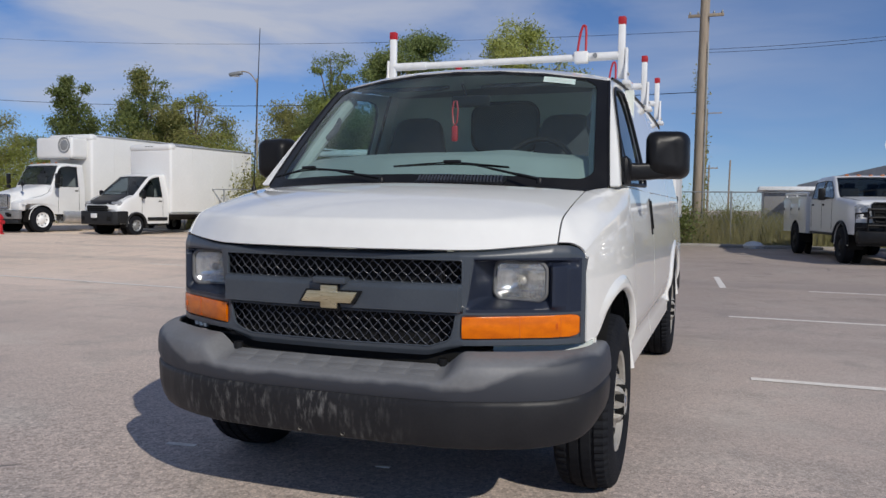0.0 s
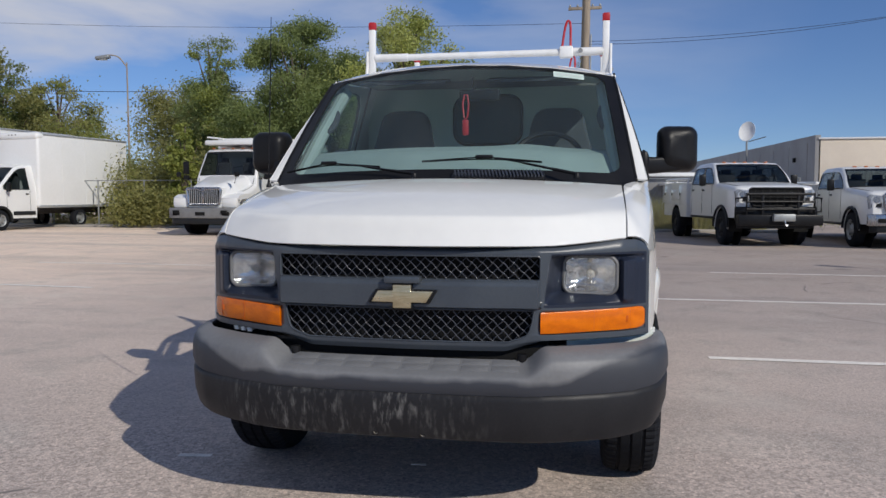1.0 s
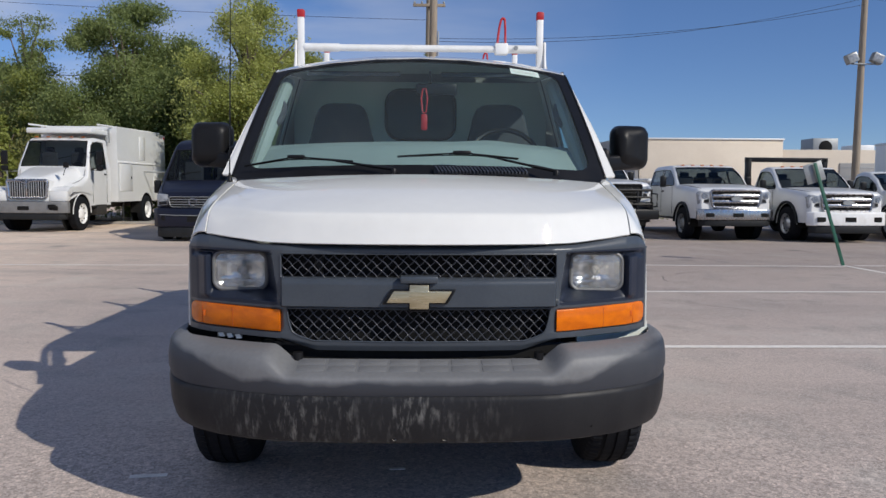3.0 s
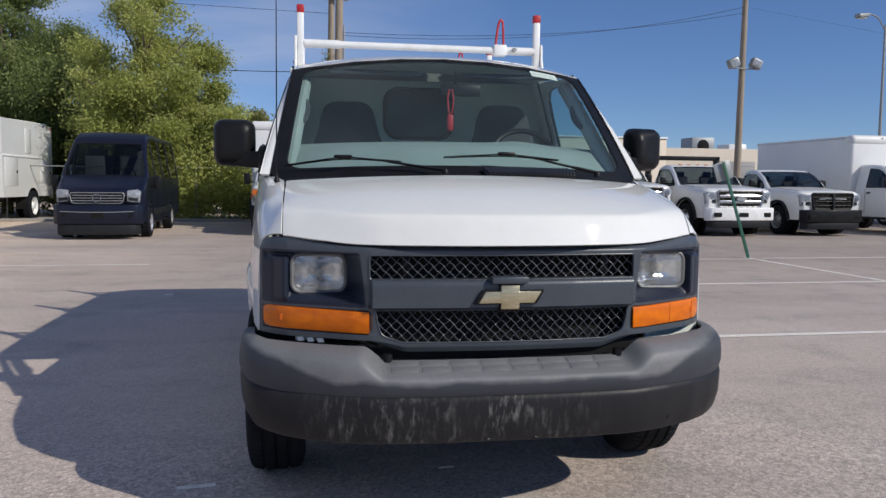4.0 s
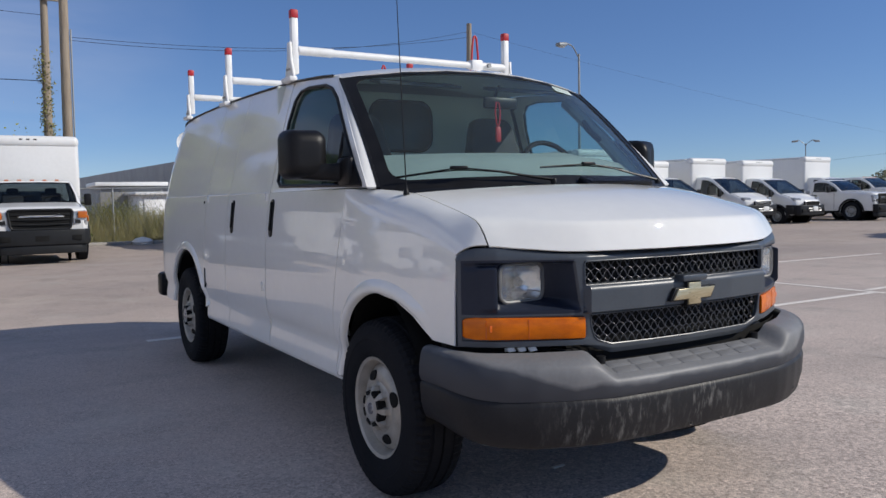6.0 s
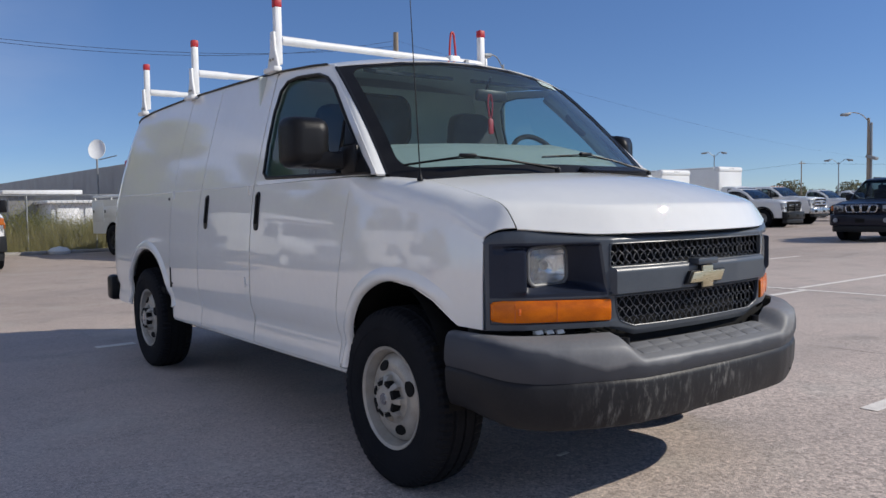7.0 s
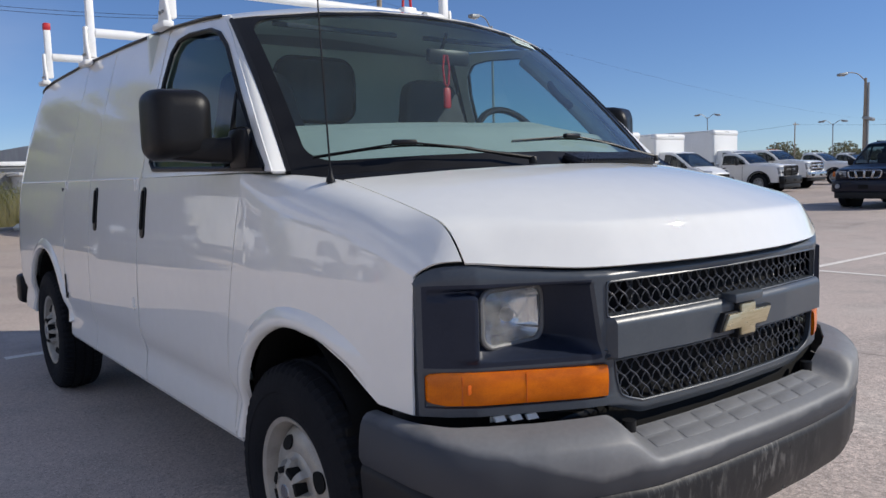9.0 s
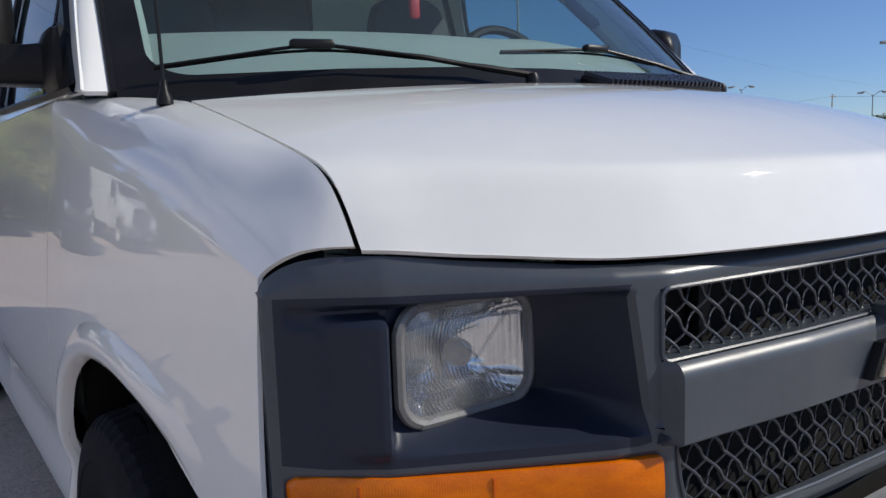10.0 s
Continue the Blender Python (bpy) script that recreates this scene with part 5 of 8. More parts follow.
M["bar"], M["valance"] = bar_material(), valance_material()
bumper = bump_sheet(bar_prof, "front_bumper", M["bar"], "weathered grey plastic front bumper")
bump_sheet(val_prof, "valance", M["valance"], "scuffed black lower valance")
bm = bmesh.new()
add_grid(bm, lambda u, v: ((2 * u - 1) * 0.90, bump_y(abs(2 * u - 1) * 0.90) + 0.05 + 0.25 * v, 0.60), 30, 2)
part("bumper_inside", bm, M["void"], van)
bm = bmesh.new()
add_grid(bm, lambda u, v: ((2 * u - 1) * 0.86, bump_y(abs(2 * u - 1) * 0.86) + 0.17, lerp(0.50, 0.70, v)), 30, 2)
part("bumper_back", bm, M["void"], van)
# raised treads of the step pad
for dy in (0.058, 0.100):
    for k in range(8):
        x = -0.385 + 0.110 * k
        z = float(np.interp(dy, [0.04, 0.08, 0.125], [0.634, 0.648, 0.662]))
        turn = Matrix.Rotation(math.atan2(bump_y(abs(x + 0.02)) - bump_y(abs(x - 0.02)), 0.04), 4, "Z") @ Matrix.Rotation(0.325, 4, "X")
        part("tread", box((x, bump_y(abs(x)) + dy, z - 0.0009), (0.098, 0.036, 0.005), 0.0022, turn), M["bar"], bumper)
for x, z in ((-0.086, 0.399), (0.091, 0.399), (-0.086, 0.522), (0.091, 0.522), (0.46, 0.50), (0.62, 0.43), (-0.36, 0.41)):
    part("bolt_hole", lathe([(0, 0.0), (0.004, 0.0035), (0.001, 0.0075), (-0.004, 0.008)], (x, bump_y(abs(x)) + lerp(0.026, 0.006, (z - 0.39) / 0.15), z), "y", 10, 1), M["steel"] if z < 0.45 and abs(x) < 0.2 else M["void"], bumper)
for x in (-0.44, 0.44):
    part("tow_bolt", lathe([(0, 0), (0, 0.018), (0.03, 0.018), (0.03, 0)], (x, 1.31, 0.655), "z", 12), M["black"], bumper)
part("cross_member", box((0, 1.42, 0.685), (1.2, 0.06, 0.05), 0.015), M["black"], van)

# ---- wheels ----


def wheel(s, y, steer=0.0):
    w = part("wheel", lathe([(-0.11, 0.19), (-0.11, 0.205), (0.085, 0.205), (0.098, 0.214), (0.106, 0.222), (0.110, 0.220), (0.104, 0.206), (0.080, 0.196), (0.040, 0.186), (0.030, 0.172)], (s * 0.862, y, HUB), "x", 64, s), M["steel"], van, "silver steel wheel with a ribbed centre cap", sharp=30)
    prof = [(-0.10, 0.212), (-0.122, 0.26), (-0.124, 0.32), (-0.112, 0.362), (-0.096, 0.378), (-0.060, 0.385), (-0.056, 0.376), (-0.046, 0.376), (-0.042, 0.387), (-0.006, 0.388), (-0.004, 0.378), (0.004, 0.378), (0.006, 0.388),
            (0.042, 0.387), (0.046, 0.376), (0.056, 0.376), (0.060, 0.385), (0.096, 0.378), (0.112, 0.362), (0.121, 0.335), (0.124, 0.318), (0.1255, 0.300), (0.1225, 0.296), (0.122, 0.262), (0.114, 0.232), (0.104, 0.214)]

    def tread(i, k, r):
        if k in (3, 4, 17, 18):
            return r - (0.009 if i % 3 == 0 else 0)
        if k in (5, 16):
            return r - (0.007 if i % 3 == 0 else 0)
        if k in (8, 9, 12, 13):
            return r - (0.004 if (i + k) % 4 == 0 else 0)
        return r
    part("tyre", lathe(prof, (s * 0.862, y, HUB), "x", 192, s, tread), M["rubber"], w, "black all-season tyre", sharp=25)
    # pierced disc
    bm = bmesh.new()
    n, rs = 96, [0.080, 0.100, 0.116, 0.133, 0.150, 0.168, 0.188]
    dep = [0.080, 0.090, 0.094, 0.094, 0.090, 0.080, 0.060]
    rings = [[bm.verts.new((s * (0.862 + d), y + r * math.cos(2 * math.pi * i / n), HUB + r * math.sin(2 * math.pi * i / n))) for i in range(n)] for r, d in zip(rs, dep)]
    for k in range(len(rs) - 1):
        for i in range(n):
            bm.faces.new((rings[k][i], rings[k][(i + 1) % n], rings[k + 1][(i + 1) % n], rings[k + 1][i]))
    part("disc", bm, M["steel"], w, sharp=40, out=(0, y, HUB), thick=0.006)
    for k in range(4):
        a = math.pi / 2 * k - 0.42
        bm = bmesh.new()
        o = [(0.033 * math.cos(t), 0.022 * math.sin(t)) for t in np.linspace(0, 2 * math.pi, 20, endpoint=False)]

        def on_disc(p, q, lift, a=a):
            r = 0.142 + q
            return (s * (0.862 + float(np.interp(r, rs, dep)) + lift), y + r * math.cos(a + p / 0.142), HUB + r * math.sin(a + p / 0.142))
        part("hand_hole", add_prism(bm, o, lambda p, q: on_disc(p, q, 0.0065), lambda p, q: on_disc(p, q, -0.01)), M["void"], w)
    part("brake_drum", lathe([(0, 0.0), (0, 0.172), (-0.08, 0.172)], (s * 0.865, y, HUB), "x", 24, s), M["void"], w)
    prof = [(0.078, 0.114), (0.092, 0.112), (0.097, 0.104), (0.101, 0.100), (0.118, 0.096), (0.125, 0.088), (0.132, 0.078), (0.136, 0.066), (0.138, 0.057), (0.140, 0.053), (0.137, 0.050), (0.139, 0.030), (0.140, 0.0)]

    def slotted(i, k, r):
        """Eight deep slots are sunk between the ribs of the cap."""
        d = abs((i % 12) - 6)
        return r - (0.026 if d <= 2 else 0.020 if d == 3 else 0.0) if 3 <= k <= 7 else r
    cap = part("centre_cap", lathe(prof, (s * 0.862, y, HUB), "x", 96, s, slotted), M["steel"], w, "ribbed silver centre cap", sharp=35)
    for k in range(8):
        a = 2 * math.pi * (k + 0.5) / 8
        part("cap_slot", box(Vector((s * (0.862 + 0.119), y, HUB)) + Vector((0, math.cos(a), math.sin(a))) * 0.068, (0.042, 0.018, 0.038), 0.003, Matrix.Rotation(a, 4, "X")), M["void"], cap)
    part("hub_badge", lathe([(0, 0.026), (0.003, 0.024), (0.003, 0)], (s * 1.001, y, HUB), "x", 20, s), M["chrome"], cap)


for s in (-1, 1):
    wheel(s, AXLE_F)
    wheel(s, AXLE_R)
part("front_axle", tube([(-0.75, AXLE_F, 0.36), (0.75, AXLE_F, 0.36)], 0.04, 10), M["void"], van)
part("rear_axle", tube([(-0.75, AXLE_R, 0.38), (0.75, AXLE_R, 0.38)], 0.05, 10), M["void"], van)

# ---- cabin ----
bm = bmesh.new()


def dash_pt(u, v):
    k = 2 * u - 1
    prof = [(0.05, -0.03), (0.14, 0.040), (0.27, 0.130), (0.44, 0.160), (0.50, 0.08), (0.51, -0.30)]
    i = min(len(prof) - 2, int(v * (len(prof) - 1)))
    t = v * (len(prof) - 1) - i
    dy, dz = lerp(prof[i][0], prof[i + 1][0], t), lerp(prof[i][1], prof[i + 1][1], t)
    a = ws(k * 0.95, 0.0)
    hump = 0.014 * math.exp(-((k - 0.42) / 0.16) ** 2) * smooth(0.3, 0.6, v)
    return (a.x, a.y + dy, a.z + dz + hump)


add_grid(bm, dash_pt, 40, 15)
part("dashboard", bm, M["dash"], van, "grey-green vinyl dashboard", thick=0.01)
sw = part("steering_wheel", tube([(0.45 + 0.190 * math.cos(a), 2.69 + 0.085 * math.sin(a), 1.435 + 0.168 * math.sin(a)) for a in np.linspace(0, 2 * math.pi, 32, endpoint=False)], 0.015, 8, True), M["black"], van, "black steering wheel")
part("wheel_hub", box((0.45, 2.68, 1.425), (0.17, 0.05, 0.11), 0.025), M["black"], sw)
for dx in (-1, 1):
    part("spoke", tube([(0.45 + dx * 0.07, 2.69, 1.425), (0.45 + dx * 0.18, 2.695, 1.445)], 0.012, 6), M["black"], sw)
part("column", tube([(0.45, 2.68, 1.42), (0.45, 2.42, 1.30)], 0.04, 8), M["black"], sw)
for s in (-1, 1):
    half = [(0.235, 0.88), (0.25, 1.10), (0.25, 1.34), (0.225, 1.50), (0.185, 1.62), (0.165, 1.72), (0.14, 1.775), (0.09, 1.80)]
    o = half + [(-x, z) for x, z in half[::-1]]
    seat = part("seat_back", prism(o, lambda x, z: (s * 0.48 + x, 3.16 + (z - 0.88) * 0.17, z), lambda x, z: (s * 0.48 + x * 0.9, 3.31 + (z - 0.88) * 0.13, z), 0.03, 3), M["seat"], van, "dark grey cloth bucket seat with a built-in headrest")
    part("seat_cushion", box((s * 0.47, 2.98, 0.90), (0.50, 0.50, 0.16), 0.05), M["seat"], seat)
    part("sun_visor", box((s * 0.36, 2.83, 1.905), (0.50, 0.14, 0.02), 0.008, Matrix.Rotation(radians(12), 4, "X")), M["seat"], van)
    part("grab_handle", tube(bend([(s * 0.80, 2.58, 1.60), (s * 0.755, 2.60, 1.61), (s * 0.73, 2.65, 1.65), (s * 0.725, 2.70, 1.70), (s * 0.745, 2.735, 1.74), (s * 0.785, 2.745, 1.755)], 4), 0.019, 8), M["seat"], van)
    bm = bmesh.new()
    add_grid(bm, lambda u, v: ws(s * lerp(0.95, 0.99, u), lerp(0.03, 0.97, v)) + Vector((-s * 0.012, 0.035 + 0.03 * u, -0.02)), 3, 16)
    part("pillar_trim", bm, M["trim"], van, "pale grey inner pillar trim")
    bm = bmesh.new()
    add_grid(bm, lambda u, v: (s * (body_x(lerp(2.49, 3.5, u), lerp(0.6, 1.37, v)) - 0.05), lerp(2.49, 3.5, u), lerp(0.6, 1.37, v)), 8, 8)
    part("door_trim", bm, M["trim"], van)
bulk = part("bulkhead", box((0, 3.70, 1.33), (1.66, 0.03, 1.30), 0.01), M["trim"], van, "pale grey steel bulkhead behind the seats")
o = round_rect(0.45, 0.32, 0.09, 6, 0.0, 1.765)
part("bulkhead_window", prism(o, lambda x, z: (x, 3.676, z), lambda x, z: (x, 3.68, z)), M["dark_pane"], bulk, "dark window in the bulkhead")
part("bulkhead_seal", tube([(x, 3.680, z) for x, z in o], 0.012, 6, True), M["black"], bulk)
part("cabin_floor", box((0, 2.95, 0.70), (1.70, 1.4, 0.04), 0.01), M["void"], van)
bm = bmesh.new()
add_grid(bm, lambda u, v: ((2 * u - 1) * 0.74, lerp(2.82, 3.70, v), lerp(1.915, 1.985, v) + 0.05 * (1 - (2 * u - 1) ** 2)), 12, 6)
part("headliner", bm, M["trim"], van)
im = part("inner_mirror", box((0.085, 2.68, 1.805), (0.22, 0.03, 0.065), 0.014), M["black"], van, "black rear-view mirror")
part("mirror_stem", tube([(0.055, 2.69, 1.83), (0.05, 2.64, 1.895)], 0.008, 6), M["black"], im)
lan = new("lanyard")
lan.location = (0.0, 2.615, 1.80)
tagged(lan, "red looped cord with a small red tag, hung from the mirror", "lanyard")
part("cord", tube([(0.012, 2.615, 1.80), (0.004, 2.613, 1.75), (0.010, 2.612, 1.685), (0.020, 2.612, 1.672), (0.030, 2.612, 1.685), (0.036, 2.613, 1.75), (0.028, 2.615, 1.80)], 0.0045, 6, True), M["red"], lan)
part("tag", box((0.020, 2.610, 1.628), (0.034, 0.014, 0.085), 0.010), M["red"], lan)
# inspection sticker, and clutter on the dash
bm = bmesh.new()
add_grid(bm, lambda u, v: ws(lerp(0.60, 0.80, u), lerp(0.865, 0.925, v)) + Vector((0, -0.004, 0.004)), 6, 2)
M["sticker"] = surf("pale_green_paper", (0.62, 0.72, 0.66), (0.50, 0.62, 0.56), 20, 0.6)
stk = tagged(part("sticker", bm, M["sticker"], None, out=VC), "small pale green paper sticker on the windscreen", "sticker")
bm = bmesh.new()
for k in range(6):
    a = 0.62 + k * 0.028
    add_grid(bm, lambda u, v: ws(lerp(a, a + 0.018, u), lerp(0.885, 0.905, v)) + Vector((0, -0.006, 0.006)), 1, 1)
part("print_bar", bm, M["trim"], stk)
M["paper"] = surf("white_paper", (0.75, 0.76, 0.74), (0.66, 0.67, 0.66), 12, 0.8)
tagged(part("paper_sheet", box((-0.55, 2.42, 1.338), (0.26, 0.16, 0.004), 0.001, Matrix.Rotation(radians(-6), 4, "Z")), M["paper"]), "loose white paper lying on the dashboard", "paper")

# ---- ladder rack ----
rack = empty("ladder_rack", (0, 4.8, 2.02), "white steel ladder rack with red-tipped posts, bolted on a van roof", "ladder rack")
for n_bar, y in enumerate((3.572, 4.934, 6.08)):
    zb = 2.176 + 0.012 * n_bar
    cb = part("crossbar", tube([(x, y, zb) for x in (-0.76, -0.60, 0.60, 0.76)], 0.022, 12), M["rack_white"], rack)
    part("sleeve", tube([(-0.74, y, zb), (-0.52, y, zb)], 0.0265, 12), M["rack_white"], cb)
    part("sleeve", tube([(0.74, y, zb), (0.52, y, zb)], 0.0265, 12), M["rack_white"], cb)
    for s in (-1, 1):
        post = part("post", box((s * 0.762, y, 2.20 + 0.01 * n_bar), (0.042, 0.042, 0.33), 0.008), M["rack_white"], rack)
        part("post_tip", box((s * 0.762, y, 2.385 + 0.01 * n_bar), (0.047, 0.047, 0.052), 0.009), M["red"], post, "red plastic end cap")
        o = [(-0.075, 1.985), (0.075, 1.985), (0.030, 2.10), (0.022, 2.20), (-0.022, 2.20), (-0.030, 2.10)]
        ft = part("foot", prism(o, lambda a, z: (s * (0.785 + (2.0 - z) * 0.0), y + a, z + 0.02), lambda a, z: (s * 0.800, y + a, z + 0.02), 0.004), M["rack_white"], rack)
        part("clamp", box((s * 0.80, y, 2.0 + 0.01 * n_bar), (0.05, 0.15, 0.03), 0.008), M["rack_white"], ft)
        for a in (-0.02, 0.02):
            part("bolt", lathe([(0, 0), (0, 0.008), (0.006, 0.008), (0.006, 0)], (s * 0.803, y + a, 2.06), "x", 8, s), M["steel"], ft)
    # sliding ladder hook
    hx = 0.515
    sl = part("hook_slide", box((hx, y, zb), (0.085, 0.066, 0.070), 0.008), M["rack_white"], rack)
    part("ladder_hook", tube(bend([(hx - 0.028, y, zb + 0.02), (hx - 0.012, y + 0.01, zb + 0.14), (hx + 0.004, y + 0.015, zb + 0.195), (hx + 0.022, y + 0.015, zb + 0.185), (hx + 0.026, y + 0.008, zb + 0.10), (hx + 0.026, y, zb + 0.02)], 5), 0.0075, 8), M["red"], sl, "red wire ladder hook")
    part("slide_bolt", lathe([(0, 0), (0, 0.014), (0.03, 0.014), (0.03, 0)], (hx + 0.09, y - 0.045, zb + 0.002), "y", 10), M["galv"], sl)
# marks on the asphalt beside the van are part of the ground

# ---- parked trucks and vans ----
M["bright"] = surf("headlamp_glass_far", (0.40, 0.42, 0.44), (0.16, 0.17, 0.19), 12, 0.12, coat=0.6)
M["amber_far"] = surf("amber_marker", (0.55, 0.15, 0.02), (0.42, 0.10, 0.01), 9, 0.3)
M["alu"] = surf("bright_aluminium_trim", (0.62, 0.63, 0.64), (0.50, 0.51, 0.52), 6, 0.38, metal=0.7)
M["bumper_grey"] = surf("grey_truck_bumper", (0.20, 0.20, 0.20), (0.14, 0.14, 0.14), 6, 0.45)
M["dark_frame"] = surf("dark_chassis_steel", (0.028, 0.027, 0.026), (0.05, 0.046, 0.042), 6, 0.7)
M["graphite"] = surf("graphite_plastic", (0.020, 0.021, 0.023), (0.014, 0.015, 0.016), 5, 0.5)
WHEEL_MESH = {}


def truck_wheel(root, x, y, r, kind="steel", dual=False):
    """Tyre and rim as one wheel; alike wheels share their meshes."""
    s = -1 if x < 0 else 1
    key = (round(r, 3), kind, s, dual)
    if key not in WHEEL_MESH:
        w = 0.24
        t = part("tyre", lathe([(-w / 2, r * 0.6), (-w / 2 - 0.005, r * 0.8), (-w / 2 + 0.01, r * 0.95), (-w / 2 + 0.03, r), (w / 2 - 0.03, r), (w / 2 - 0.01, r * 0.95), (w / 2 + 0.005, r * 0.8), (w / 2, r * 0.6)], (0, 0, 0), "x", 32, s), M["rubber"])
        d = -0.06 if dual else 0.0
        prof = [(w / 2, r * 0.62), (w / 2 - 0.01, r * 0.58), (w / 2 - 0.05 + d, r * 0.52), (w / 2 - 0.06 + d, r * 0.34), (w / 2 - 0.02 + d * 0.5, r * 0.26), (w / 2 + 0.0, r * 0.2), (w / 2 + 0.005, 0.0)]
        q = part("rim", lathe(prof, (0, 0, 0), "x", 24, s), M["alu"] if kind == "alu" else M["graphite"] if kind == "black" else M["rack_white"] if kind == "white" else M["galv"])
        hh = part("rim_hole", lathe([(0, 0.0), (0, r * 0.055), (-0.01, r * 0.055)], (s * (w / 2 - 0.038 + d), 0, 0), "x", 8, s), M["void"])
        WHEEL_MESH[key] = (t.data, q.data, hh.data)
        for o in (t, q, hh):
            bpy.data.objects.remove(o)
    tyre, rim, hole = WHEEL_MESH[key]
    wh = new("wheel", tyre)
    wh.parent, wh.location = root, (x, y, r)
    new("rim", rim).parent = wh
    for k in range(8):
        a = 2 * math.pi * k / 8
        o = new("rim_hole", hole)
        o.parent, o.location = wh, (0, math.cos(a) * r * 0.43, math.sin(a) * r * 0.43)
    return wh


def arch_liner(root, w, ax, r, ar):
    """The dark inside of a wheel opening."""
    for s in (-1, 1):
        bm = bmesh.new()
        add_grid(bm, lambda u, v: (s * lerp(w - 0.010, w - 0.36, v), ax + (ar - 0.004) * math.cos(math.pi * (1.1 * u - 0.05)), r + (ar - 0.004) * math.sin(math.pi * (1.1 * u - 0.05))), 18, 1)
        add_lathe(bm, [(0.0, 0.0), (0.0, ar)], (s * (w - 0.36), ax, r), "x", 20, s)
        part("wheel_well", bm, M["void"], root)


def cab(root, prof, w=1.0, zb=0.5, cowl=0.5, head=1.05, belt=1.4, cuts=((0.75, 1.7),), axle_r=0.40, axles=(0.0,), paint="white_far", bow=0.10, tumble=0.20, edge=0.13,
        rear=None, hoodmat=None):
    """A cab drawn as one shell along its side profile, prof = (y, height of the top) from nose to tail: the front axle is at y = 0, the nose points to -y.
    The windscreen lies between cowl and head, the side windows between each pair of cuts; the sills rise over the wheels."""
    p = M[paint]
    py, pz = [q[0] for q in prof], [q[1] for q in prof]
    nose, back = py[0], py[-1]
    ar = axle_r + 0.09

    def top(y):
        return float(np.interp(y, py, pz))

    def low(y):
        z = min(zb, top(y) - 0.20)
        for ax in axles:
            d = abs(y - ax)
            if d < ar:
                z = max(z, axle_r + math.sqrt(ar * ar - d * d))
        return z

    def width(y):
        return w * float(np.interp(y, [nose, nose + 0.04, nose + 0.12, nose + 0.26, nose + 0.55], [0.86, 0.915, 0.955, 0.985, 1.0]))

    def half(y):
        """Half a section from the sill over the shoulder to the middle of the top."""
        ww, zt, b = width(y), top(y), low(y)
        z2 = max(b + 0.02, min(belt, zt - edge - 0.02))
        z3 = max(z2 + 0.002, zt - edge)
        x3 = ww - tumble * (z3 - z2) - 0.02 * smooth(0, 0.5, z3 - belt)
        r = edge * lerp(0.8, 1.1, smooth(cowl, nose, y))
        pts = [(ww * 0.985, b), (ww, lerp(b, z2, 0.35)), (ww, z2), (x3, z3)]
        for k in range(1, 5):
            a = math.pi / 2 * k / 4
            pts.append((x3 - r + r * math.cos(a), z3 + (zt - z3) * math.sin(a)))
        return pts + [(x3 * 0.45, zt + 0.014)]
    ys = set(py) | {cowl, head, lerp(cowl, head, 0.33), lerp(cowl, head, 0.67), nose + 0.02, nose + 0.12, nose + 0.26, nose + 0.55}
    for a, b in cuts:
        ys |= {a, b, (a + b) / 2}
    for ax in axles:
        ys |= {ax + ar * math.cos(math.pi * i / 14) for i in range(15)} | {ax - ar - 0.004, ax + ar + 0.004}
    ys = sorted(y for y in ys if nose - 1e-6 <= y <= back + 1e-6)
    sect = [[(x, z) for x, z in half(y)] for y in ys]
    full = [[(-x, z) for x, z in h] + h[::-1] for h in sect]
    n = len(full[0])

    def place(i, k, grow=0.0):
        x, z = full[i][k]
        y = ys[i]
        return Vector((x * (1 + grow), y + bow * (x / w) ** 2 * (1 - smooth(nose, nose + 0.9, y)), z + grow * 0.5))

    def glazed(i, k):
        ym = (ys[i] + ys[i + 1]) / 2
        if cowl < ym < head and 7 <= k < n - 8:
            return "windscreen"
        if k in (2, n - 4):
            for a, b in cuts:
                if a < ym < b and top(ym) - edge > belt + 0.03:
                    return "side_window"
        if rear and rear[0] < ym < rear[1] and 7 <= k < n - 8:
            return "rear_window"
        return None
    bm, glass = bmesh.new(), {}
    vs = [[bm.verts.new(place(i, k)) for k in range(n)] for i in range(len(ys))]
    for i in range(len(ys) - 1):
        for k in range(n - 1):
            kind = glazed(i, k)
            if kind:
                pane_no = next((j for j, (a, b) in enumerate(cuts) if a < (ys[i] + ys[i + 1]) / 2 < b), 0) if kind == "side_window" else 0
                glass.setdefault((kind, k < n / 2 if kind == "side_window" else True, pane_no), []).append((i, k))
                continue
            bm.faces.new((vs[i][k], vs[i][k + 1], vs[i + 1][k + 1], vs[i + 1][k]))
    bm.faces.new(vs[0])
    bm.faces.new(vs[-1][::-1])
    mid = (0, (nose + back) / 2, belt)
    part("cab_body", bm, p, root, sharp=34, out=mid)
    for (kind, _, _), cells in glass.items():
        bm, seen = bmesh.new(), {}
        for i, k in cells:
            q = []
            for a, b in ((i, k), (i, k + 1), (i + 1, k + 1), (i + 1, k)):
                if (a, b) not in seen:
                    seen[(a, b)] = bm.verts.new(place(a, b, 0.002))
                q.append(seen[(a, b)])
            bm.faces.new(q)
        rim = bm.copy()
        loops = [e for e in rim.edges if e.is_boundary]
        seal = bmesh.new()
        for e in loops:
            add_tube(seal, [v.co.copy() for v in e.verts], 0.013, 5)
        rim.free()
        part(kind, bm, M["truck_glass"], root, "tinted window glass", out=mid).visible_shadow = False
        part("window_seal", seal, M["black"], root)
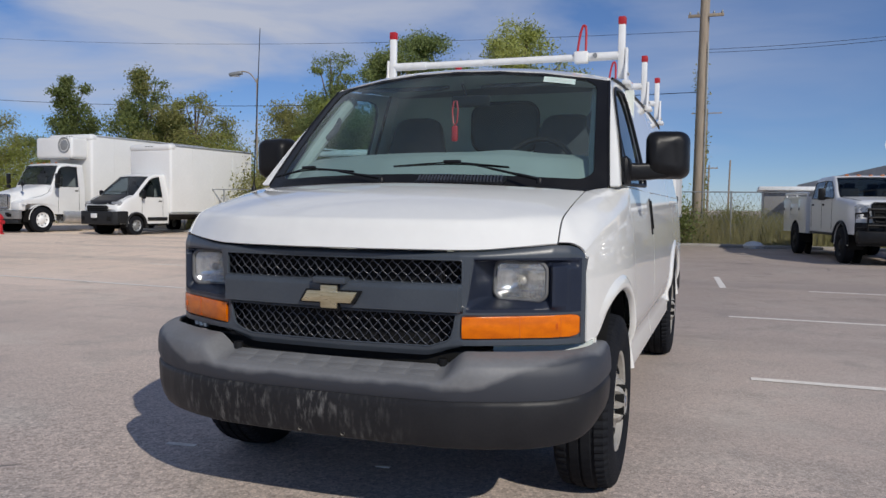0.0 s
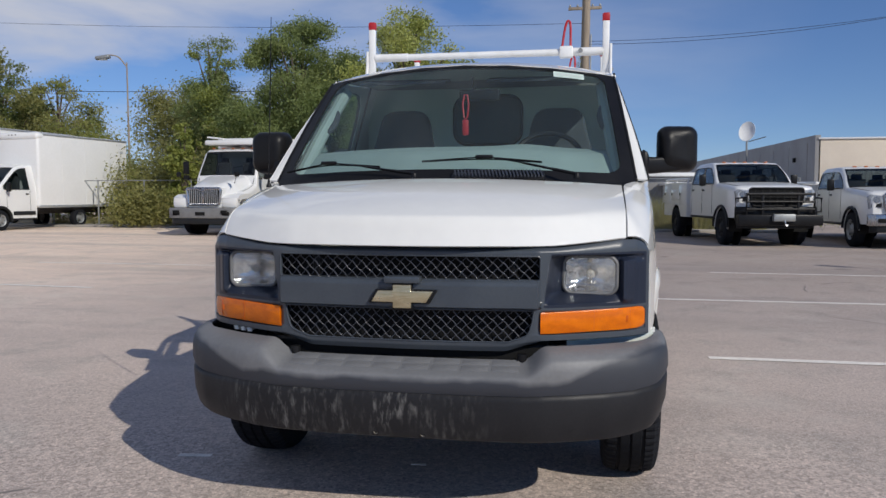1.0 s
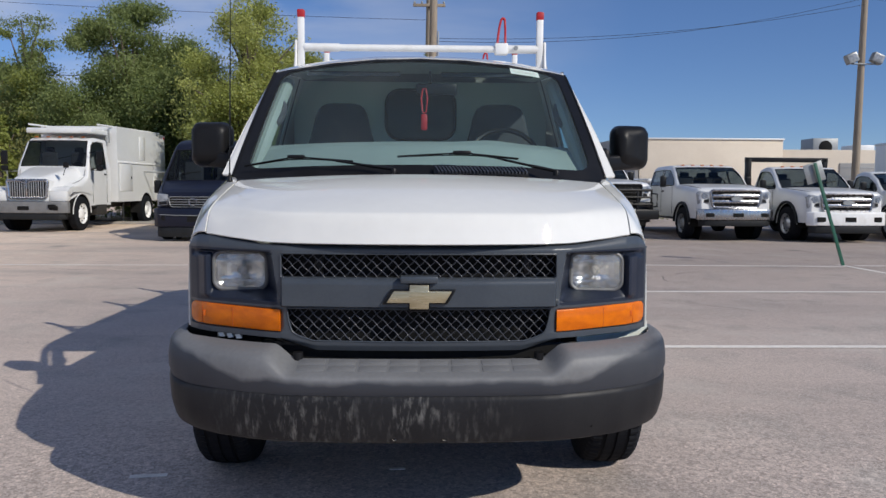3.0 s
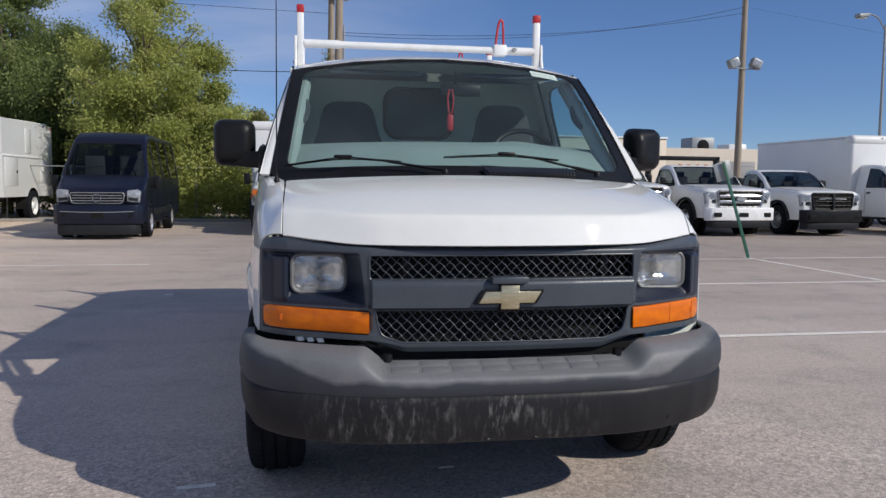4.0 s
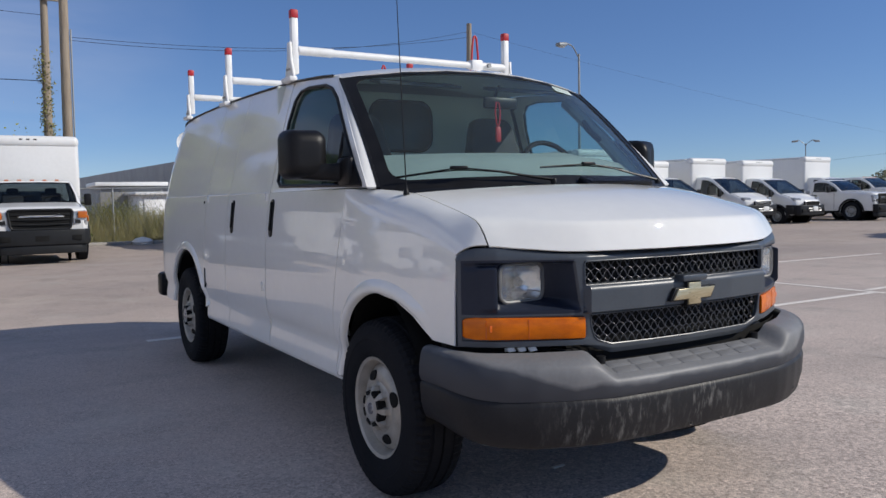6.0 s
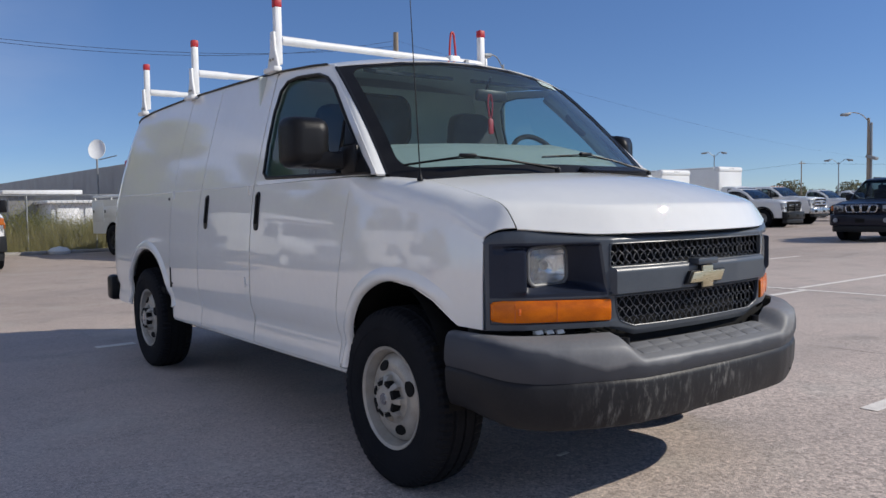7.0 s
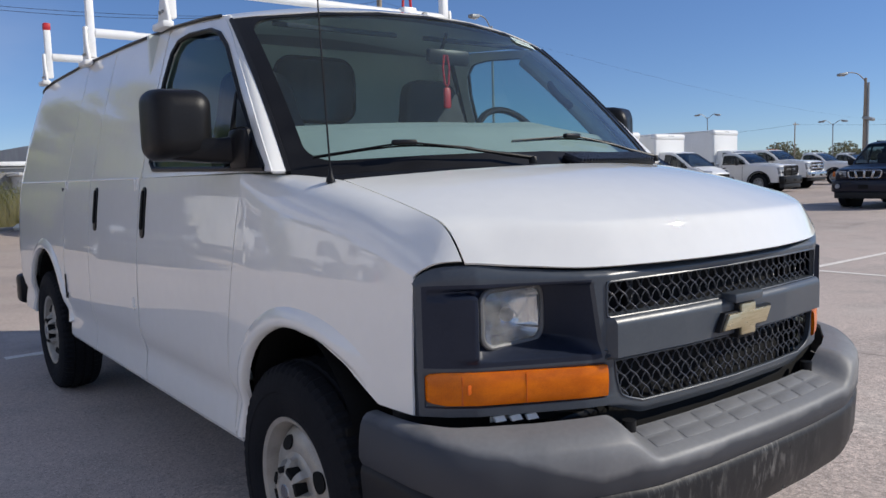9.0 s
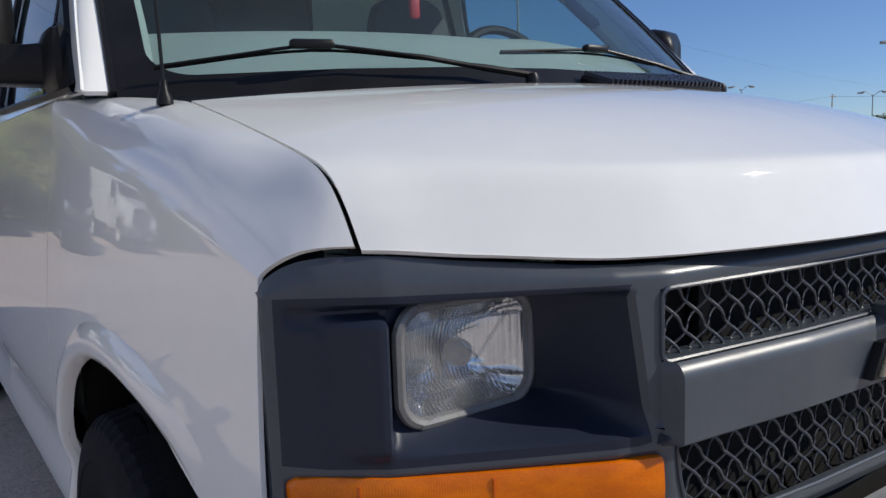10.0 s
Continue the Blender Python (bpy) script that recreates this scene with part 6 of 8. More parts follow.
    part("underbody", box((0, (nose + back) / 2 + 0.1, zb + 0.02), (1.1 * w, back - nose - 0.4, 0.16), 0.02), M["void"], root)
    for ax in axles:
        arch_liner(root, w, ax, axle_r, ar)
    # what shows of the cabin: dash, floor, seats, steering wheel
    rise = top(head + 0.3) - belt
    part("dash", box((0, cowl + 0.34, belt - 0.03), (1.72 * w, 0.40, 0.07), 0.02), M["graphite"], root)
    part("cabin_floor", box((0, (cowl + 0.35 + back - 0.06) / 2, belt - 0.22), (1.86 * w, back - 0.06 - cowl - 0.35, 0.02), 0.0), M["void"], root)
    part("wiper", tube([(-0.55 * w, cowl + 0.10, top(cowl + 0.10) + 0.03), (-0.02, cowl + 0.16, top(cowl + 0.16) + 0.03)], 0.010, 5), M["black"], root)
    part("wiper", tube([(0.10, cowl + 0.10, top(cowl + 0.10) + 0.03), (0.62 * w, cowl + 0.16, top(cowl + 0.16) + 0.03)], 0.010, 5), M["black"], root)
    for y in [head + 0.35] + ([head + 1.25] if len(cuts) > 1 else []):
        for s in (-1, 1):
            st = part("cab_seat", box((s * 0.42 * w, y, belt - 0.22 + (rise + 0.2) * 0.32), (0.46, 0.15, (rise + 0.2) * 0.64), 0.05), M["seat"], root)
            part("headrest", box((s * 0.42 * w, y + 0.02, belt + rise * 0.56), (0.26, 0.12, rise * 0.28), 0.04), M["seat"], st)
    part("steering_wheel", tube([(0.42 * w + 0.18 * math.cos(a), cowl + 0.58 + 0.08 * math.sin(a), belt + 0.06 + 0.16 * math.sin(a)) for a in np.linspace(0, 2 * math.pi, 14, endpoint=False)], 0.016, 5, True), M["black"], root)
    for s in (-1, 1):
        for j, (a, b) in enumerate(cuts[:2]):
            for y in ((a + 0.12, b + 0.04) if j == 0 else (b + 0.04,)):
                g = low(y)
                if y < back - 0.03:
                    part("door_gap", box((s * w * 1.0, y, (g + belt) / 2 + 0.03), (0.006, 0.012, belt - g - 0.10)), M["void"], root)
            part("door_handle", box((s * (w + 0.010), b - 0.10, belt - 0.16), (0.03, 0.15, 0.045), 0.01), M["black"], root)
        part("side_step", box((s * (w - 0.05), (ar + 0.12 + min(back, 2.7)) / 2, zb - 0.04), (0.14, min(back, 2.7) - ar - 0.15, 0.05), 0.015), M["black"], root)
        for ax in axles:
            pts = [(s * (w * 0.99), ax + ar * math.cos(a), axle_r + ar * math.sin(a)) for a in np.linspace(0.0, math.pi, 15)]
            part("arch_lip", tube(pts, 0.016, 6), p, root)
        pts = [(s * (half(y)[-2][0] + 0.01), y + bow * 0.7 * (1 - smooth(nose, nose + 0.9, y)), top(y) + 0.001) for y in np.linspace(nose + 0.16, cowl - 0.02, 8)]
        part("hood_gap", tube(pts, 0.006, 5), M["void"], root)
    if hoodmat:
        bm = bmesh.new()
        add_grid(bm, lambda u, v: ((2 * u - 1) * w * 0.74, lerp(nose + 0.06, cowl - 0.01, v) + bow * 0.55 * (2 * u - 1) ** 2 * (1 - smooth(nose, nose + 0.9, lerp(nose + 0.06, cowl, v))), top(lerp(nose + 0.06, cowl - 0.01, v)) + 0.024 - 0.012 * (2 * u - 1) ** 4), 10, 14)
        part("hood", bm, M[hoodmat], root, "dark covered hood", out=(0, 0, 0), thick=0.012)


def mirrors(root, w, y, z, h=0.24, out=0.22, wide=0.17):
    for s in (-1, 1):
        m = part("mirror", box((s * (w + out), y, z), (wide, 0.09, h), 0.03), M["black"], root, "black door mirror")
        part("mirror_arm", tube([(s * (w - 0.02), y + 0.04, z - h * 0.3), (s * (w + out), y, z - h * 0.3)], 0.02, 6), M["black"], m)


def grille_panel(root, w, y, z0, z1, bars=3, frame="alu", bar="alu", back="void", surround=0.05, badge=None, thick=0.30):
    """A framed grille: backing, surround and separate cross bars."""
    def at(x, d=0.0):
        return y + d + 0.10 * x * x
    zc = (z0 + z1) / 2
    o = [(x * (1 + 0.10 * (z - zc) / (z1 - z0)), z) for x, z in round_rect(2 * w, z1 - z0, 0.07, 5, 0, zc)]
    g = part("grille", prism(o, lambda x, z: (x, at(x, -0.03), z), lambda x, z: (x, at(x, 0.05), z)), M[back], root)
    part("grille_frame", tube([(x, at(x, -0.03), z) for x, z in o], surround * 0.5, 6, True), M[frame], g)
    for k in range(7 if bar != "graphite" else 0):
        x = lerp(-w, w, (k + 0.5) / 7) * 0.96
        part("grille_slat", box((x, at(x, -0.034), zc), (0.010, 0.01, z1 - z0 - 0.03)), M["dark_frame"], g)
    for k in range(bars):
        z = lerp(z0, z1, (k + 1) / (bars + 1))
        t = (z1 - z0) / (bars + 1) * thick
        bm = bmesh.new()
        add_grid(bm, lambda u, v: ((2 * u - 1) * (w - 0.03), at((2 * u - 1) * w, -0.040 - 0.012 * math.sin(math.pi * v)), z + (v - 0.5) * t), 8, 4)
        part("grille_bar", bm, M[bar], g, thick=0.012, out=(0, y + 2, z))
    if badge:
        part("badge", prism([(0.15 * math.cos(t), 0.055 * math.sin(t)) for t in np.linspace(0, 2 * math.pi, 20, endpoint=False)], lambda x, z: (x, y - 0.075, (z0 + z1) / 2 + z), lambda x, z: (x, y - 0.04, (z0 + z1) / 2 + z)), M[badge], g, "plain oval badge")
    return g


def lamp_pair(root, x, y, z, sx, sz, amber=None, bowl=True):
    for s in (-1, 1):
        o = [(-0.5, -0.42), (0.42, -0.5), (0.5, 0.35), (0.30, 0.5), (-0.5, 0.42)]
        def at(a, d):
            return y + d + 0.10 * a * a + 0.35 * max(0, abs(a) - x)
        h = part("headlamp", prism([(s * (x + a * sx), z + b * sz) for a, b in o], lambda a, c: (a, at(a, -0.05), c), lambda a, c: (a, at(a, 0.08), c), 0.012), M["bright"], root, "clear headlamp")
        part("lamp_bezel", prism([(s * (x + a * sx), z + b * sz) for a, b in ((-0.40, -0.34), (0.30, -0.40), (0.30, -0.16), (-0.40, -0.10))], lambda a, c: (a, at(a, -0.056), c), lambda a, c: (a, at(a, -0.04), c)), M["graphite"], h)
        if bowl:
            part("lamp_bowl", prism([(s * (x - 0.04 * sx + r * math.cos(t)), z + 0.14 * sz + r * math.sin(t)) for r in (min(sx, sz) * 0.26,) for t in np.linspace(0, 2 * math.pi, 12, endpoint=False)], lambda a, c: (a, at(a, -0.055), c), lambda a, c: (a, at(a, -0.04), c)), M["chrome"], h)
        if amber:
            part("marker", box((s * amber[0], y + 0.14, amber[1]), (amber[2], 0.09, amber[3]), 0.015), M["amber_far"], root, "amber side marker")


def bumper_bar(root, w, y, z, h, mat="chrome", deep=0.16, lower=None):
    def plan(k, d):
        front = [(x * k, y - deep / 2 + d + 0.11 * (x / w) ** 2 + 0.10 * max(0, abs(x / w) - 0.86) / 0.14) for x in np.linspace(-w, w, 17)]
        return front + [(w * k * 0.99, y + deep * 0.9 + d), (-w * k * 0.99, y + deep * 0.9 + d)]
    b = part("bumper", prism(plan(1, 0), lambda a, c: (a, c, z - h / 2), lambda a, c: (a, c, z + h / 2), 0.028, 3), M[mat], root)
    part("bumper_slot", prism([p for p in plan(0.46, -0.008)], lambda a, c: (a, c, z - h * 0.22), lambda a, c: (a, c, z + h * 0.12)), M["void"], b)
    for s in ((-1, 1) if mat != "navy" else ()):
        part("fog_recess", box((s * w * 0.70, y - deep / 2 + 0.055, z - h * 0.05), (w * 0.22, 0.03, h * 0.36), 0.012), M["void"], b)
    if lower:
        part("air_dam", prism(plan(0.93, 0.03), lambda a, c: (a, c, z - h * 1.05), lambda a, c: (a, c, z - h * 0.5), 0.02), M[lower], b)
    return b


def cargo_box(root, w, y0, y1, z0, z1, name="cargo_box", trim="alu", nose=0.10, label="white smooth cargo box"):
    """A box body: skin, corner posts, top and bottom rails, rear frame, sills."""
    c = part(name, box((0, (y0 + y1) / 2, (z0 + z1) / 2), (2 * w, y1 - y0, z1 - z0), 0.11, seg=4), M["white_box"], root, label)
    for s in (-1, 1):
        part("top_rail", box((s * (w - 0.01), (y0 + y1) / 2 + 0.12, z1 - 0.06), (0.045, y1 - y0 - 0.3, 0.075), 0.012), M[trim], c)
        part("bottom_rail", box((s * w, (y0 + y1) / 2, z0 + 0.05), (0.04, y1 - y0, 0.10), 0.012), M[trim], c)
        for k in range(1, int((y1 - y0) / 1.2)):
            part("rivet_seam", box((s * (w + 0.002), y0 + k * 1.2, (z0 + z1) / 2), (0.006, 0.022, z1 - z0 - 0.2)), M["white_box"], c)
    part("front_cap", box((0, y0 + 0.14, z1 - 0.13), (2 * w + 0.03, 0.36, 0.30), 0.13, seg=4), M["white_box"], c)
    for k in range(3):
        part("marker_lamp", box(((k - 1) * 0.16, y0 - 0.03, z1 - 0.08), (0.07, 0.03, 0.035), 0.008), M["graphite"], c)
    part("chassis_rail", box((0, (y0 + y1) / 2 - 0.2, z0 - 0.14), (0.95, y1 - y0 + 0.4, 0.20), 0.02), M["dark_frame"], root)
    for s in (-1, 1):
        part("skirt", box((s * (w - 0.15), (y0 + y1) / 2, z0 - 0.05), (0.08, y1 - y0 - 0.1, 0.10), 0.01), M["dark_frame"], root)
    return c


def marker_row(root, y, z, span, n=5):
    for k in range(n):
        part("roof_marker", box((lerp(-span, span, k / (n - 1)), y, z), (0.09, 0.06, 0.035), 0.01), M["amber_far"], root)


def truck(name, label, category, x, y, yaw, build):
    root = empty(name, (0, 0, 0), label, category, "parked work vehicles")
    build(root)
    root.matrix_basis = pose(x, y, 0, 0, 0, yaw)
    return root


def van_cab(r, dark_hood=False, w=0.98, roof=1.98, silver=False):
    """Short-nosed van cab: a steep hood that runs into a large raked windscreen, with dark plastic round its lower face and wheel openings."""
    k = (roof - 0.5) / 1.80

    def up(z):
        return 0.5 + (z - 0.5) * k
    cab(r, [(-0.95, up(0.95)), (-0.93, up(1.05)), (-0.86, up(1.15)), (-0.70, up(1.25)), (-0.35, up(1.38)), (-0.06, up(1.47)), (0.35, up(1.82)), (0.78, up(2.16)), (0.98, up(2.255)), (1.2, up(2.29)), (1.62, up(2.30))],
        w, 0.42, -0.06, 0.80, up(1.42), ((0.16, 1.28),), 0.36, bow=0.20, hoodmat="black" if dark_hood else None)
    dark = "graphite"
    b = bumper_bar(r, w * 0.98, -0.94, up(0.64), up(0.90) - 0.42, dark, 0.26)
    grille_panel(r, 0.50, -0.965, up(0.86), up(1.08), 2, "alu" if silver else "graphite", "alu" if silver else "graphite", surround=0.03)
    if silver:
        grille_panel(r, 0.44, -1.06, up(0.60), up(0.72), 1, "alu", "alu", surround=0.03)
    lamp_pair(r, w * 0.76, -0.79, up(1.14), 0.34, 0.20, bowl=False)
    part("number_plate", box((0, -1.10, up(0.72)), (0.32, 0.012, 0.16), 0.004), M["white_far"], b)
    for s in (-1, 1):
        part("fender_cladding", box((s * (w - 0.015), -0.60, up(0.66)), (0.05, 0.42, up(0.86) - 0.40), 0.02), M[dark], r)
        pts = bend([(s * (w + 0.002), 0.47 * math.cos(a), 0.36 + 0.47 * math.sin(a)) for a in np.linspace(-0.1, math.pi + 0.1, 11)], 2)
        part("arch_trim", tube(pts, 0.05, 6), M[dark], r)
        part("side_moulding", box((s * w, 1.05, 0.60), (0.03, 1.0, 0.14), 0.01), M[dark], r)
        truck_wheel(r, s * (w - 0.11), 0, 0.36)
    mirrors(r, w, 0.22, up(1.50), 0.32, 0.16, 0.16)


def build_promaster(r, dark=True, zt=3.45, length=4.6):
    van_cab(r, dark, roof=2.36 if dark else 1.98, silver=not dark)
    cargo_box(r, 1.12, 1.60, 1.60 + length, 0.78, zt)
    for s in (-1, 1):
        truck_wheel(r, s * 0.90, 3.75, 0.36, dual=True)


def build_reefer(r):
    big_cab(r)
    cargo_box(r, 1.25, 2.25, 9.4, 1.15, 4.06)
    u = part("cooling_unit", box((0, 1.84, 3.46), (2.10, 0.84, 0.88), 0.12, seg=4), M["white_far"], r, "white refrigeration unit on the box front")
    part("fan_grille", lathe([(0.01, 0.0), (0.01, 0.22), (0.0, 0.24), (0.03, 0.30), (0.03, 0.33), (0.0, 0.34)], (0.62, 1.425, 3.56), "y", 24, -1), M["galv"], u, "round grey fan grille")
    part("unit_louvre", box((0, 1.50, 3.02), (1.7, 0.04, 0.10), 0.02), M["galv"], u)
    for s in (-1, 1):
        truck_wheel(r, s * 1.0, 5.6, 0.50, dual=True)
        part("fuel_tank", tube([(s * 0.95, 0.95, 0.62), (s * 0.95, 1.95, 0.62)], 0.26, 14), M["alu"], r)


def big_cab(r):
    """Sloped-hood medium-duty cab with a tall grille and wide steel bumper."""
    cab(r, [(-0.42, 1.20), (-0.40, 1.30), (-0.30, 1.36), (0.20, 1.50), (0.42, 1.62), (0.48, 1.90), (0.86, 2.66), (1.02, 2.76), (1.3, 2.80), (2.02, 2.78), (2.05, 2.5)], 1.06, 0.72, 0.48, 0.88, 1.84, ((0.62, 1.72),), 0.50, tumble=0.10, bow=0.0)
    # long hood, narrower than the fenders, falling towards the grille
    bm = bmesh.new()
    add_grid(bm, lambda u, v: (math.copysign(abs(2 * u - 1) ** 0.75, u - 0.5) * lerp(0.58, 0.90, v ** 0.8), lerp(-1.06, 0.52, v) + 0.10 * (2 * u - 1) ** 2 * (1 - v), lerp(1.50, 1.90, v ** 0.85) - 0.05 * (1 - smooth(0, 0.06, v)) - lerp(0.55, 0.30, v) * abs(2 * u - 1) ** 6), 22, 16)
    part("hood", bm, M["white_far"], r, "white sloping truck hood", sharp=50, out=(0, 0, 0.8), thick=0.02)
    part("nose_panel", box((0, -0.72, 1.16), (1.16, 0.62, 0.62), 0.06), M["white_far"], r)
    for s in (-1, 1):
        bm = bmesh.new()
        add_grid(bm, lambda u, v: (s * lerp(0.56, 1.08, min(1, v * 1.5)), 0.0 + lerp(-1.02, 0.60, u) + 0.14 * max(0.0, v * 1.5 - 0.6) * (u < 0.2), lerp(1.16, 1.30, math.sin(math.pi * min(1, 0.15 + u * 0.75))) - 0.06 * (1 - smooth(0, 0.12, u)) - (0.16 * max(0, v * 1.5 - 1) ** 2 * 4)), 20, 12)
        part("fender", bm, M["white_far"], r, sharp=50, out=(s * 0.7, 0, 0.6), thick=0.02)
        part("fender_front", box((s * 0.82, -0.88, 1.02), (0.52, 0.30, 0.34), 0.08), M["white_far"], r)
    g = grille_panel(r, 0.54, -1.05, 0.96, 1.46, 0, "chrome", "alu", surround=0.09)
    for k in range(15):
        part("grille_bar", box(((k - 7) * 0.066, -1.095, 1.21), (0.018, 0.03, 0.44), 0.005), M["alu"], g)
    part("centre_bar", box((0, -1.10, 1.24), (0.05, 0.04, 0.46), 0.01), M["chrome"], g)
    lamp_pair(r, 0.82, -0.99, 1.06, 0.36, 0.22, (1.03, 1.08, 0.05, 0.12))
    part("grille_brow", tube([(-0.50, -1.105, 1.45), (-0.16, -1.12, 1.44), (0.0, -1.125, 1.36), (0.16, -1.12, 1.44), (0.50, -1.105, 1.45)], 0.022, 6), M["chrome"], g)
    b = bumper_bar(r, 1.16, -1.20, 0.70, 0.32, "bumper_grey", 0.26, "graphite")
    for s in (-1, 1):
        part("fog_lamp", box((s * 0.80, -1.33, 0.74), (0.22, 0.02, 0.10), 0.01), M["void"], b)
        truck_wheel(r, s * 0.95, 0, 0.50, "white")
        m = part("mirror", box((s * 1.42, 0.42, 2.15), (0.20, 0.10, 0.42), 0.04), M["black"], r, "tall black door mirror")
        part("spot_mirror", box((s * 1.42, 0.42, 1.84), (0.20, 0.10, 0.16), 0.04), M["black"], m)
        part("mirror_arm", tube([(s * 1.05, 0.55, 2.30), (s * 1.42, 0.42, 2.36), (s * 1.42, 0.42, 1.76), (s * 1.05, 0.60, 1.80)], 0.015, 6), M["black"], m)
        part("hood_mirror", tube([(s * 0.85, -0.70, 1.62), (s * 0.98, -0.80, 1.86)], 0.012, 6), M["black"], r)
        part("hood_mirror_head", box((s * 0.98, -0.80, 1.90), (0.16, 0.05, 0.16), 0.03), M["black"], r)
        part("step_box", box((s * 0.98, 1.3, 0.58), (0.22, 0.7, 0.32), 0.02), M["dark_frame"], r)
    marker_row(r, 0.95, 2.80, 0.7)


def build_utility_international(r):
    big_cab(r)
    o = [(2.25, 0.81), (2.25, 3.23), (6.7, 3.23), (6.7, 0.81)] + [(4.75 + 0.60 * math.cos(a), max(0.81, 0.50 + 0.60 * math.sin(a))) for a in np.linspace(0.5, math.pi - 0.5, 13)]
    arch_liner(r, 1.21, 4.75, 0.50, 0.60)
    b = part("utility_body", prism(o, lambda y, z: (-1.21, y, z), lambda y, z: (1.21, y, z)), M["white_far"], r, "tall white enclosed utility body with lockers")
    part("roof_deck", box((0, 1.7, 3.0), (2.0, 1.6, 0.16), 0.04), M["white_far"], b)
    part("roof_rail", tube([(-1.05, 1.2, 3.20), (-1.05, 6.6, 3.30), (1.05, 6.6, 3.30), (1.05, 1.2, 3.20)], 0.03, 6), M["rack_white"], b)
    for s in (-1, 1):
        for k in range(2):
            d = part("locker_door", box((s * 1.213, 2.95 + k * 3.05, 1.60), (0.02, 1.05, 0.90), 0.01), M["white_far"], b)
            part("locker_latch", box((s * 1.23, 3.35 + k * 3.05, 1.60), (0.03, 0.05, 0.09), 0.006), M["black"], d)
        part("ledge", box((s * 1.22, 4.48, 2.10), (0.04, 4.4, 0.06), 0.01), M["rack_white"], b)
        part("upper_hatch", box((s * 1.215, 4.4, 2.62), (0.02, 0.5, 0.8), 0.008), M["white_far"], b)
        part("warning_lamp", box((s * 1.12, 2.4, 3.12), (0.14, 0.14, 0.16), 0.03), M["red"], b)
        part("warning_lamp", box((s * 1.14, 6.62, 3.14), (0.16, 0.10, 0.14), 0.03), M["red"], b)
        truck_wheel(r, s * 1.13, 4.75, 0.50, "white", True)
    part("horn_stack", tube([(0.95, 2.10, 2.7), (0.95, 2.10, 3.1)], 0.09, 10), M["galv"], r)
    part("frame_rail", box((0, 4.0, 0.72), (0.9, 6.5, 0.22), 0.02), M["dark_frame"], r)


def build_sprinter(r):
    cab(r, [(-1.0, 0.98), (-0.985, 1.06), (-0.93, 1.14), (-0.75, 1.23), (-0.40, 1.36), (-0.16, 1.45), (0.14, 1.85), (0.42, 2.20), (0.58, 2.36), (0.80, 2.47), (1.2, 2.53), (5.4, 2.54), (5.55, 2.40)], 0.97, 0.38, -0.16, 0.44, 1.42,
        ((0.05, 0.95), (1.05, 2.2), (2.3, 3.6), (3.7, 5.2)), 0.35, (0.0, 3.66), "navy", 0.22, 0.15)
    b = bumper_bar(r, 0.96, -0.98, 0.57, 0.44, "navy", 0.2, "graphite")
    part("lower_intake", prism(round_rect(1.50, 0.11, 0.05, 4, 0, 0.56), lambda x, z: (x, -1.092 + 0.11 * (x / 0.96) ** 2, z), lambda x, z: (x, -1.05 + 0.11 * (x / 0.96) ** 2, z)), M["void"], b)
    part("intake_trim", tube([(x, -1.096 + 0.11 * (x / 0.96) ** 2, 0.622 + 0.02 * (x / 0.8) ** 2) for x in np.linspace(-0.78, 0.78, 13)], 0.010, 6), M["galv"], b)
    g = grille_panel(r, 0.56, -1.00, 0.82, 1.06, 3, "galv", "alu", thick=0.16, surround=0.022)
    part("round_badge", lathe([(0, 0.075), (0.012, 0.085), (0.012, 0.095), (0, 0.10)], (0, -1.06, 0.94), "y", 20, -1), M["chrome"], g)
    lamp_pair(r, 0.76, -0.90, 0.99, 0.28, 0.30, bowl=False)
    mirrors(r, 0.97, 0.06, 1.30, 0.32, 0.16)
    for s in (-1, 1):
        truck_wheel(r, s * 0.885, 0, 0.35, "alu")
        truck_wheel(r, s * 0.885, 3.66, 0.35, "alu")
        part("cladding", box((s * 0.975, 2.2, 0.58), (0.02, 3.2, 0.16), 0.008), M["graphite"], r)


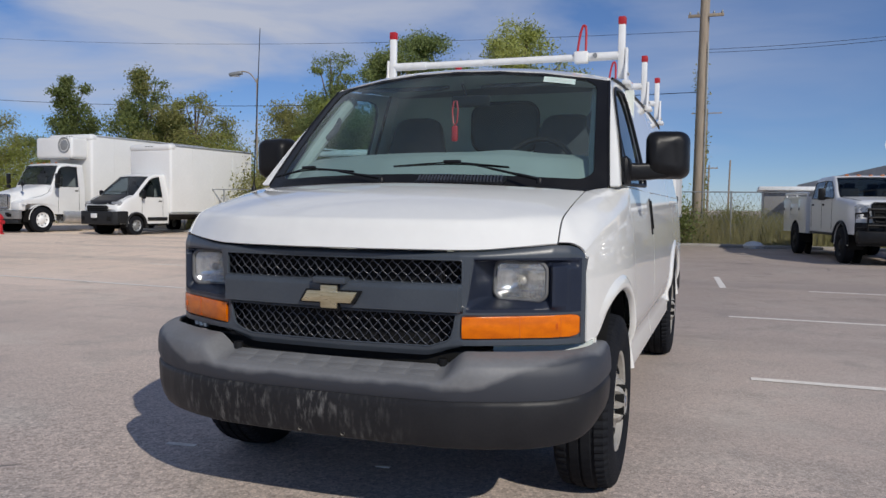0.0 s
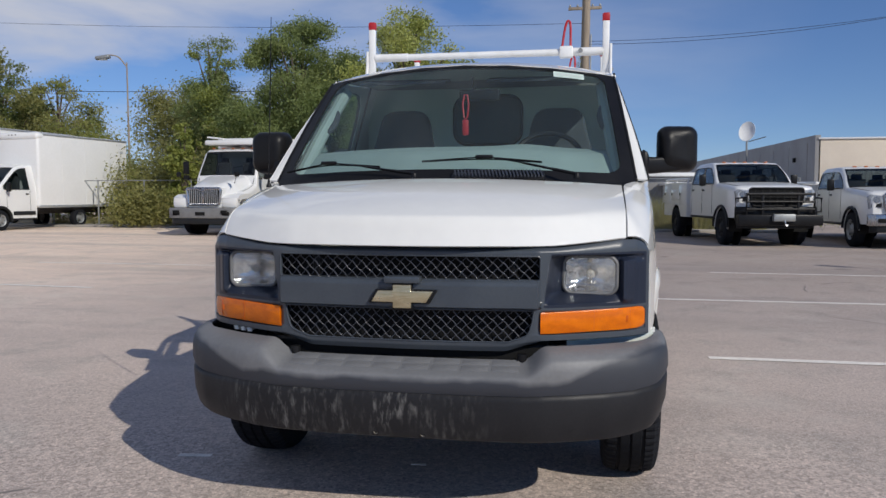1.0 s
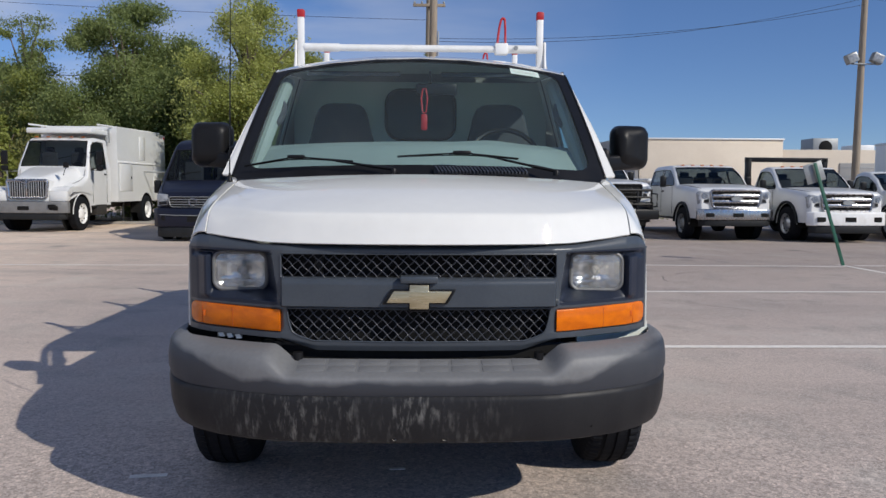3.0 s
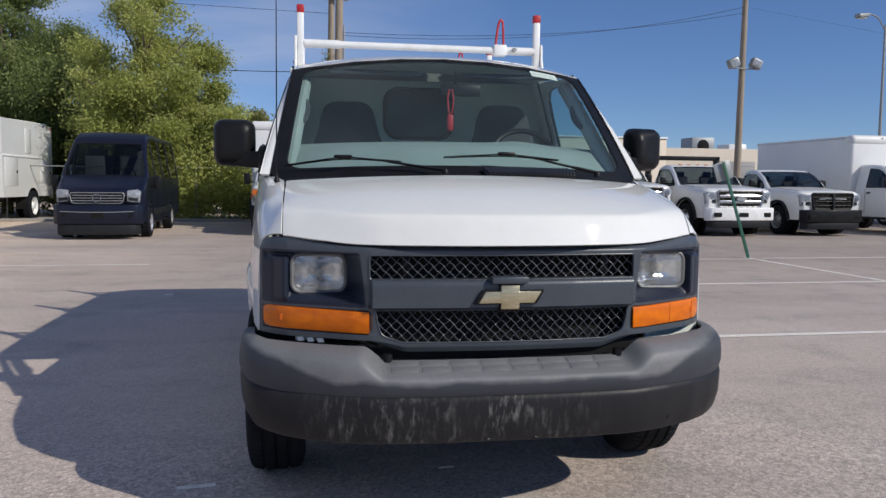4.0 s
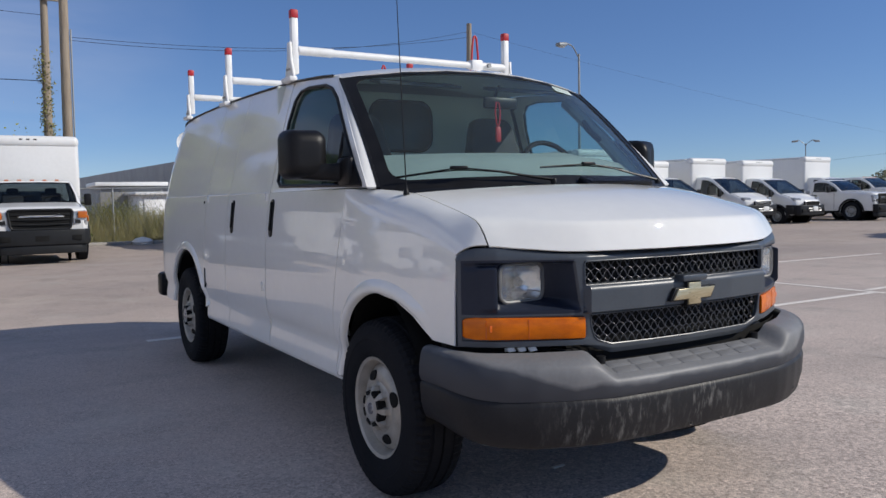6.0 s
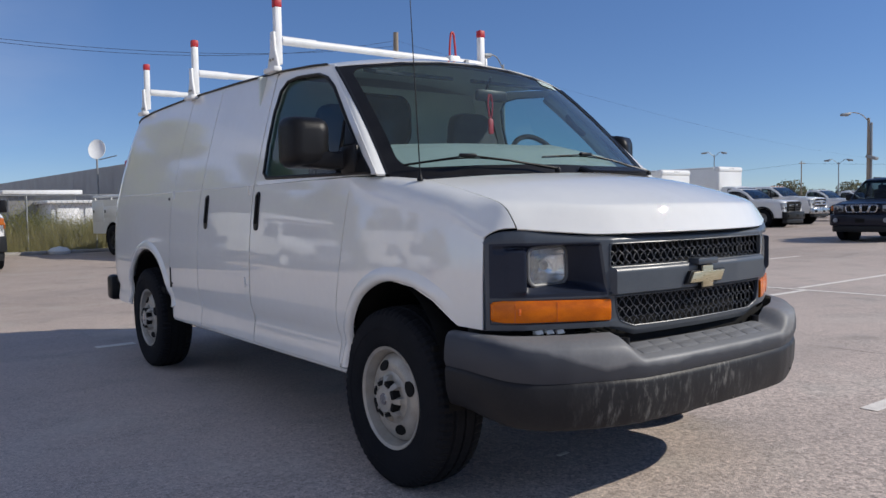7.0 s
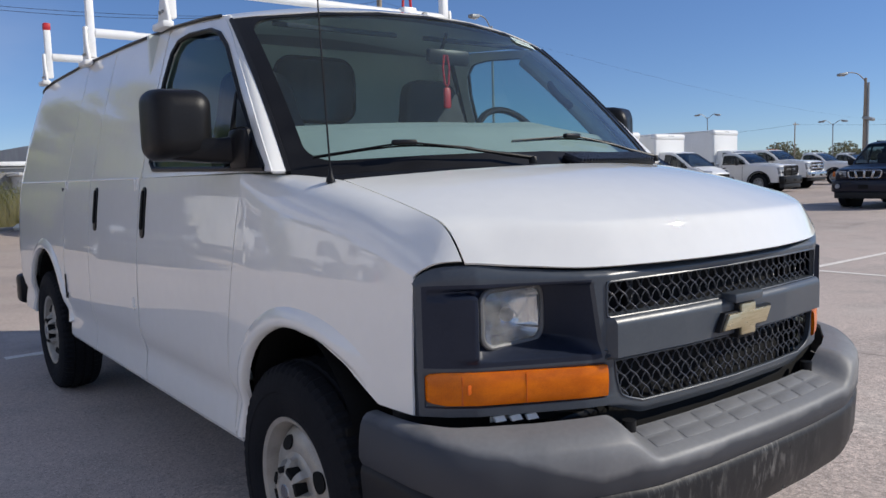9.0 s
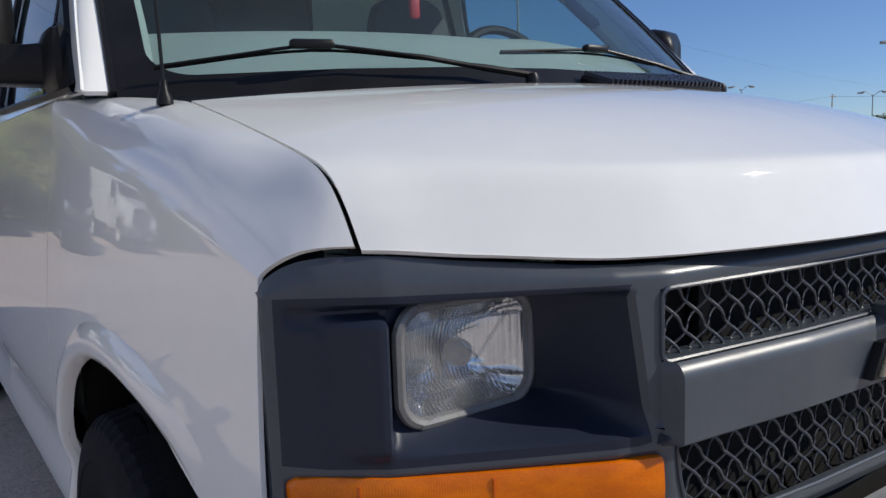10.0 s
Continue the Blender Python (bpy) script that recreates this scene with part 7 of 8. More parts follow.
def pickup(r, w=1.0, roof=1.98, crew=True, grille="chrome", guard=False, lift=0.0, chin="chrome", wheel="alu", rad=0.41, amber=False, markers=True):
    back = 2.75 if crew else 1.95
    L = lift
    prof = [(-1.02, 1.10 + L), (-1.01, 1.20 + L), (-0.97, 1.28 + L), (-0.84, 1.33 + L), (-0.3, 1.37 + L), (0.48, 1.43 + L), (0.80, 1.72 + L), (1.08, roof - 0.08 + L), (1.22, roof - 0.02 + L), (1.55, roof + L), (back - 0.30, roof - 0.015 + L), (back - 0.16, roof - 0.06 + L), (back, 1.46 + L)]
    cab(r, prof, w, 0.55 + L, 0.48, 1.10, 1.40 + L, ((0.66, 1.62), (1.72, back - 0.18)) if crew else ((0.66, back - 0.20),), rad, bow=0.07, rear=(back - 0.15, back - 0.02))
    bumper_bar(r, w * 0.99, -1.10, 0.66 + lift, 0.28 if chin == "chrome" else 0.34, chin, 0.2, "graphite")
    g = grille_panel(r, w * 0.62, -1.01, 0.84 + lift, 1.27 + lift, 2 if grille == "chrome" else 3, grille, grille, badge="galv" if grille == "chrome" else None, thick=0.52 if grille == "chrome" else 0.3, surround=0.06)
    lamp_pair(r, w * 0.81, -1.00, 1.08 + lift, w * 0.30, 0.34, (w * 0.97, 1.06 + lift, 0.03, 0.14) if amber else None)
    mirrors(r, w, 0.95, 1.50 + lift, 0.30, 0.2)
    if markers:
        marker_row(r, 1.25, roof + lift + 0.01, 0.55)
    for s in (-1, 1):
        truck_wheel(r, s * (w - 0.10), 0, rad, wheel)
        pts = [(s * (w + 0.012), (rad + 0.12) * math.cos(a), rad + (rad + 0.12) * math.sin(a)) for a in np.linspace(0.05, math.pi - 0.05, 13)]
        part("arch_trim", tube(pts, 0.04, 6), M["graphite"], r)
    if guard:
        q = part("grille_guard", tube([(-w * 0.80, -1.24, 0.55), (-w * 0.80, -1.26, 1.28), (w * 0.80, -1.26, 1.28), (w * 0.80, -1.24, 0.55)], 0.035, 8), M["black"], r, "black steel grille guard with a winch")
        for z in (0.92, 1.10):
            part("guard_bar", tube([(-w * 0.80, -1.26, z), (w * 0.80, -1.26, z)], 0.026, 8), M["black"], q)
        for x in (-0.42, 0.42):
            part("guard_post", box((x, -1.25, 0.92), (0.06, 0.05, 0.80), 0.012), M["black"], q)
        for s in (-1, 1):
            part("lamp_loop", tube([(s * w * 0.80, -1.24, 1.20), (s * w * 1.02, -1.12, 1.18), (s * w * 1.02, -1.12, 0.86), (s * w * 0.80, -1.24, 0.86)], 0.024, 8), M["black"], q)
        part("winch_bumper", box((0, -1.20, 0.66), (2.0 * w, 0.24, 0.26), 0.03), M["black"], q)
        wn_ = part("winch", box((0.05, -1.34, 0.72), (0.52, 0.16, 0.18), 0.03), M["galv"], q)
        part("winch_hook", tube([(0.05, -1.43, 0.66), (0.05, -1.45, 0.56), (0.09, -1.45, 0.52), (0.12, -1.44, 0.56)], 0.018, 6), M["alu"], wn_)


def service_bed(r, y0, y1, w=1.08, top=1.62, rear=4.0, rad=0.41, dual=False, rim="alu"):
    o = [(y0, 0.62), (y0, top), (y1, top), (y1, 0.62)] + [(rear + (rad + 0.09) * math.cos(a), max(0.62, rad + (rad + 0.09) * math.sin(a))) for a in np.linspace(0.35, math.pi - 0.35, 13)]
    b = part("service_bed", prism(o, lambda y, z: (-w, y, z), lambda y, z: (w, y, z)), M["white_far"], r, "white steel service bed with side lockers")
    arch_liner(r, w, rear, rad, rad + 0.09)
    for s in (-1, 1):
        for k, (a, c) in enumerate(((0.02, 0.30), (0.32, 0.66), (0.68, 0.98))):
            d = part("locker_door", box((s * (w + 0.008), lerp(y0, y1, (a + c) / 2), top - 0.36), (0.02, (c - a) * (y1 - y0), 0.58 if k != 1 else 0.32), 0.008), M["white_far"], b)
            part("locker_latch", box((s * (w + 0.024), lerp(y0, y1, c) - 0.10, top - 0.34), (0.02, 0.05, 0.08), 0.006), M["black"], d)
        truck_wheel(r, s * (w - 0.10), rear, rad, rim, dual)
        part("bed_rail", tube([(s * w * 0.95, y0, top + 0.10), (s * w * 0.95, y1, top + 0.10)], 0.035, 8), M["rack_white"], b)
        for y in (y0 + 0.1, (y0 + y1) / 2, y1 - 0.1):
            part("rail_post", tube([(s * w * 0.95, y, top), (s * w * 0.95, y, top + 0.1)], 0.02, 6), M["rack_white"], b)
    part("frame_rail", box((0, (y0 + y1) / 2 - 0.4, 0.72), (0.85, y1 - y0 + 1.2, 0.2), 0.02), M["dark_frame"], r)


def build_service_pickup(r):
    pickup(r, 1.0, 1.98, True, "black", True, 0.15, "black", "black", 0.43)
    service_bed(r, 2.85, 5.4, rear=4.0, rad=0.44, rim="black")


def build_ford_crew(r):
    pickup(r, 1.01, 1.96, True, "chrome", False, 0.02, "chrome", "galv", 0.42)
    service_bed(r, 2.85, 5.6, top=1.5, rear=4.3, rad=0.42)


def build_flatbed(r):
    pickup(r, 1.03, 2.0, False, "chrome", False, -0.06, "rack_white", "alu", 0.44)
    f = part("flatbed_deck", box((0, 4.2, 1.02), (2.4, 4.2, 0.14), 0.02), M["dark_frame"], r, "dark flatbed with a tall black headboard")
    for s in (-1, 1):
        part("headboard_post", box((s * 1.12, 2.12, 1.62), (0.14, 0.16, 1.2), 0.015), M["black"], f)
        truck_wheel(r, s * 0.98, 4.4, 0.44, "alu", True)
    part("headboard_beam", box((0, 2.12, 2.17), (2.4, 0.16, 0.13), 0.015), M["black"], f)


def build_ram(r, dark=True):
    pickup(r, 0.98, 1.94, False, "black", False, -0.11, "black", "galv", 0.41, markers=False)
    part("grille_bar", box((0, -1.06, 0.95), (0.08, 0.05, 0.40), 0.015), M["graphite"], r)
    for s in (-1, 1):
        truck_wheel(r, s * 0.9, 3.6, 0.41, "alu", True)
    part("bed", box((0, 3.5, 1.05), (2.0, 2.8, 0.62), 0.03), M["white_far"], r)


def build_ford_box(r):
    pickup(r, 1.0, 1.98, False, "graphite", False, -0.07, "graphite", "galv", 0.42, True)
    cargo_box(r, 1.16, 2.0, 5.1, 0.98, 3.05)
    for s in (-1, 1):
        truck_wheel(r, s * 0.95, 3.7, 0.42, "galv", True)
        part("turn_lamp", box((s * 0.85, -0.985, 1.08), (0.19, 0.08, 0.15), 0.012), M["amber_far"], r, "amber turn lamp")
    part("decal_bar", box((0.72, 1.985, 2.90), (0.30, 0.02, 0.03)), M["red"], r)


def build_express_box(r):
    cab(r, [(-0.99, 1.00), (-0.985, 1.06), (-0.93, 1.13), (-0.78, 1.18), (-0.10, 1.34), (0.10, 1.38), (0.48, 1.68), (0.80, 1.92), (0.98, 1.99), (1.25, 2.02), (1.76, 2.02)], 0.99, 0.48, 0.10, 0.84, 1.34, ((0.26, 1.32),), 0.38, bow=0.16)
    part("face", prism([(-0.93, 0.72), (0.93, 0.72), (0.93, 1.07), (-0.93, 1.07)], lambda x, z: (x, -1.0 + 0.17 * x * x, z), lambda x, z: (x, -0.8, z), 0.02), M["graphite"], r)
    grille_panel(r, 0.52, -1.0, 0.76, 1.05, 3, "graphite", "graphite")
    lamp_pair(r, 0.72, -0.99, 0.97, 0.20, 0.15)
    for s in (-1, 1):
        part("indicator", box((s * 0.74, -0.955, 0.80), (0.38, 0.14, 0.085), 0.015), M["amber_far"], r)
        truck_wheel(r, s * 0.90, 0, 0.38, "galv")
        truck_wheel(r, s * 0.90, 3.6, 0.38, "galv", True)
    bumper_bar(r, 1.0, -1.06, 0.56, 0.36, "graphite", 0.2)
    mirrors(r, 0.99, 0.30, 1.45, 0.26, 0.2)
    cargo_box(r, 1.18, 1.78, 6.6, 0.90, 2.90)


def build_transit(r):
    van_cab(r, False, 1.0, 1.96)
    grille_panel(r, 0.50, -0.99, 0.74, 1.00, 3, "chrome", "alu")
    cargo_box(r, 1.10, 1.62, 6.0, 0.82, 2.62)
    for s in (-1, 1):
        truck_wheel(r, s * 0.9, 3.6, 0.36, dual=True)


def build_suv(r):
    cab(r, [(-0.93, 0.94), (-0.92, 1.00), (-0.86, 1.07), (-0.68, 1.11), (0.40, 1.21), (0.74, 1.52), (1.06, 1.76), (1.22, 1.82), (1.6, 1.85), (3.2, 1.86), (3.5, 1.80), (3.75, 1.30)], 0.95, 0.42, 0.40, 1.08, 1.20, ((0.56, 1.50), (1.58, 2.42), (2.52, 3.35)), 0.39, (0.0, 2.85), "navy", 0.12)
    b = bumper_bar(r, 0.93, -0.98, 0.62, 0.32, "navy", 0.2, "graphite")
    g = grille_panel(r, 0.42, -0.97, 0.84, 1.04, 0, "chrome", "chrome")
    for x in (-0.22, 0.0, 0.22):
        part("grille_bar", box((x, -1.01, 0.94), (0.07, 0.03, 0.20), 0.01, Matrix.Rotation(0.3 * (x > 0) - 0.3 * (x < 0), 4, "Y")), M["chrome"], g)
    lamp_pair(r, 0.70, -0.88, 0.95, 0.34, 0.20, (0.90, 0.95, 0.08, 0.14))
    mirrors(r, 0.95, 0.72, 1.28, 0.18, 0.12, 0.2)
    for s in (-1, 1):
        truck_wheel(r, s * 0.865, 0, 0.39, "alu")
        truck_wheel(r, s * 0.865, 2.85, 0.39, "alu")
        part("fog_lamp", lathe([(0, 0), (0, 0.06), (0.02, 0.07)], (s * 0.68, -1.085, 0.62), "y", 14), M["bright"], b)
        part("roof_bar", tube([(s * 0.68, 1.5, 1.87), (s * 0.68, 3.4, 1.87)], 0.02, 6), M["black"], r)


truck("refrigerated_truck", "white refrigerated box truck with a rounded cooling unit", "truck", -25.15, 22.4, -4, build_reefer)
truck("box_truck", "white box truck with a black-hooded short-nosed cab", "truck", -20.6, 22.6, -6, lambda r: build_promaster(r, True, 3.55, 4.9))
truck("utility_truck", "tall white utility truck with lockers and chrome grille", "truck", -11.05, 21.9, -1, build_utility_international)
truck("passenger_van", "dark navy high-roof passenger van with chrome grille bars", "van", -5.43, 18.2, 2, build_sprinter)
truck("box_truck", "white box truck with amber lamps and grey bumper", "truck", -1.14, 19.5, 0, build_ford_box)
truck("service_truck", "white crew-cab service truck with a black grille guard", "truck", 4.93, 19.55, 9, build_service_pickup)
truck("pickup_truck", "white crew-cab pickup with chrome grille and service bed", "truck", 7.95, 19.15, 2, build_ford_crew)
truck("flatbed_truck", "white flatbed truck with chrome grille and black headboard", "truck", 10.55, 18.65, 2, build_flatbed)
truck("pickup_truck", "white pickup truck with a black-covered lower nose", "truck", 13.3, 18.7, 2, build_ram)
truck("box_truck", "white cutaway-van box truck with amber indicators", "truck", 16.7, 18.1, 2, build_express_box)
truck("box_truck", "white box truck with a silver-barred short nose", "truck", 20.75, 19.9, 2, build_transit)
pm = truck("box_truck", "white box truck with a dark plastic front bumper", "truck", 24.15, 19.9, 2, lambda r: build_promaster(r, False, 2.76, 4.4))
copy_thing(pm, pose(27.3, 19.9, -0.06, 0, 0, 2))
truck("box_truck", "long white box truck with a dark plastic front bumper", "truck", 32.4, 20.4, 3, lambda r: build_promaster(r, False, 2.95, 7.0))
ram = truck("pickup_truck", "white pickup truck with a black-covered lower nose", "truck", 31.7, 19.4, 3, build_ram)
truck("pickup_truck", "white crew-cab pickup with a chrome grille", "truck", 36.4, 20.6, 3, build_ford_crew)
copy_thing(ram, pose(43.5, 21.8, 0, 0, 0, 4))
copy_thing(ram, pose(52.0, 24.0, 0, 0, 0, 6))
truck("sport_utility_vehicle", "dark navy sport utility vehicle with bright grille", "car", 20.95, 9.95, -88, build_suv)

# ---- trees, hedges, weeds ----
def leaf_material(name, a, b):
    m = surf(name, a, b, 1.1, 0.62, fine=0.5)
    p = m.node_tree.nodes["Principled BSDF"]
    n, l = m.node_tree.nodes, m.node_tree.links
    tr, mix, out = n.new("ShaderNodeBsdfTranslucent"), n.new("ShaderNodeMixShader"), n["Material Output"]
    l.new(p.inputs["Base Color"].links[0].from_socket, tr.inputs["Color"])
    mix.inputs["Fac"].default_value = 0.48
    l.new(p.outputs["BSDF"], mix.inputs[1])
    l.new(tr.outputs["BSDF"], mix.inputs[2])
    l.new(mix.outputs["Shader"], out.inputs["Surface"])
    return m


M["leaf"] = leaf_material("green_leaves", (0.340, 0.385, 0.088), (0.500, 0.510, 0.175))
M["leaf_mid"] = leaf_material("deep_green_leaves", (0.160, 0.215, 0.062), (0.290, 0.335, 0.125))
M["leaf_dark"] = leaf_material("dark_green_leaves", (0.120, 0.165, 0.048), (0.210, 0.240, 0.076))
M["leaf_olive"] = leaf_material("olive_leaves", (0.350, 0.325, 0.115), (0.220, 0.235, 0.075))
M["leaf_yellow"] = leaf_material("yellowing_leaves", (0.330, 0.345, 0.080), (0.225, 0.275, 0.062))
# dull brown-green, with the haze of distance put into the leaf colour
M["leaf_far"] = leaf_material("haze_dulled_leaves", (0.215, 0.205, 0.125), (0.150, 0.155, 0.100))
M["grass"] = leaf_material("dry_weeds", (0.46, 0.41, 0.23), (0.24, 0.25, 0.10))


def leaf_cloud(lumps, count, size, rng, stray=0.30):
    """Small two-sided leaves strewn through lumps (centre, radii), thicker towards their skins."""
    w = np.array([r[0] * r[1] * r[2] for _, r in lumps]) ** 0.8
    pick = rng.choice(len(lumps), count, p=w / w.sum())
    c, r = np.array([q[0] for q in lumps])[pick], np.array([q[1] for q in lumps])[pick]

    def unit(x):
        return x / np.linalg.norm(x, axis=1, keepdims=True)
    d = unit(rng.normal(size=(count, 3)))
    k = rng.uniform(0.15, 1.0, (count, 1)) ** 0.42
    o = c + d * r * k * (1 + stray * rng.normal(size=(count, 1)))
    keep = o[:, 2] > 0.05
    o, n = o[keep], int(keep.sum())
    a = unit(rng.normal(size=(n, 3)))
    b = unit(np.cross(a, rng.normal(size=(n, 3))))
    s = size * rng.uniform(0.6, 1.35, (n, 1))
    v = np.stack([o - a * s * 0.5, o + b * s * 0.30, o + a * s * 0.5, o - b * s * 0.30], 1).reshape(-1, 3)
    return v.tolist(), np.arange(4 * n).reshape(-1, 4).tolist()


def leaf_part(name, parent, v, f, mat, label=""):
    me = bpy.data.meshes.new(name)
    me.from_pydata(v, [], f)
    me.materials.append(mat)
    ob = new(name, me)
    if parent:
        ob.parent = parent
        ob.matrix_parent_inverse = parent.matrix_basis.inverted()
    if label:
        ob["label"] = label
    return ob


def tree(x, y, h, spread, seed, mat="leaf", label="", count=9000, size=0.26, bare=0.22, slim=1.0, lumps_n=16, mat2=None):
    """A tapered trunk, forked limbs and a crown of many leaves with gaps."""
    rng = np.random.default_rng(seed)
    root = empty("tree", (x, y, 0), label or "leafy green tree standing behind the fence", "tree", "trees behind the fence")
    bm = bmesh.new()
    lean = rng.normal(size=2) * 0.3
    trunk = bend([(x, y, 0), (x + lean[0] * 0.3, y + lean[1] * 0.3, h * 0.25), (x + lean[0], y + lean[1], h * 0.55), (x + lean[0] * 1.2, y + lean[1], h * 0.88)], 4)
    r0 = 0.028 * h
    add_tube(bm, trunk, [lerp(r0, r0 * 0.18, i / (len(trunk) - 1)) for i in range(len(trunk))], 8)
    part("trunk", bm, M["bark"], root)
    lumps = []
    lumps_n = int(lumps_n * 2.6)
    # a close core along the trunk, then uneven clumps round it
    for k in range(9):
        t = (k + 0.5) / 9
        g = math.sin(math.pi * min(1.0, 0.18 + 0.84 * t) ** 0.8) ** 0.7
        q = spread * g * rng.uniform(0.58, 0.78)
        lumps.append(((x + lean[0] * t + rng.normal() * 0.15 * spread, y + lean[1] * t + rng.normal() * 0.15 * spread, h * lerp(bare + 0.08, 0.86, t)), (q, q, h * 0.095)))
    for k in range(lumps_n):
        a = 2.4 * k + rng.uniform(-0.9, 0.9)
        t = min(1.0, max(0.0, (k + 0.6) / lumps_n + rng.normal() * 0.05))
        z = h * lerp(bare + 0.05, 0.95, t)
        girth = math.sin(math.pi * (0.18 + 0.74 * t) ** 0.8) ** 0.7
        rr = spread * girth * rng.uniform(0.15, 1.0) ** 0.6
        c = (x + lean[0] * t + math.cos(a) * rr, y + lean[1] * t + math.sin(a) * rr, z)
        q = spread * rng.uniform(0.11, 0.26) * (0.7 + 0.4 * girth)
        lumps.append((c, (q * slim * rng.uniform(0.8, 1.4), q * slim * rng.uniform(0.8, 1.4), q * rng.uniform(0.6, 1.1))))
        if k % 2:
            continue
        st = trunk[min(len(trunk) - 1, int(len(trunk) * max(0.15, t * 0.75)))]
        bm = bmesh.new()
        mid = (Vector(c) + st) / 2 + Vector((0, 0, 0.10 * h * rng.uniform(-0.3, 0.6)))
        add_tube(bm, [st, mid, Vector(c)], [r0 * 0.34, r0 * 0.2, r0 * 0.07], 5)
        part("limb", bm, M["bark"], root)
    v, f = leaf_cloud(lumps, int(count * 5.2), size * 0.47, rng)
    leaf_part("crown", root, v, f, M[mat])
    v, f = leaf_cloud([lumps[i] for i in range(9, len(lumps), 3)], int(count * 1.3), size * 0.47, rng)
    leaf_part("crown_highlights", root, v, f, M[mat2 or "leaf_yellow"], "younger yellow-green leaves")
    return root


def hedge(x0, x1, y, h, depth, seed, mat, count, label, kind="stuff", size=0.17, name="hedge"):
    rng = np.random.default_rng(seed)
    lumps = []
    n = max(3, int(abs(x1 - x0) / 0.7))
    for k in range(n):
        x = lerp(x0, x1, (k + rng.uniform(0, 1)) / n)
        hh = h * rng.uniform(0.55, 1.1)
        lumps.append(((x, y + rng.normal() * depth * 0.3, hh * 0.5), (0.8 * rng.uniform(0.7, 1.3), depth * 0.6, hh * 0.55)))
    v, f = leaf_cloud(lumps, int(count * 2.4), size * 0.62, rng)
    return tagged(leaf_part(name, None, v, f, M[mat]), label, "plants", kind=kind)


tree(-12.6, 32.4, 9.0, 3.6, 3, "leaf_mid", "tall green poplar behind the fence", 24000, 0.21, 0.12, lumps_n=26, mat2="leaf_mid")
tree(-17.0, 33.5, 9.0, 2.0, 4, "leaf_mid", "tall thin green tree with pale leaves", 8000, 0.21, 0.15, lumps_n=14)
tree(-6.1, 28.6, 8.4, 3.0, 5, "leaf", "bright green leafy tree behind a parked van", 20000, 0.20, 0.05, lumps_n=26)
tree(-4.9, 28.6, 5.2, 2.2, 6, "leaf", "low bright green leafy tree behind a parked van", 12000, 0.19, 0.02, lumps_n=18)
tree(-10.6, 32.4, 6.8, 2.6, 7, "leaf_dark", "dark shaded tree in the middle of the tree row", 8000, 0.24, 0.05)
tree(-20.8, 40.0, 7.6, 4.6, 8, "leaf_olive", "low spreading olive tree behind the hedge", 9000, 0.28, 0.05, mat2="leaf_olive")
tree(-37.2, 37.0, 9.0, 2.4, 9, "leaf_dark", "dark compact tree far behind the trucks", 7000, 0.30, 0.05, mat2="leaf_dark")
tree(-31.1, 37.0, 9.3, 2.8, 10, "leaf_dark", "thin-topped olive tree behind a box truck", 7000, 0.28, 0.05, mat2="leaf_olive")
tree(-28.4, 37.0, 8.0, 3.4, 11, "leaf_olive", "yellowing round tree behind a box truck", 7000, 0.28, 0.05)
tree(-41.5, 34.0, 7.0, 3.2, 12, "leaf_olive", "yellowing shrub beside a refrigerated truck", 5000, 0.28, 0.02)
tree(-4.3, 34.0, 4.4, 2.4, 13, "leaf_olive", "low shaded tree behind the hedge", 6000, 0.26, 0.05, mat2="leaf_olive")
tree(-14.9, 26.6, 4.3, 0.8, 14, "leaf_yellow", "young yellow-green sapling beside the fence", 1500, 0.30, 0.08, lumps_n=9)
hedge(-21.0, -13.6, 28.6, 3.9, 1.6, 20, "leaf_olive", 9000, "dense olive hedge grown through a chain-link fence")
hedge(-16.9, -15.3, 25.8, 2.2, 0.9, 25, "leaf_olive", 3000, "tangled olive shrubs in front of a chain-link fence")
hedge(-40.0, -21.0, 33.0, 5.2, 1.8, 21, "leaf_yellow", 14000, "yellow-green shrubs behind the parked trucks")
hedge(-13.6, -7.0, 30.6, 2.9, 1.4, 22, "leaf_dark", 6000, "dark green hedge grown through a chain-link fence")
hedge(-7.0, -0.2, 26.9, 2.9, 1.6, 23, "leaf", 12000, "bright green hedge grown over a chain-link fence")
hedge(-2.4, -0.4, 26.2, 1.5, 0.9, 24, "leaf_dark", 2500, "dark green shrubs at the hedge's foot")


def weeds(x0, x1, y0, y1, h, count, seed, label):
    """Upright dry stalks and blades."""
    rng = np.random.default_rng(seed)
    v, f = [], []
    for _ in range(count):
        x, y = rng.uniform(x0, x1), rng.uniform(y0, y1)
        hh = h * rng.uniform(0.3, 1.0)
        dx, dy = rng.normal(size=2) * 0.30 * hh
        w = rng.uniform(0.003, 0.011)
        n0 = len(v)
        v += [(x - w, y, 0), (x + w, y, 0), (x + dx * 0.5 + w, y + dy * 0.5, hh * 0.6), (x + dx * 0.5 - w, y + dy * 0.5, hh * 0.6), (x + dx, y + dy, hh)]
        f += [(n0, n0 + 1, n0 + 2, n0 + 3), (n0 + 3, n0 + 2, n0 + 4)]
    return tagged(leaf_part("weeds", None, v, f, M["grass"]), label, "plants", kind="stuff")


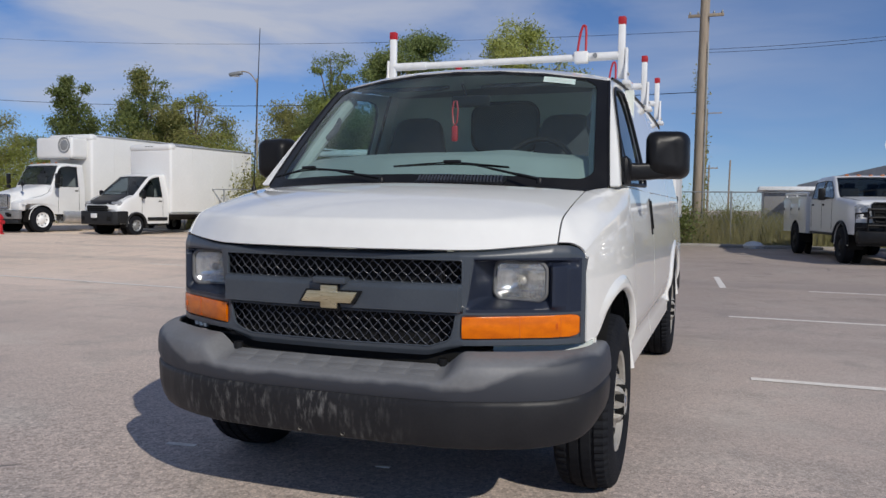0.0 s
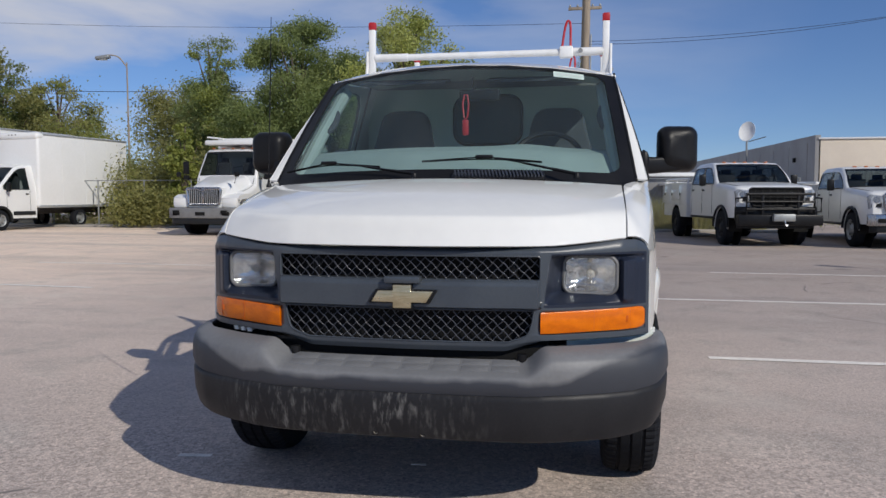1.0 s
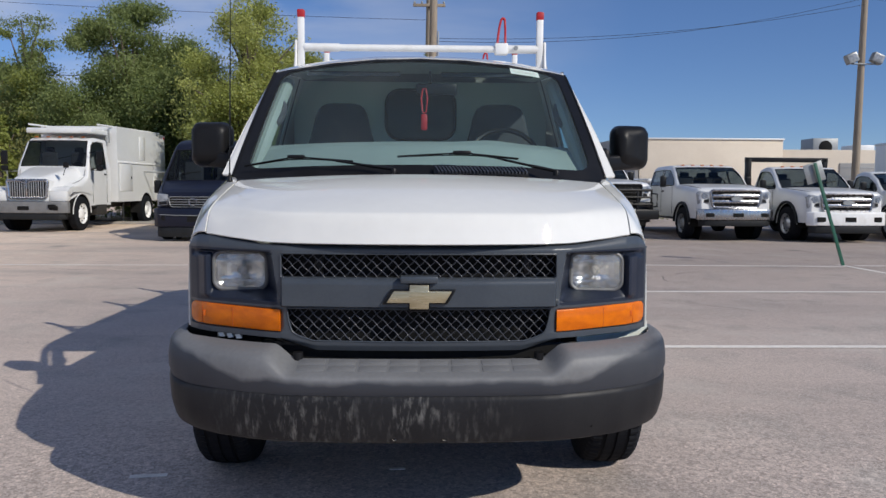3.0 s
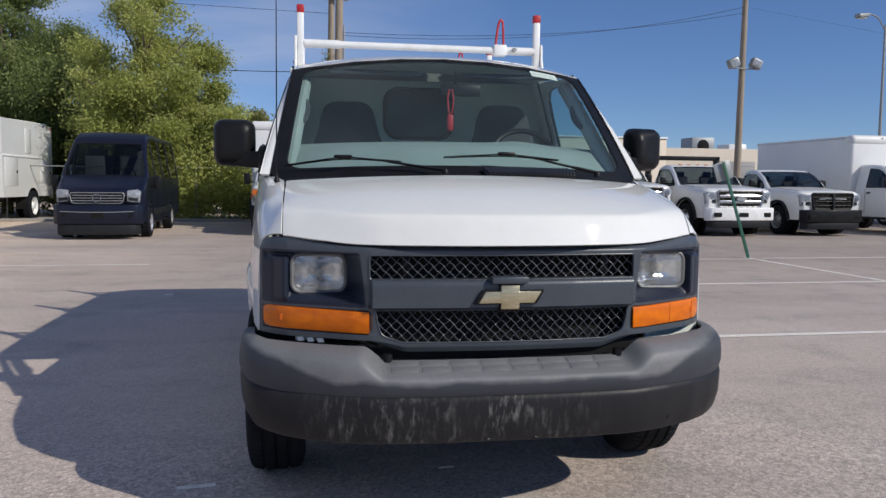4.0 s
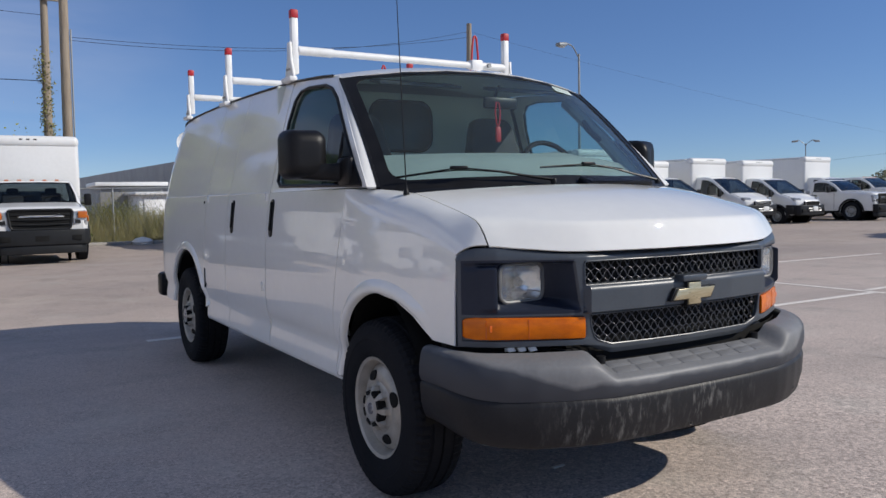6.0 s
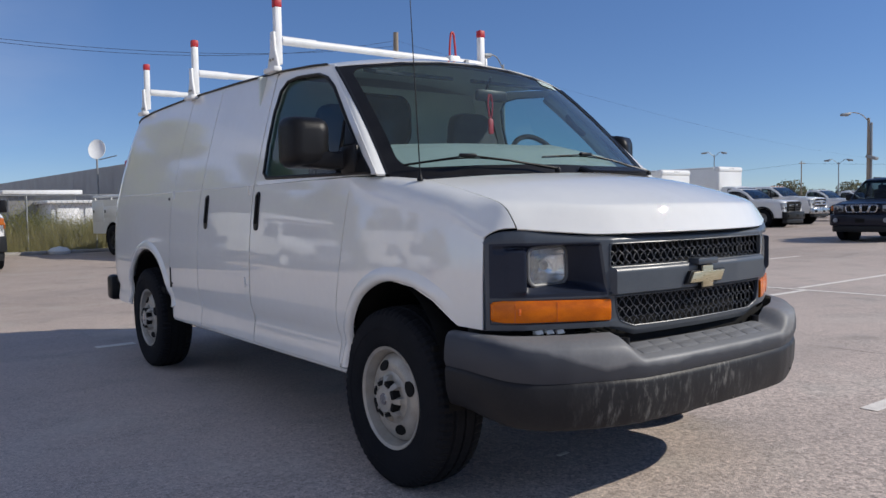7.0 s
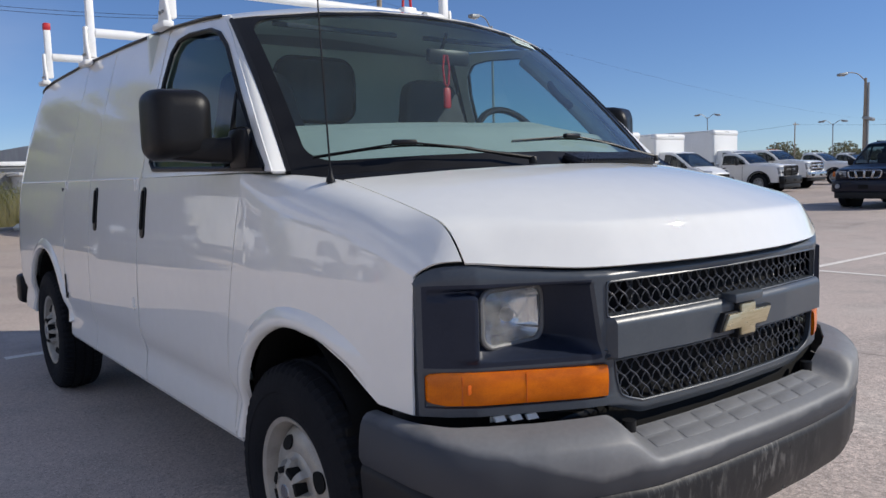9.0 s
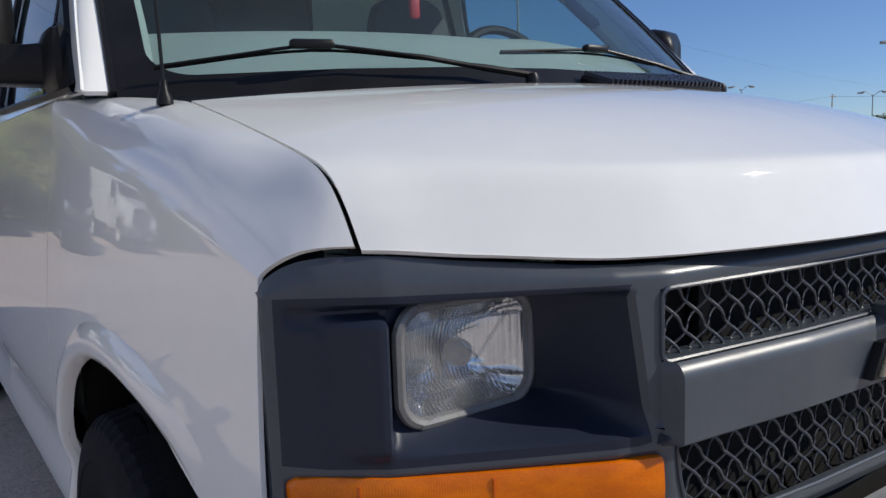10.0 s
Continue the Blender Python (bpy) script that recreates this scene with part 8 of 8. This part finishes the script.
weeds(-0.2, 6.5, 26.3, 27.8, 1.25, 6000, 31, "tall dry yellow weeds along the fence")
weeds(-21.0, -12.0, 26.8, 27.6, 0.5, 2500, 32, "short dry weeds at the hedge's foot")
hedge(-0.1, 6.0, 27.4, 1.7, 0.9, 33, "leaf_olive", 15000, "scrubby yellow weeds behind the fence", size=0.075, name="scrub")
hedge(6.0, 26.0, 30.0, 1.4, 0.9, 34, "leaf_olive", 2600, "low scrub behind the row of trucks", size=0.14, name="scrub")

# a low kerb and gravel strip under the fence
part("verge", box((-8.0, 26.6, 0.04), (30.0, 1.6, 0.10), 0.03), M["concrete"], None)
tagged(bpy.data.objects["verge"], "dusty concrete edge under the fence", "kerb", kind="structure")
tagged(part("rock", lathe([(0, 0.0), (0.01, 0.30), (0.10, 0.34), (0.20, 0.22), (0.25, 0.0)], (2.2, 25.5, 0.0), "z", 9), M["white_box"]), "pale white boulder beside the fence", "rock")

# ---- chain-link fence ----
fence = empty("chain_link_fence", (0, 26.4, 0), "galvanised chain-link fence with posts and a top rail", "fence")
for k in range(16):
    part("post", tube([(-22.5 + k * 2.0, 26.4, 0), (-22.5 + k * 2.0, 26.4, 1.85)], 0.03, 8), M["galv"], fence)
part("top_rail", tube([(-22.5, 26.4, 1.82), (7.5, 26.4, 1.82)], 0.022, 6), M["galv"], fence)
bm = bmesh.new()
for sgn in (-1, 1):
    for i in range(int(10 / 0.16)):
        x0 = -1.5 + i * 0.16
        add_tube(bm, [(x0, 26.38, 0.05), (x0 + sgn * 0.9, 26.38, 1.8)], 0.004, 3, caps=False)
part("wire_mesh", bm, M["galv"], fence)

# ---- poles, lamps, wires ----


def utility_pole(x, y, h, r, label, arms=()):
    root = empty("utility_pole", (x, y, 0), label, "utility pole", "utility poles")
    part("shaft", tube([(x, y, 0), (x + 0.04, y, h * 0.5), (x + 0.10, y, h)], [r, r * 0.88, r * 0.72], 12), M["wood_pole"], root)
    for z, half in arms:
        a = part("crossarm", box((x + 0.08, y - r - 0.05, z), (2 * half, 0.10, 0.12), 0.01), M["wood_pole"], root)
        for k in (-0.9, -0.45, 0.45, 0.9):
            part("insulator", lathe([(0, 0.0), (0, 0.035), (0.05, 0.05), (0.10, 0.03), (0.14, 0.0)], (x + 0.08 + k * half, y - r - 0.05, z + 0.06), "z", 8), M["galv"], a)
    return root


p1 = utility_pole(0.36, 27.5, 10.5, 0.17, "tall weathered wooden utility pole", ())
p2 = utility_pole(0.24, 33.2, 10.8, 0.17, "tall wooden utility pole grown with vine", ((9.2, 0.7),))
rng_v = np.random.default_rng(50)
v, f = leaf_cloud([((0.3 + 0.05 * rng_v.normal(), 33.2, z), (0.24, 0.24, 0.5)) for z in np.linspace(0.5, 6.8, 16)], 2600, 0.10, rng_v)
leaf_part("vine", p2, v, f, M["leaf_olive"], "dry climbing vine")
part("conduit", tube([(0.55, 27.42, 0), (0.60, 27.42, 7)], 0.03, 6), M["galv"], p1)
utility_pole(-1.6, 106.0, 14.2, 0.17, "distant wooden utility pole with a crossarm", ((13.6, 1.9),))
utility_pole(-0.9, 95.0, 6.4, 0.13, "distant wooden utility pole with a crossarm", ((6.0, 1.0),))
utility_pole(1.4, 96.0, 7.0, 0.12, "distant bare wooden utility pole")
utility_pole(124.7, 68.4, 7.9, 0.11, "distant wooden utility pole with a crossarm", ((7.5, 0.9),))
fl = utility_pole(17.72, 30.1, 9.4, 0.16, "wooden pole with two floodlights")
for s in (-1, 1):
    q = part("floodlight", box((17.80 + s * 0.52, 29.95, 6.62), (0.46, 0.34, 0.40), 0.06, Matrix.Rotation(radians(s * 24), 4, "Y")), M["galv"], fl, "grey floodlight head")
    part("flood_lens", box((17.80 + s * 0.54, 29.79, 6.60), (0.38, 0.03, 0.30), 0.02, Matrix.Rotation(radians(s * 24), 4, "Y")), M["bright"], q)
part("flood_arm", tube([(17.3, 29.95, 6.40), (18.3, 29.95, 6.40)], 0.03, 6), M["galv"], fl)


def street_lamp(x, y, h, arm, label, twin=False, mat="galv", r=0.09):
    root = empty("street_lamp", (x, y, 0), label, "street lamp", "street lamps")
    part("shaft", tube([(x, y, 0), (x, y, h)], [r, r * 0.6], 10), M[mat], root)
    part("base", box((x, y, 0.3), (0.5, 0.5, 0.6), 0.05), M["concrete"], root)
    for s in ((-1, 1) if twin else (1,)):
        ax, ay = arm[0] * s, arm[1] * s
        part("arm", tube(bend([(x, y, h - 0.25), (x + ax * 0.35, y + ay * 0.35, h + (0.10 if twin else 0.25)), (x + ax * 0.7, y + ay * 0.7, h + 0.38), (x + ax, y + ay, h + 0.36)], 4), 0.035, 6), M[mat], root)
        hd = bmesh.new()
        ang = math.atan2(ay, ax)
        add_box(hd, (x + ax * 1.12, y + ay * 1.12, h + 0.26), (0.75, 0.32, 0.20), 0.07, Matrix.Rotation(ang, 4, "Z") @ Matrix.Rotation(radians(8), 4, "Y"), 3)
        q = part("lamp_head", hd, M["galv"], root, "grey cobra-head lamp")
        part("lamp_glass", box((x + ax * 1.14, y + ay * 1.14, h + 0.15), (0.45, 0.24, 0.06), 0.02, Matrix.Rotation(ang, 4, "Z")), M["bright"], q)
    return root


street_lamp(26.2, 32.07, 9.0, (-1.5, -0.5), "grey steel street lamp with a curved arm")
street_lamp(-23.4, 36.3, 8.2, (-1.1, -0.2), "dark bent-arm street lamp behind the hedge", mat="wood_pole", r=0.06)
lamp = street_lamp(58.16, 27.16, 7.3, (-1.55, 0.78), "street lamp on a wooden pole with a grey service pipe", mat="wood_pole", r=0.15)
part("service_pipe", tube([(58.26, 27.00, 0), (58.26, 27.00, 6.95)], 0.085, 10), M["galv"], lamp, "pale grey pipe strapped to the pole")
part("bracket", box((58.28, 26.95, 4.35), (0.55, 0.75, 0.22), 0.05, Matrix.Rotation(radians(18), 4, "X")), M["galv"], lamp)
street_lamp(88.5, 60.7, 7.5, (-0.95, 0.70), "far twin-armed street lamp", True)
street_lamp(97.0, 48.5, 6.0, (-0.85, 0.85), "far twin-armed street lamp", True)


def wire(a, b, sag, r=0.008):
    a, b = Vector(a), Vector(b)
    pts = [a.lerp(b, t) - Vector((0, 0, sag * 4 * t * (1 - t))) for t in np.linspace(0, 1, 20)]
    return tagged(part("cable", tube(pts, r, 5), M["cable"]), "thin black overhead cable between poles", "cable", "overhead cables")


wire((0.3, 33.1, 6.1), (-60, 42, 9.6), 0.8, 0.016)
wire((0.3, 33.1, 8.6), (-60, 44, 14.6), 0.7, 0.009)
wire((0.3, 27.4, 6.75), (17.7, 30.0, 8.75), 0.45)
wire((0.3, 27.4, 6.65), (17.7, 30.0, 9.0), 0.60)
wire((17.8, 30.0, 9.0), (174.0, 66.0, 9.4), 2.2, 0.004)
wire((124.7, 68.4, 7.5), (190.0, 20.0, 9.2), 1.2, 0.014)
wire((124.7, 68.4, 7.5), (100.0, 130.0, 7.0), 1.6, 0.014)

# ---- leaning sign and hydrant ----
sign = empty("leaning_sign", (7.3, 11.75, 0), "green channel post leaning over, with a blank grey plate", "sign")
part("post", box((7.02, 11.75, 0.88), (0.055, 0.03, 1.86), 0.006, Matrix.Rotation(radians(-18), 4, "Y")), M["green_post"], sign)
part("plate", box((6.76, 11.80, 1.60), (0.33, 0.012, 0.34), 0.004, Matrix.Rotation(radians(-18), 4, "Y")), M["galv"], sign, "blank grey back of a sign plate")
hyd = empty("fire_hydrant", (-23.9, 20.2, 0), "red fire hydrant standing in front of the trucks", "hydrant")
part("barrel", lathe([(0, 0.16), (0.05, 0.16), (0.06, 0.11), (0.55, 0.11), (0.57, 0.15), (0.62, 0.15), (0.72, 0.08), (0.76, 0.03), (0.76, 0.0)], (-23.9, 20.2, 0), "z", 16), M["red"], hyd)
for s in (-1, 1):
    part("outlet", lathe([(0.0, 0.06), (0.16, 0.06), (0.17, 0.075), (0.20, 0.075), (0.20, 0)], (-23.9, 20.2, 0.45), "x", 12, s), M["red"], hyd)

# ---- buildings ----


def building():
    root = empty("warehouse", (24, 60, 0), "low cream stucco warehouse with a grey metal side wall", "building")
    part("front_wall", box((19.4, 50.9, 2.35), (9.8, 0.4, 4.7), 0.03), M["cream_wall"], root)
    part("low_wall", box((38.2, 51.5, 2.05), (27.8, 0.4, 4.1), 0.03), M["cream_wall"], root)
    part("side_wall", prism([(50.7, 0.0), (170.0, 0.0), (170.0, 6.3), (125.0, 5.85), (50.7, 4.95)], lambda y, z: (14.3, y, z), lambda y, z: (14.6, y, z)), M["grey_wall"], root)
    part("roof", prism([(51.2, 4.50), (170.0, 5.8), (170.0, 6.0), (51.2, 4.7)], lambda y, z: (14.6, y, z), lambda y, z: (24.2, y, z)), M["grey_wall"], root)
    part("low_roof", box((38.2, 66.0, 3.9), (27.6, 28.0, 0.2), 0.02), M["grey_wall"], root)
    part("coping", box((19.4, 50.85, 4.74), (9.9, 0.5, 0.10), 0.02), M["rack_white"], root)
    for k in range(24):
        part("cladding_rib", box((14.29, 52.5 + k * 4.8, 2.3), (0.02, 0.05, 4.55), 0.005), M["grey_wall"], root)
    for x in (30, 36, 42):
        d = part("dock_door", box((x, 51.26, 1.6), (3.0, 0.08, 3.2), 0.02), M["grey_wall"], root)
        for k in range(5):
            part("door_rib", box((x, 51.21, 0.5 + k * 0.6), (2.9, 0.03, 0.05), 0.005), M["galv"], d)
    part("wall_lamp", box((14.22, 55.5, 3.6), (0.2, 0.3, 0.3), 0.03), M["black"], root)
    hv = part("roof_unit", box((31.5, 60.0, 4.65), (2.0, 2.0, 1.5), 0.05), M["galv"], root, "grey rooftop air unit")
    part("unit_fan", lathe([(0, 0), (0, 0.5), (0.05, 0.6)], (31.5, 58.98, 4.7), "y", 16), M["void"], hv)
    part("roof_unit", box((34.6, 60.0, 4.4), (1.6, 2.0, 1.0), 0.05), M["rack_white"], root)


building()
dish = empty("satellite_dish", (13.54, 68.7, 5.2), "white satellite dish on a mast by a warehouse", "satellite dish")
bm = bmesh.new()
add_lathe(bm, [(0.30 * (r / 1.0) ** 2, r) for r in np.linspace(0, 0.80, 8)], (0, 0, 0), "y", 24)
bmesh.ops.remove_doubles(bm, verts=bm.verts, dist=1e-4)
bmesh.ops.transform(bm, matrix=Matrix.Translation((13.54, 68.3, 6.5)) @ Matrix.Rotation(radians(-28), 4, "Z") @ Matrix.Rotation(radians(-18), 4, "X") @ Matrix.Diagonal((0.85, 1, 1.1, 1)) @ Matrix.Rotation(math.pi, 4, "Z"), verts=bm.verts)
part("reflector", bm, M["rack_white"], dish, sharp=60, thick=0.03)
part("mast", tube([(13.54, 68.6, 0.0), (13.54, 68.6, 6.4)], 0.08, 8), M["galv"], dish)
part("feed_arm", tube([(13.6, 68.2, 5.7), (14.7, 66.9, 6.0)], 0.04, 6), M["galv"], dish)

shed = empty("storage_shed", (6.9, 40.0, 0), "low white storage shed with a pale flat roof", "building")
part("wall", box((8.9, 40.0, 0.86), (9.0, 3.0, 1.72), 0.03), M["white_box"], shed)
part("roof", box((8.9, 40.0, 1.80), (9.4, 3.6, 0.14), 0.03), M["rack_white"], shed)
for k in range(7):
    part("door", box((5.1 + k * 1.2, 38.47, 0.8), (0.95, 0.06, 1.5), 0.02), M["rack_white"], shed)
far = empty("office_hut", (4.6, 43.0, 0), "small grey hut with a pale flat roof", "building")
part("wall", box((4.6, 43.0, 1.1), (3.0, 3.0, 2.2), 0.03), M["grey_wall"], far)
part("roof", box((4.6, 43.0, 2.32), (3.5, 3.6, 0.20), 0.03), M["rack_white"], far)

# ---- the far wood along the horizon ----
rng_f = np.random.default_rng(77)
lumps = []
for k in range(190):
    a = radians(lerp(42, 96, k / 189) + rng_f.uniform(-0.3, 0.3))
    d = rng_f.uniform(190, 260)
    hh = rng_f.uniform(2.7, 3.9) * (1.75 if rng_f.uniform() > 0.90 else 0.95)
    lumps.append(((math.sin(a) * d, math.cos(a) * d, hh * 0.45), (6.5, 3.0, hh * 0.6)))
v, f = leaf_cloud(lumps, 170000, 0.62, rng_f, 0.07)
tagged(leaf_part("far_wood", None, v, f, M["leaf_far"]), "distant olive woods along the horizon", "trees", kind="stuff")
lumps = [((rng_f.uniform(-160, -25), rng_f.uniform(120, 170), 2.6), (6, 4, rng_f.uniform(3, 5))) for _ in range(90)]
v, f = leaf_cloud(lumps, 26000, 0.75, rng_f)
tagged(leaf_part("far_wood", None, v, f, M["leaf_dark"]), "distant dark woods behind the trucks", "trees", kind="stuff")
# pale tags of paint and scraps on the asphalt
for x, y, w, l, a in ((-1.20, 1.905, 0.03, 0.16, 8), (-0.10, 1.98, 0.02, 0.07, 4), (-0.92, 6.80, 0.10, 0.34, 2), (-2.32, 7.95, 0.06, 0.10, 30)):
    tagged(part("paint_mark", box((x, y, 0.003), (l, w, 0.004), 0, Matrix.Rotation(radians(a), 4, "Z")), M["stripe"]), "small white paint fleck on the asphalt", "road marking", kind="structure")

# ---- thickness made part of the meshes, with crisp rims ----
graph = bpy.context.evaluated_depsgraph_get()
for ob, sharp in SHELLS:
    me = bpy.data.meshes.new_from_object(ob.evaluated_get(graph))
    me.set_sharp_from_angle(angle=radians(sharp))
    ob.modifiers.clear()
    old, name = ob.data, ob.data.name
    ob.data = me
    bpy.data.meshes.remove(old)
    me.name = name
